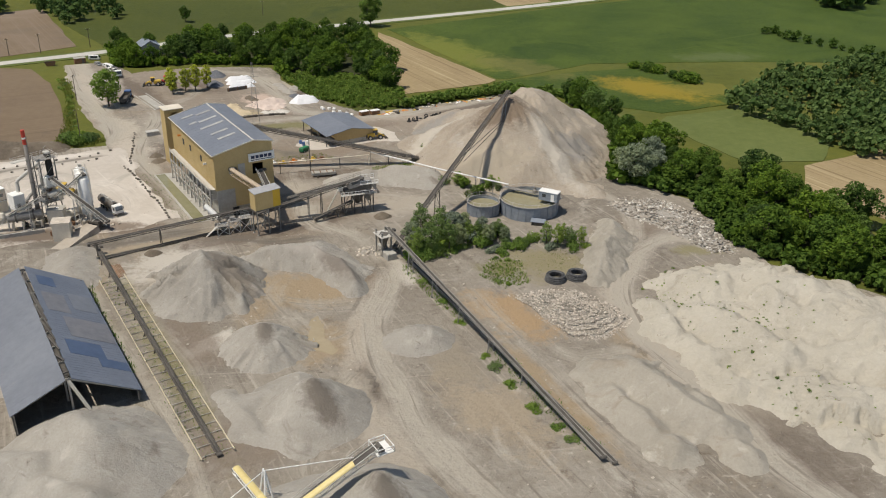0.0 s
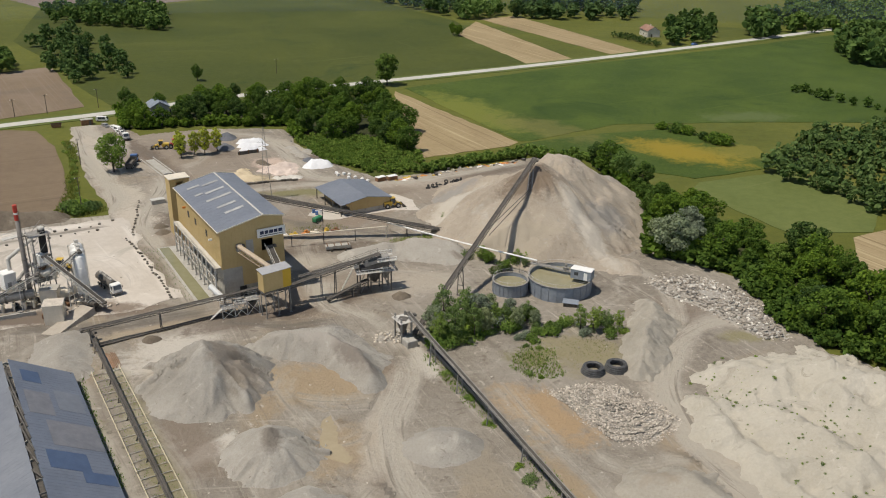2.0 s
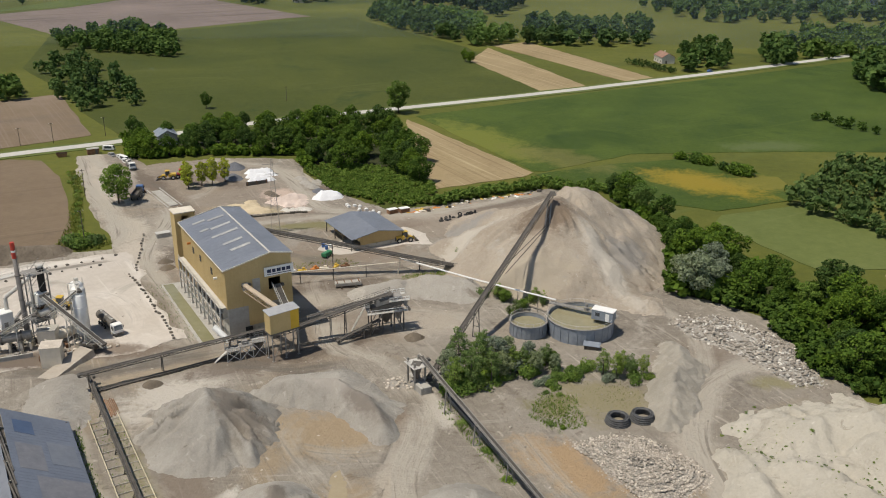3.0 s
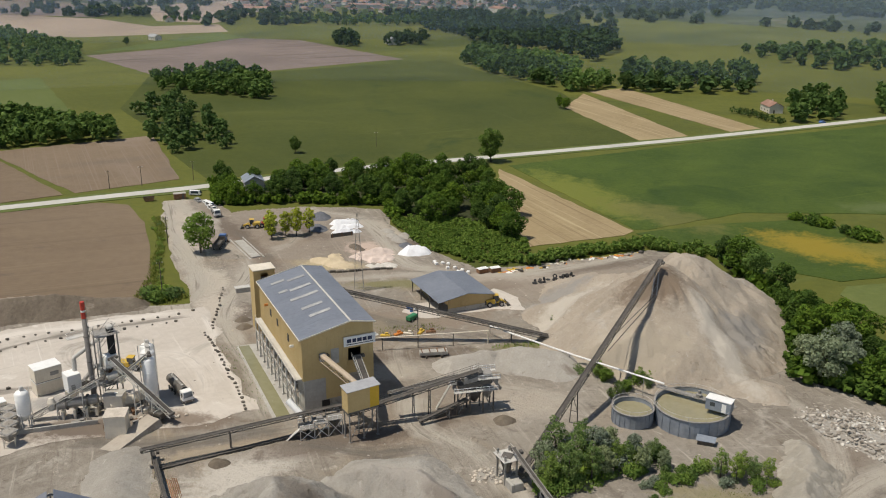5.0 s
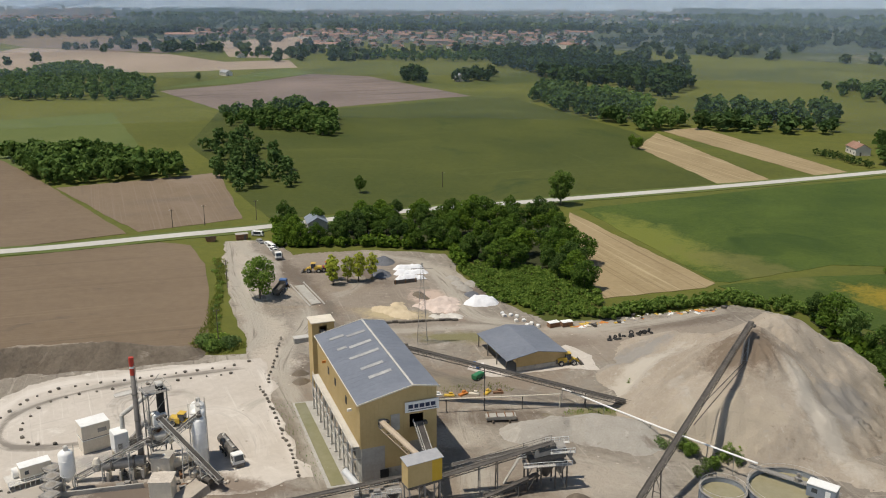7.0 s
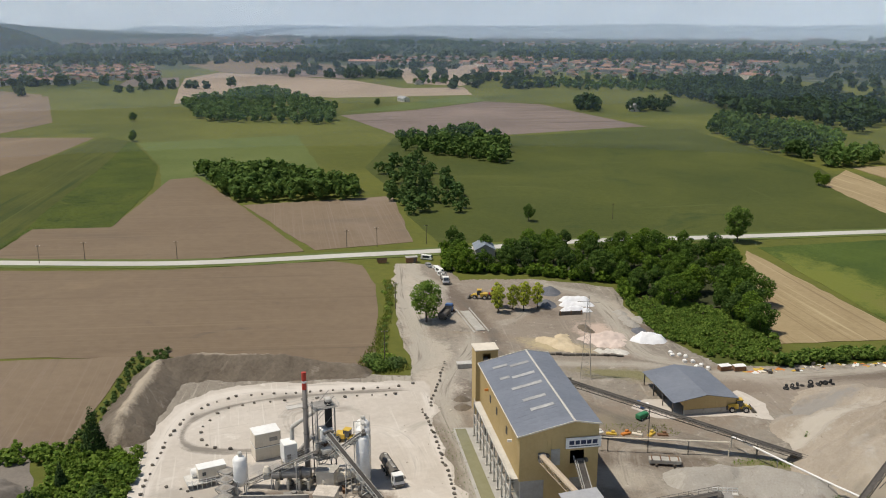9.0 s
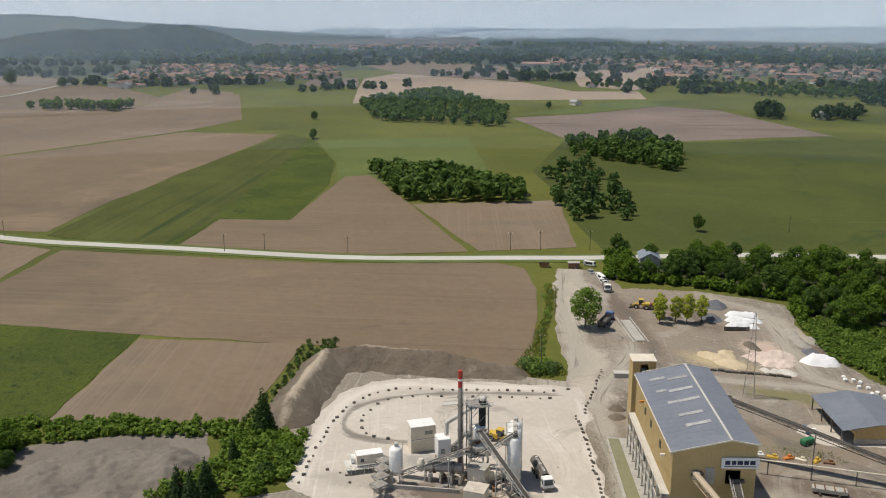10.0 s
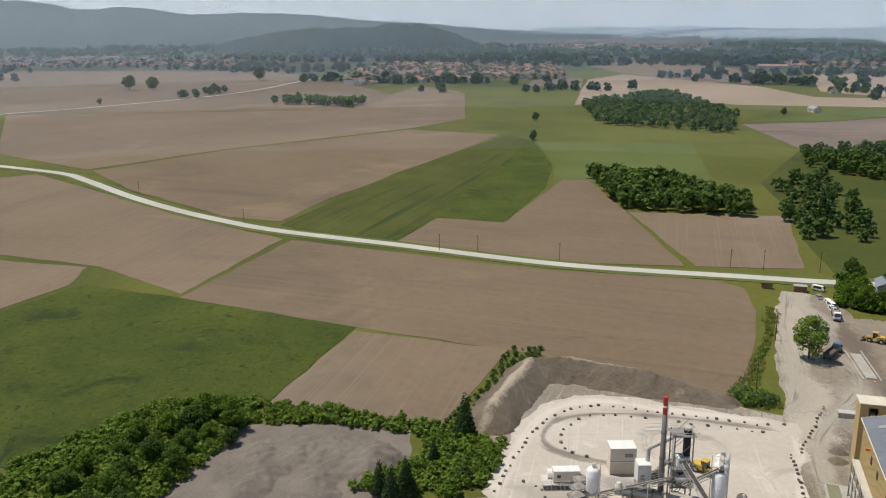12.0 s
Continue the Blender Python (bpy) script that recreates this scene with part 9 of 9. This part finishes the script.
wood("copse_edge", scatter([(-182, 362), (-164, 333), (-133, 346), (-99, 352), (-88, 332), (-86, 335), (-98, 356), (-134, 350), (-162, 339), (-176, 362)], 2.4, 74), (2.5, 5.0), "leaf",
     "leafy undergrowth along the copse", 190, 1.4, 74, 0.5, "undergrowth")
wood("far_wood", scatter([(96, 324), (119, 372), (166, 405), (260, 430), (280, 300), (170, 270), (131, 277), (112, 300)], 5.6, 75), (4, 9), "scrub", "dense green young wood beyond the meadow", 150, 1.1, 75, 0.5)
for x, y in ((61, 380), (65, 377), (69, 374), (76, 366), (79, 363), (82, 360)):
    bush("bush_dark", x, y, r0.uniform(3, 5), "round dark shrub in the meadow", "shrubs in the meadow", wide=1.2)
wood("field_hedge", scatter([(130, 470), (150, 440), (175, 420), (182, 426), (155, 448), (138, 474)], 5, 76), (3, 5), "leaf", "hedge of shrubs in the crop field", 100, 1.3, 76, 0.5, "hedge")

# weedy strip between the small field and the earth bank
wood("hedge", scatter([(-200, 209), (-192, 216), (-184, 204), (-176, 188), (-163, 166), (-167, 160), (-180, 184)], 1.9, 85), (0.7, 1.9), "scrub", "weedy strip of brambles between field and bank", 110, 1.6, 85, 0.6, "hedge")
# hedge round the sand store, at the end of the way
for k, (poly, gap, hh) in enumerate((([(-188, 66), (-203, 92), (-206, 108), (-196, 116), (-188, 110), (-176, 92), (-166, 74)], 6.0, (4.5, 9)),)):
    for x, y in scatter(poly, gap, 80 + k):
        tree(r0.choice(("oak_a", "oak_b", "oak_c")), x, y, r0.uniform(*hh), "round green tree in the hedge by the sand store", "trees by the sand store", wide=1.2)
wood("hedge", scatter([(-222, 100), (-214, 118), (-186, 144), (-163, 159), (-148, 166), (-134, 150), (-140, 134), (-150, 124), (-155, 146), (-164, 152), (-182, 136), (-196, 117), (-186, 106), (-168, 82), (-160, 70), (-205, 60)], 1.9, 82),
     (1.4, 3.0), "scrub", "thick bramble hedge round the sand store", 130, 1.5, 82, 0.66, "hedge")
wood("hedge", scatter([(-196, 50), (-210, 92), (-212, 114), (-197, 117), (-187, 105), (-168, 80), (-155, 66), (-160, 50)], 2.8, 83), (1.6, 3.8), "scrub", "thick bramble scrub beside the sand store", 130, 1.5, 83, 0.66, "hedge")
for x, y, h in ((-157.5, 160.5, 12.5), (-141.5, 133, 10), (-145, 128, 9), (-150, 146, 7), (-138, 127, 11)):
    tree("conifer", x, y, h, "dark green conifer in the hedge", "conifers in the hedge", name="conifer", wide=1.0)
for x, y in ((-144, 155), (-140, 148), (-136, 142), (-147, 160)):
    bush("bush_dark", x, y, r0.uniform(3, 5), "dark green shrub beside the gravel pad", "shrubs by the pad", wide=1.2)

# ---- woods and single trees of the plain ----
def wood_at(poly, gap, hh, seed, label="dense green wood between the fields", mat="leaf_plain", cards=125, size=1.1):
    wood("far_wood", scatter(poly, gap, seed), hh, mat, label, cards, size, seed)


wood_at([(-412, 440), (-330, 391), (-279, 431), (-300, 452), (-361, 462)], 6.0, (9, 13), 101)
wood_at([(-624, 648), (-499, 690), (-579, 800), (-794, 930), (-760, 760)], 10.0, (8, 13), 102, "loose green wood of shrubs and trees", "leaf_airy", 100, 1.3)
wood_at([(-353, 592), (-390, 640), (-359, 689), (-300, 650), (-261, 578)], 8.0, (8, 14), 103)
wood_at([(-237, 410), (-206, 434), (-262, 500), (-325, 565), (-318, 505), (-275, 455)], 8.5, (5, 11), 104, "open group of orchard trees", "leaf_plain", 110, 1.1)
for x, y, h in ((-262, 470, 13), (-256, 462, 12), (-249, 455, 11), (-244, 440, 10), (-214, 433, 9)):
    tree("cypress", x, y, h, "narrow dark conifer in the group of trees", "conifers of the plain", name="conifer", wide=1.1)
wood_at([(-183, 804), (-136, 741), (-97, 707), (-71, 668), (-76, 718), (-100, 806), (-156, 875), (-198, 888)], 9.0, (9, 15), 105)
wood_at([(-150, 842), (-110, 796), (-84, 742), (-76, 724), (-74, 760), (-98, 818), (-140, 866)], 10.0, (11, 16), 132, "row of lighter green trees behind the dark ones", "leaf_airy", 110, 1.1)
wood_at([(-68, 677), (-45, 694), (-49, 728), (-72, 726)], 9.0, (11, 15), 133, "group of tall light green trees by the strip fields", "leaf_airy", 120, 1.0)
wood_at([(-364, 1275), (-317, 1124), (-252, 1062), (-178, 930), (-138, 944), (-76, 862), (-60, 945), (-80, 1093), (-181, 1193), (-298, 1331)], 11, (11, 17), 106, "large dark wood in the plain", "leaf_dark", 70, 1.6)
wood_at([(-560, 1190), (-460, 1240), (-364, 1275), (-345, 1180), (-420, 1150), (-520, 1150)], 14, (8, 13), 131, "loose tree belt running into the wood", "leaf_plain", 60, 1.8)
wood_at([(-348, 906), (-326, 916), (-352, 975), (-374, 968)], 8, (10, 16), 107, "clump of dark conifers beside a farm", "leaf_dark", 90, 1.2)
wood_at([(-300, 932), (-265, 954), (-282, 1012), (-318, 990)], 9, (9, 14), 134, "dark garden trees round a farm", "leaf_dark", 90, 1.2)
wood_at([(-36, 690), (57, 700), (61, 821), (-40, 810)], 11, (9, 15), 108, "belt of trees along the far fields", "leaf_plain", 90, 1.5)
wood_at([(78, 597), (102, 612), (115, 700), (80, 692)], 9, (8, 14), 121, "group of garden trees round a house", "leaf_plain", 100, 1.4)
wood_at([(131, 630), (152, 644), (166, 735), (144, 718)], 8, (10, 16), 122, "group of tall trees by the road", "leaf_plain", 100, 1.4)
wood_at([(160, 655), (233, 699), (263, 812), (184, 794)], 11, (9, 15), 123, "belt of trees beyond the road", "leaf_plain", 90, 1.5)
wood_at([(176, 566), (189, 545), (230, 600), (219, 647), (193, 641)], 8, (11, 17), 124, "tall trees at the edge of the crop field", "leaf_plain", 100, 1.4)
wood_at([(110, 860), (300, 900), (420, 1080), (200, 1060), (60, 980)], 16, (10, 15), 125, "loose wood on the plain", "leaf_plain", 60, 1.9)
wood_at([(40, 618), (47, 622), (72, 590), (68, 584)], 3.0, (4, 5), 109, "clipped dark cypress hedge", "leaf_dark", 60, 1.0)
wood_at([(-850, 1180), (-765, 1200), (-770, 1215), (-852, 1195)], 9, (12, 17), 110, "row of dark poplars on the plain", "leaf_dark", 70, 1.6)
wood_at([(-690, 1118), (-645, 1141), (-655, 1160), (-695, 1140)], 10, (7, 10), 111, "garden trees round a farm", "leaf", 70, 1.6)
wood_at([(-994, 470), (-907, 530), (-920, 560), (-1010, 510)], 9, (9, 13), 112, "small grove on the open plain", "leaf", 80, 1.5)
wood_at([(-1140, 400), (-1170, 440), (-1195, 480), (-1180, 490), (-1125, 420)], 13, (9, 12), 113, "row of trees on the open plain", "leaf", 80, 1.5)
for k, (x, y, h) in enumerate(((-1307, 389, 22), (-1287, 416, 20), (-1182, 470, 15), (-1367, 612, 22), (-1279, 648, 15), (-1110, 300, 9), (-572, 526, 9), (-680, 618, 9), (-569, 522, 7), (-559, 850, 9), (-740, 740, 10), (-66, 604, 9), (-62, 600, 8))):
    tree(("oak_a", "oak_b", "oak_c")[k % 3], x, y, h, "lone tree on the open plain", "lone trees")


TOWNS = [
    [(-1194, 704), (-1093, 1024), (-1328, 1217), (-1615, 1017), (-1420, 800)],
    [(-2002, 322), (-1674, 729), (-1958, 847), (-2440, 386)],
    [(-694, 1302), (-259, 1464), (-346, 1902), (-872, 1737)],
    [(-1922, 1809), (-1625, 2000), (-2107, 2578), (-2356, 2208)],
    [(-2700, 1900), (-2200, 1700), (-1900, 2500), (-2500, 2900)],
    [(-1040, 1480), (-760, 1560), (-820, 1800), (-1150, 1700)],
    [(-1300, 2300), (-200, 2500), (-300, 3600), (-1700, 3300)],
]


def far_groves(name, count, r_lo, r_hi, seed, mat, label, cards=34):
    q = random.Random(seed)
    places = []
    for _ in range(count):
        rad = r_lo + (r_hi - r_lo) * q.random() ** 0.8
        yaw = radians(q.uniform(-22, 88))
        cx, cy = -math.sin(yaw) * rad, math.cos(yaw) * rad
        if any(inside(cx, cy, f[4]) for f in FIELDS) or any(inside(cx, cy, p) for p in TOWNS):
            continue
        a, w, d = yaw + q.uniform(-.4, .4), q.uniform(40, 230), q.uniform(12, 45)
        n = int(w * d / 260) + 2
        for _ in range(n):
            u, v = q.gauss(0, w / 2), q.gauss(0, d / 2)
            places.append((cx + u * math.cos(a) - v * math.sin(a), cy + u * math.sin(a) + v * math.cos(a)))
    wood(name, places, (8, 15), mat, label, cards, 3.6 if cards > 20 else 4.6, seed)


far_groves("far_wood", 210, 1250, 2300, 201, "far_leaf", "scattered groves and hedgerows on the plain", 26)
far_groves("far_wood", 640, 2000, 4400, 202, "far_leaf", "wide belts of woodland on the distant plain", 11)


# ---- houses ----
def house(x, y, turn, w, l, h, label, roof="tile_roof"):
    b = thing("house", pose(x, y, 0, 0, 0, turn), label, "house")
    rise = w * 0.28
    g = Geo().box(0, 0, 0, w, l, h)
    for s in (-1, 1):
        g.add([(-w / 2, s * l / 2, h), (w / 2, s * l / 2, h), (0, s * l / 2, h + rise)], [(0, 1, 2)])
    part("wall", g, "house_wall", b)
    part("roof", Geo().sheet((-w / 2 - 0.5, -l / 2 - 0.4, h - 0.25), (0, -l / 2 - 0.4, h + rise), (0, l / 2 + 0.4, h + rise), (-w / 2 - 0.5, l / 2 + 0.4, h - 0.25), 0.2), roof, b)
    part("roof", Geo().sheet((0, -l / 2 - 0.4, h + rise), (w / 2 + 0.5, -l / 2 - 0.4, h - 0.25), (w / 2 + 0.5, l / 2 + 0.4, h - 0.25), (0, l / 2 + 0.4, h + rise), 0.2), roof, b)
    part("chimney", Geo().box(w * 0.15, l * 0.2, h + rise * 0.5, 0.6, 0.8, 1.6), "house_wall", b)
    for k in range(3):
        part("window", Geo().box(-w / 2 - 0.02, -l / 3 + k * l / 3, 1.0, 0.08, 1.0, 1.2), "glass", b)
    part("door", Geo().box(-w / 6, -l / 2 - 0.02, 0, 1.0, 0.08, 2.1), "bark", b)
    return b


house(-162, 362, 35, 8, 11, 4.5, "small house among the trees of the copse", "tank_steel")
house(66, 632, 20, 9, 14, 4.5, "white house among trees by the road")
house(-684, 1130, 40, 10, 18, 4.5, "farmhouse with a tiled roof on the plain")
house(-563, 908, 60, 8, 16, 4, "small farm building on the plain", "skylight")
house(-300, 948, 30, 10, 20, 5, "farm building among dark conifers", "skylight")
house(-1193, 700, 50, 12, 30, 5, "long pale shed at the edge of the village", "skylight")


def village(name, poly, gap, seed, label, shed_share=0.04):
    """Houses too far and too many to count: all walls in one mesh, all roofs in another."""
    q = random.Random(seed)
    walls, roofs = Geo(), Geo()
    for x, y in scatter(poly, gap, seed):
        big = q.random() < shed_share
        w, l, h = (q.uniform(16, 26), q.uniform(30, 60), q.uniform(5, 7)) if big else (q.uniform(8, 12), q.uniform(10, 17), q.uniform(3.2, 6.2))
        a = q.choice((0.3, 0.35, 1.9, 1.85, 0.9)) + q.uniform(-.1, .1)
        c, s = math.cos(a), math.sin(a)
        place = lambda px, py, z: (x + c * px - s * py, y + s * px + c * py, z)
        walls.box(x, y, 0, w, l, h, a)
        rise = w * (0.12 if big else 0.28)
        e = 0.4
        roofs.add([place(-w / 2 - e, -l / 2 - e, h), place(w / 2 + e, -l / 2 - e, h), place(w / 2 + e, l / 2 + e, h), place(-w / 2 - e, l / 2 + e, h), place(0, -l / 2 - e, h + rise), place(0, l / 2 + e, h + rise)],
                  [(0, 4, 5, 3), (1, 2, 5, 4), (0, 1, 4), (2, 3, 5), (3, 2, 1, 0)])
    ob = tagged(thing(name, pose(0, 0, 0), label, "village"), kind="stuff")
    tagged(part("houses", walls, "house_wall", ob), kind="stuff")
    tagged(part("roofs", roofs, "tile_roof", ob), kind="stuff")
    wood("village_trees", scatter(poly, gap * 1.0, seed + 50), (5, 10), "far_leaf", "garden trees between the houses", 22, 3.4, seed)


village("village", TOWNS[0], 21, 301, "village of tiled houses on the plain")
village("village", TOWNS[1], 30, 302, "long row of tiled houses below the hills")
village("village", TOWNS[2], 30, 303, "scattered tiled houses among trees")
village("village", TOWNS[3], 42, 304, "distant town with large sheds", 0.2)
village("village", TOWNS[4], 40, 306, "distant town along the foot of the hills", 0.15)
village("village", TOWNS[5], 28, 307, "village of tiled houses among trees")
village("village", TOWNS[6], 62, 305, "distant town with scattered roofs", 0.1)


# ---- hills of the horizon ----
def hills(name, centre, reach, peaks, material, label, base=-4.0):
    (x0, y0), (x1, y1) = centre
    nx, ny = 90, 24
    g = np.zeros((nx, ny, 3))
    d = Vector((x1 - x0, y1 - y0))
    side = Vector((-d.y, d.x)).normalized()
    for i in range(nx):
        t = i / (nx - 1)
        crest = np.interp(t, [p[0] for p in peaks], [p[1] for p in peaks]) * (1 + 0.16 * noise.fractal((t * 9, peaks[0][1], 0.3), 1.0, 2.0, 4))
        for j in range(ny):
            s = j / (ny - 1) * 2 - 1
            z = base + (crest - base) * max(0.0, 1 - s * s) ** 0.8 + 3 * noise.noise((t * 40, s * 6, 1.0))
            g[i, j] = (x0 + d.x * t + side.x * s * reach, y0 + d.y * t + side.y * s * reach, z)
    idx = np.arange(nx * ny).reshape(nx, ny)
    quads = np.stack([idx[:-1, :-1], idx[1:, :-1], idx[1:, 1:], idx[:-1, 1:]], -1).reshape(-1, 4)
    me = raw_mesh(name, g.reshape(-1, 3), quads, M[material])
    me.polygons.foreach_set("use_smooth", [True] * len(me.polygons))
    tagged(new(name, me), label, "hills", kind="structure")


hills("hill", ((-2500, 930), (-2330, 1720)), 240, ((0, 3), (0.1, 30), (0.28, 55), (0.42, 62), (0.54, 58), (0.68, 70), (0.78, 73), (0.9, 48), (1, 2)), "hill_near", "dark wooded hill beyond the village")
hills("hill", ((-3900, 100), (-3000, 3200)), 330, ((0, 150), (0.18, 146), (0.3, 120), (0.42, 108), (0.55, 84), (0.7, 48), (0.85, 20), (1, 2)), "hill_wooded", "long wooded hills beyond the villages")
hills("hill", ((-3300, 2900), (1600, 4250)), 280, ((0, 34), (0.12, 44), (0.25, 38), (0.4, 50), (0.55, 45), (0.7, 58), (0.85, 54), (1, 66)), "hill_far", "horizon hills with blue haze painted into their colour")
hills("hill", ((1500, 4200), (4200, 1200)), 280, ((0, 66), (1, 72)), "hill_far", "horizon hills with blue haze painted into their colour")


# ---- upright sheets imitating haze over the plain ----
def haze_sheet(rad, height, material):
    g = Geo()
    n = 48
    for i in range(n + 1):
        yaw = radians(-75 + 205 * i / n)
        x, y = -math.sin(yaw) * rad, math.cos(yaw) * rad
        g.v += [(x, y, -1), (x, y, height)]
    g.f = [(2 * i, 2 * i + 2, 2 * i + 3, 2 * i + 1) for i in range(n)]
    setting("backdrop_air", g, material, "upright translucent sheet imitating haze over the plain", "haze")


def sky_wall(rad, height):
    g = Geo()
    n = 96
    for i in range(n):
        a = 2 * math.pi * i / n
        g.v += [(math.cos(a) * rad, math.sin(a) * rad, -1), (math.cos(a) * rad, math.sin(a) * rad, height)]
    g.f = [(2 * i, 2 * ((i + 1) % n), 2 * ((i + 1) % n) + 1, 2 * i + 1) for i in range(n)]
    setting("backdrop_sky", g, "sky_air", "pale hazy sky over the horizon", "sky")


sky_wall(4850, 700)
# curved see-through sheets added one behind another to pale the distance
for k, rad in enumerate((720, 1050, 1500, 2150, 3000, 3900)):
    haze_sheet(rad, 900, "air_%d" % k)
